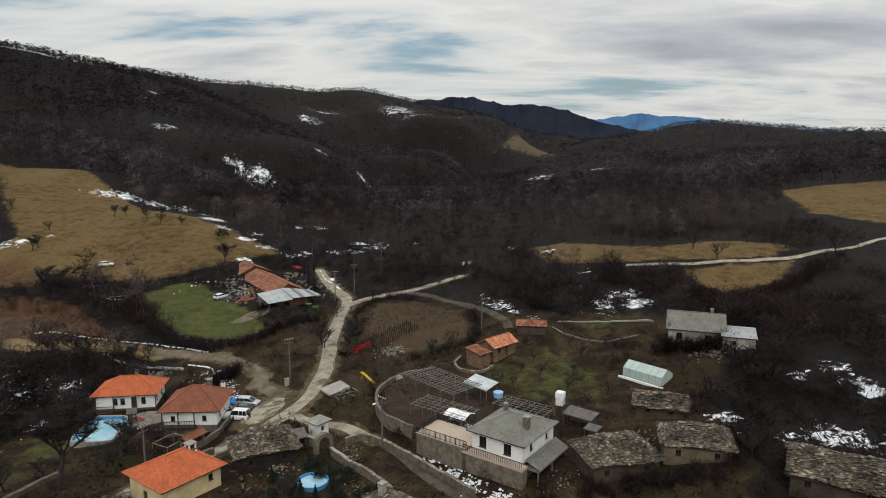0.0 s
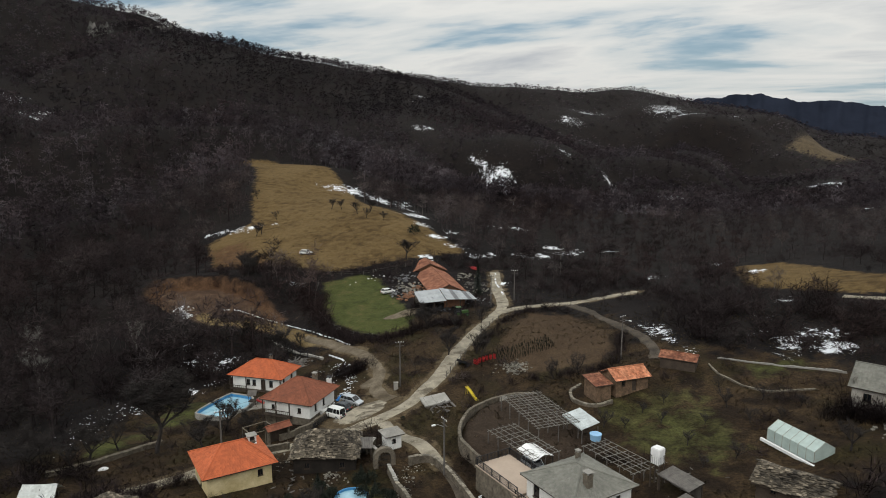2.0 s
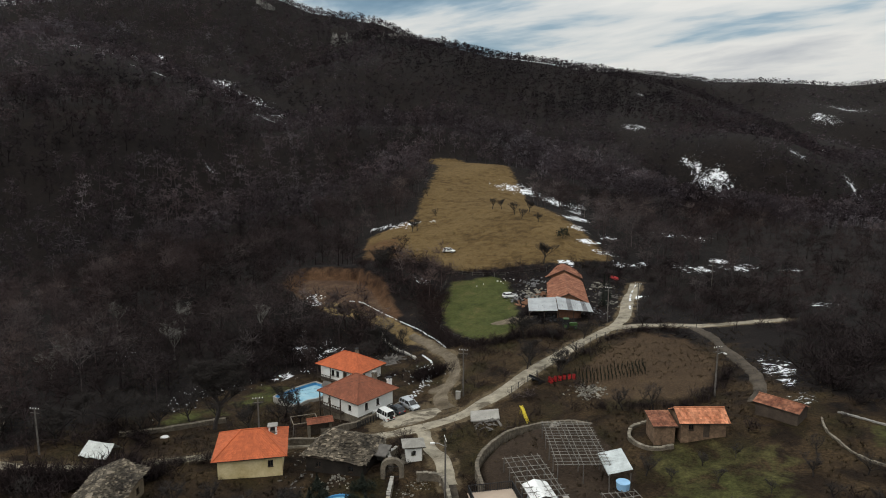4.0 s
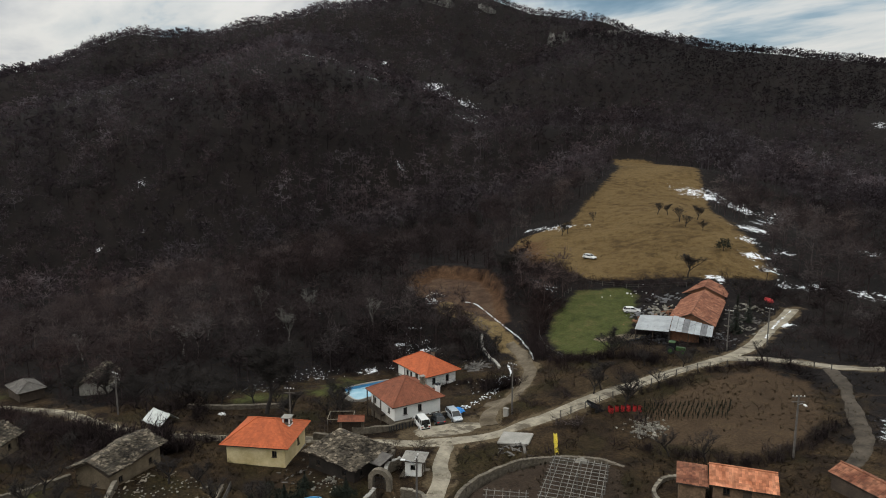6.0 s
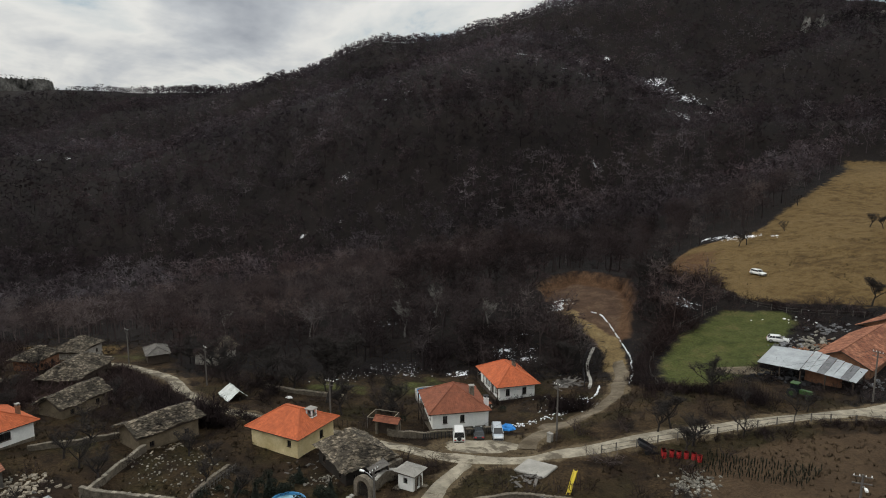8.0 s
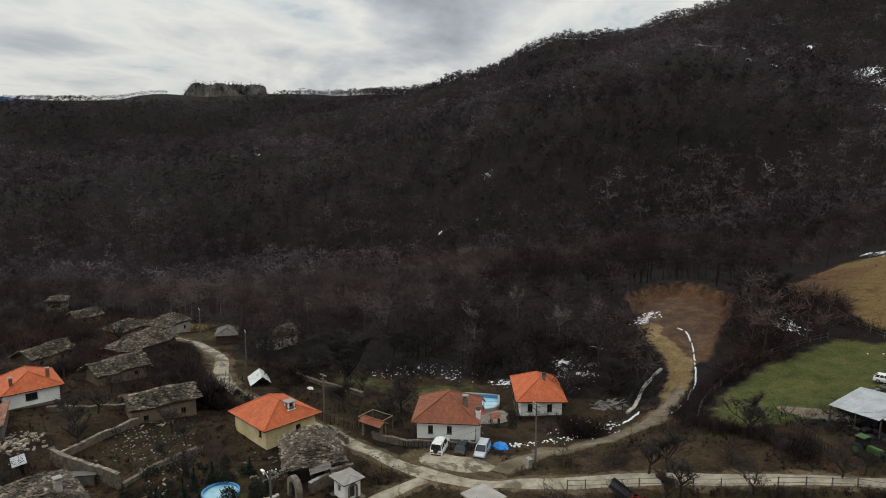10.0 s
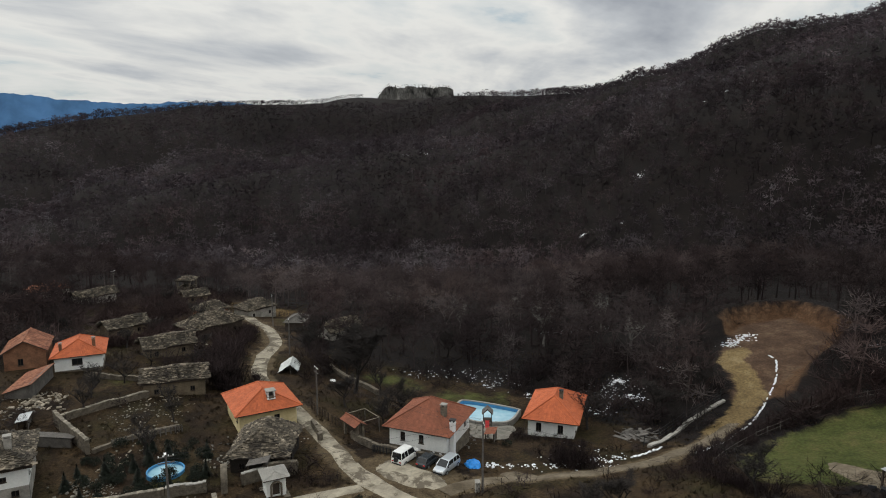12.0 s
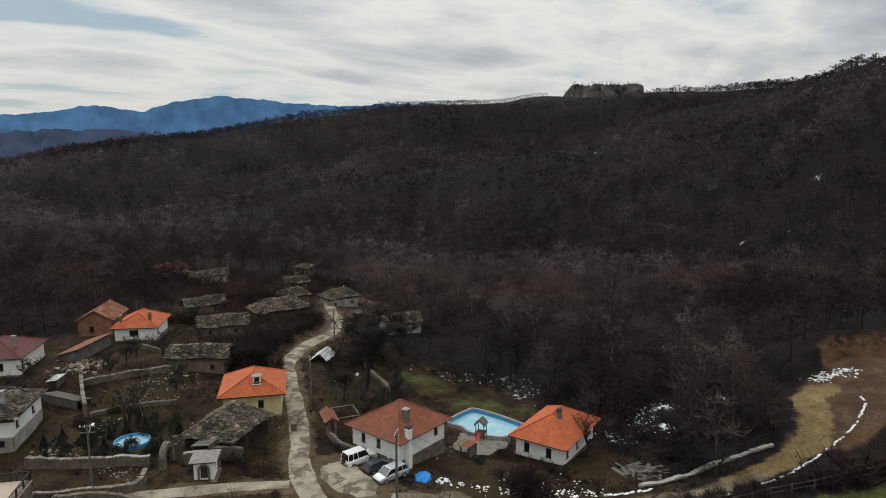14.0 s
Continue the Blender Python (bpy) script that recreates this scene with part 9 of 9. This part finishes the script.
def rock_face(label, bearing, dist, low, tall, wide, seed, mesa=False):
    """An upright, ribbed rock wall let into the slope, its top running back into the hill."""
    b = radians(bearing)
    cx, cy = CENTRE[0] + dist * math.cos(b), CENTRE[1] + dist * math.sin(b)
    n, rows = 110, 14
    verts, faces, brow = [], [], []
    for i in range(n + 1):
        u = i / n * 2 - 1
        off = u * wide / 2
        jag = 0.5 + 0.5 * noise.noise((off * 0.11, seed * 3.7, 7)) + 0.35 * noise.noise((off * 0.3, seed * 1.9, 2))
        shape = (1 - abs(u) ** 14) * (1 - 0.5 * float(ramp(u, 0.62, 1.0)) - 0.45 * float(ramp(-u, 0.80, 0.86))) if mesa else (1 - abs(u) ** 4) * max(0.12, jag)
        crest = tall * shape * (0.93 + 0.07 * noise.noise((off * 0.05, seed, 0)) + 0.05 * noise.noise((off * 0.3, seed, 3)))
        for k in range(rows + 3):
            v = min(1.0, k / rows)
            rib = 6.0 * abs(noise.noise((off * 0.10, v * 0.5, seed))) + 4.0 * abs(noise.noise((off * 0.27, v * 1.1, seed + 9))) + 1.5 * noise.noise((off * 0.7, v * 3, seed + 4))
            back = 6 * v + rib + 12 * u**4 + max(0, k - rows) * 18
            z = low + crest * v - max(0, k - rows) * 2 + (1.2 * noise.noise((off * 0.2, k * 0.5, 1)) if 0 < k else -6)
            verts.append((-math.sin(b) * off + math.cos(b) * back, math.cos(b) * off + math.sin(b) * back, z))
            if k >= rows and i % 2 == 0:
                brow.append(verts[-1])
    w = rows + 3
    for i in range(n):
        for k in range(w - 1):
            a = i * w + k
            faces.append((a, a + 1, a + w + 1, a + w))
    mesh = bpy.data.meshes.new("rock_face")
    mesh.from_pydata(verts, [], faces)
    mesh.materials.append(M_ROCK)
    ob = new("rock_face", mesh)
    ob.matrix_world = pose(cx, cy, 0)
    if mesa:
        # scrub on the flat top
        q = np.array(brow)
        r = np.random.default_rng(seed)
        scatter("scrub", q[:, 0] + cx, q[:, 1] + cy, r.uniform(2.5, 6.5, len(q)), r.uniform(0.0, 0.2, len(q)), [bare_tree_template(s + 80, 60, 0.03, 3, True) for s in range(5)], "dark leafless scrub on the flat top of the rock", 77, "scrub", 1.3, ground=q[:, 2] - 0.6)
    return tagged(ob, label, "cliff")


rock_face("grey limestone knob standing on the wooded ridge", 206.0, 1185, 84, 52, 166, 1, True)
for bearing, dist, tall, wide, seed in ((152.5, 850, 24, 60, 2), (141.2, 830, 26, 40, 3), (136.8, 850, 18, 50, 4), (134.0, 860, 12, 36, 5), (148.5, 880, 14, 50, 6)):
    rock_face("pale grey crag on the wooded mountainside", bearing, dist, hz(CENTRE[0] + dist * math.cos(radians(bearing)), CENTRE[1] + dist * math.sin(radians(bearing))), tall, wide, seed)


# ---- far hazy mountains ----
# aerial haze put into the colour of far slopes, with a slight glow
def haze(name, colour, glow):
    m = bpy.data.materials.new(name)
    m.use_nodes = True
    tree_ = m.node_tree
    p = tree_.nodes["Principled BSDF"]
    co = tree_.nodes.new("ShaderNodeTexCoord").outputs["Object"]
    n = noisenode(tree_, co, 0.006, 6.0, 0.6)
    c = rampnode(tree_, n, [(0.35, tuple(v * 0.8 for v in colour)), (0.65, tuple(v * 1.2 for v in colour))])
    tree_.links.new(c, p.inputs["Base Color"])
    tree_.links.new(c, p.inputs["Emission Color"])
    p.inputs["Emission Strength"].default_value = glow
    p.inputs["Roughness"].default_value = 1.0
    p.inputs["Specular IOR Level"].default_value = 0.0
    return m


def far_range(label, dist, b0, b1, crest, material, seed):
    """A long distant ridge: crest gives its height by bearing."""
    verts, faces = [], []
    n, rows = 260, 8
    knots, highs = zip(*crest)
    for i in range(n + 1):
        b = b0 + (b1 - b0) * i / n
        top = float(hermite(knots, highs, np.array([b]))[0])
        top += 7 * float(value_noise(np.array([b * 1.3]), np.array([seed]), seed)[0]) + 3 * float(value_noise(np.array([b * 4.1]), np.array([seed]), seed)[0])
        for k in range(rows + 1):
            u = k / rows
            rr = dist - 500 * (1 - u) + 40 * float(value_noise(np.array([b * 2.0]), np.array([u * 4]), seed)[0])
            z = -60 + (top + 60) * u**1.4
            verts.append((CENTRE[0] + rr * math.cos(radians(b)), CENTRE[1] + rr * math.sin(radians(b)), z))
    for i in range(n):
        for k in range(rows):
            a = i * (rows + 1) + k
            faces.append((a, a + rows + 1, a + rows + 2, a + 1))
    mesh = bpy.data.meshes.new("backdrop")
    mesh.from_pydata(verts, [], faces)
    mesh.polygons.foreach_set("use_smooth", [True] * len(mesh.polygons))
    mesh.materials.append(material)
    return tagged(new("backdrop", mesh), label, "mountains", kind="structure")


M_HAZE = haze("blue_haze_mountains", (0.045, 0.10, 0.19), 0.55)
M_HAZE3 = haze("dark_blue_haze_hills", (0.014, 0.017, 0.026), 0.45)
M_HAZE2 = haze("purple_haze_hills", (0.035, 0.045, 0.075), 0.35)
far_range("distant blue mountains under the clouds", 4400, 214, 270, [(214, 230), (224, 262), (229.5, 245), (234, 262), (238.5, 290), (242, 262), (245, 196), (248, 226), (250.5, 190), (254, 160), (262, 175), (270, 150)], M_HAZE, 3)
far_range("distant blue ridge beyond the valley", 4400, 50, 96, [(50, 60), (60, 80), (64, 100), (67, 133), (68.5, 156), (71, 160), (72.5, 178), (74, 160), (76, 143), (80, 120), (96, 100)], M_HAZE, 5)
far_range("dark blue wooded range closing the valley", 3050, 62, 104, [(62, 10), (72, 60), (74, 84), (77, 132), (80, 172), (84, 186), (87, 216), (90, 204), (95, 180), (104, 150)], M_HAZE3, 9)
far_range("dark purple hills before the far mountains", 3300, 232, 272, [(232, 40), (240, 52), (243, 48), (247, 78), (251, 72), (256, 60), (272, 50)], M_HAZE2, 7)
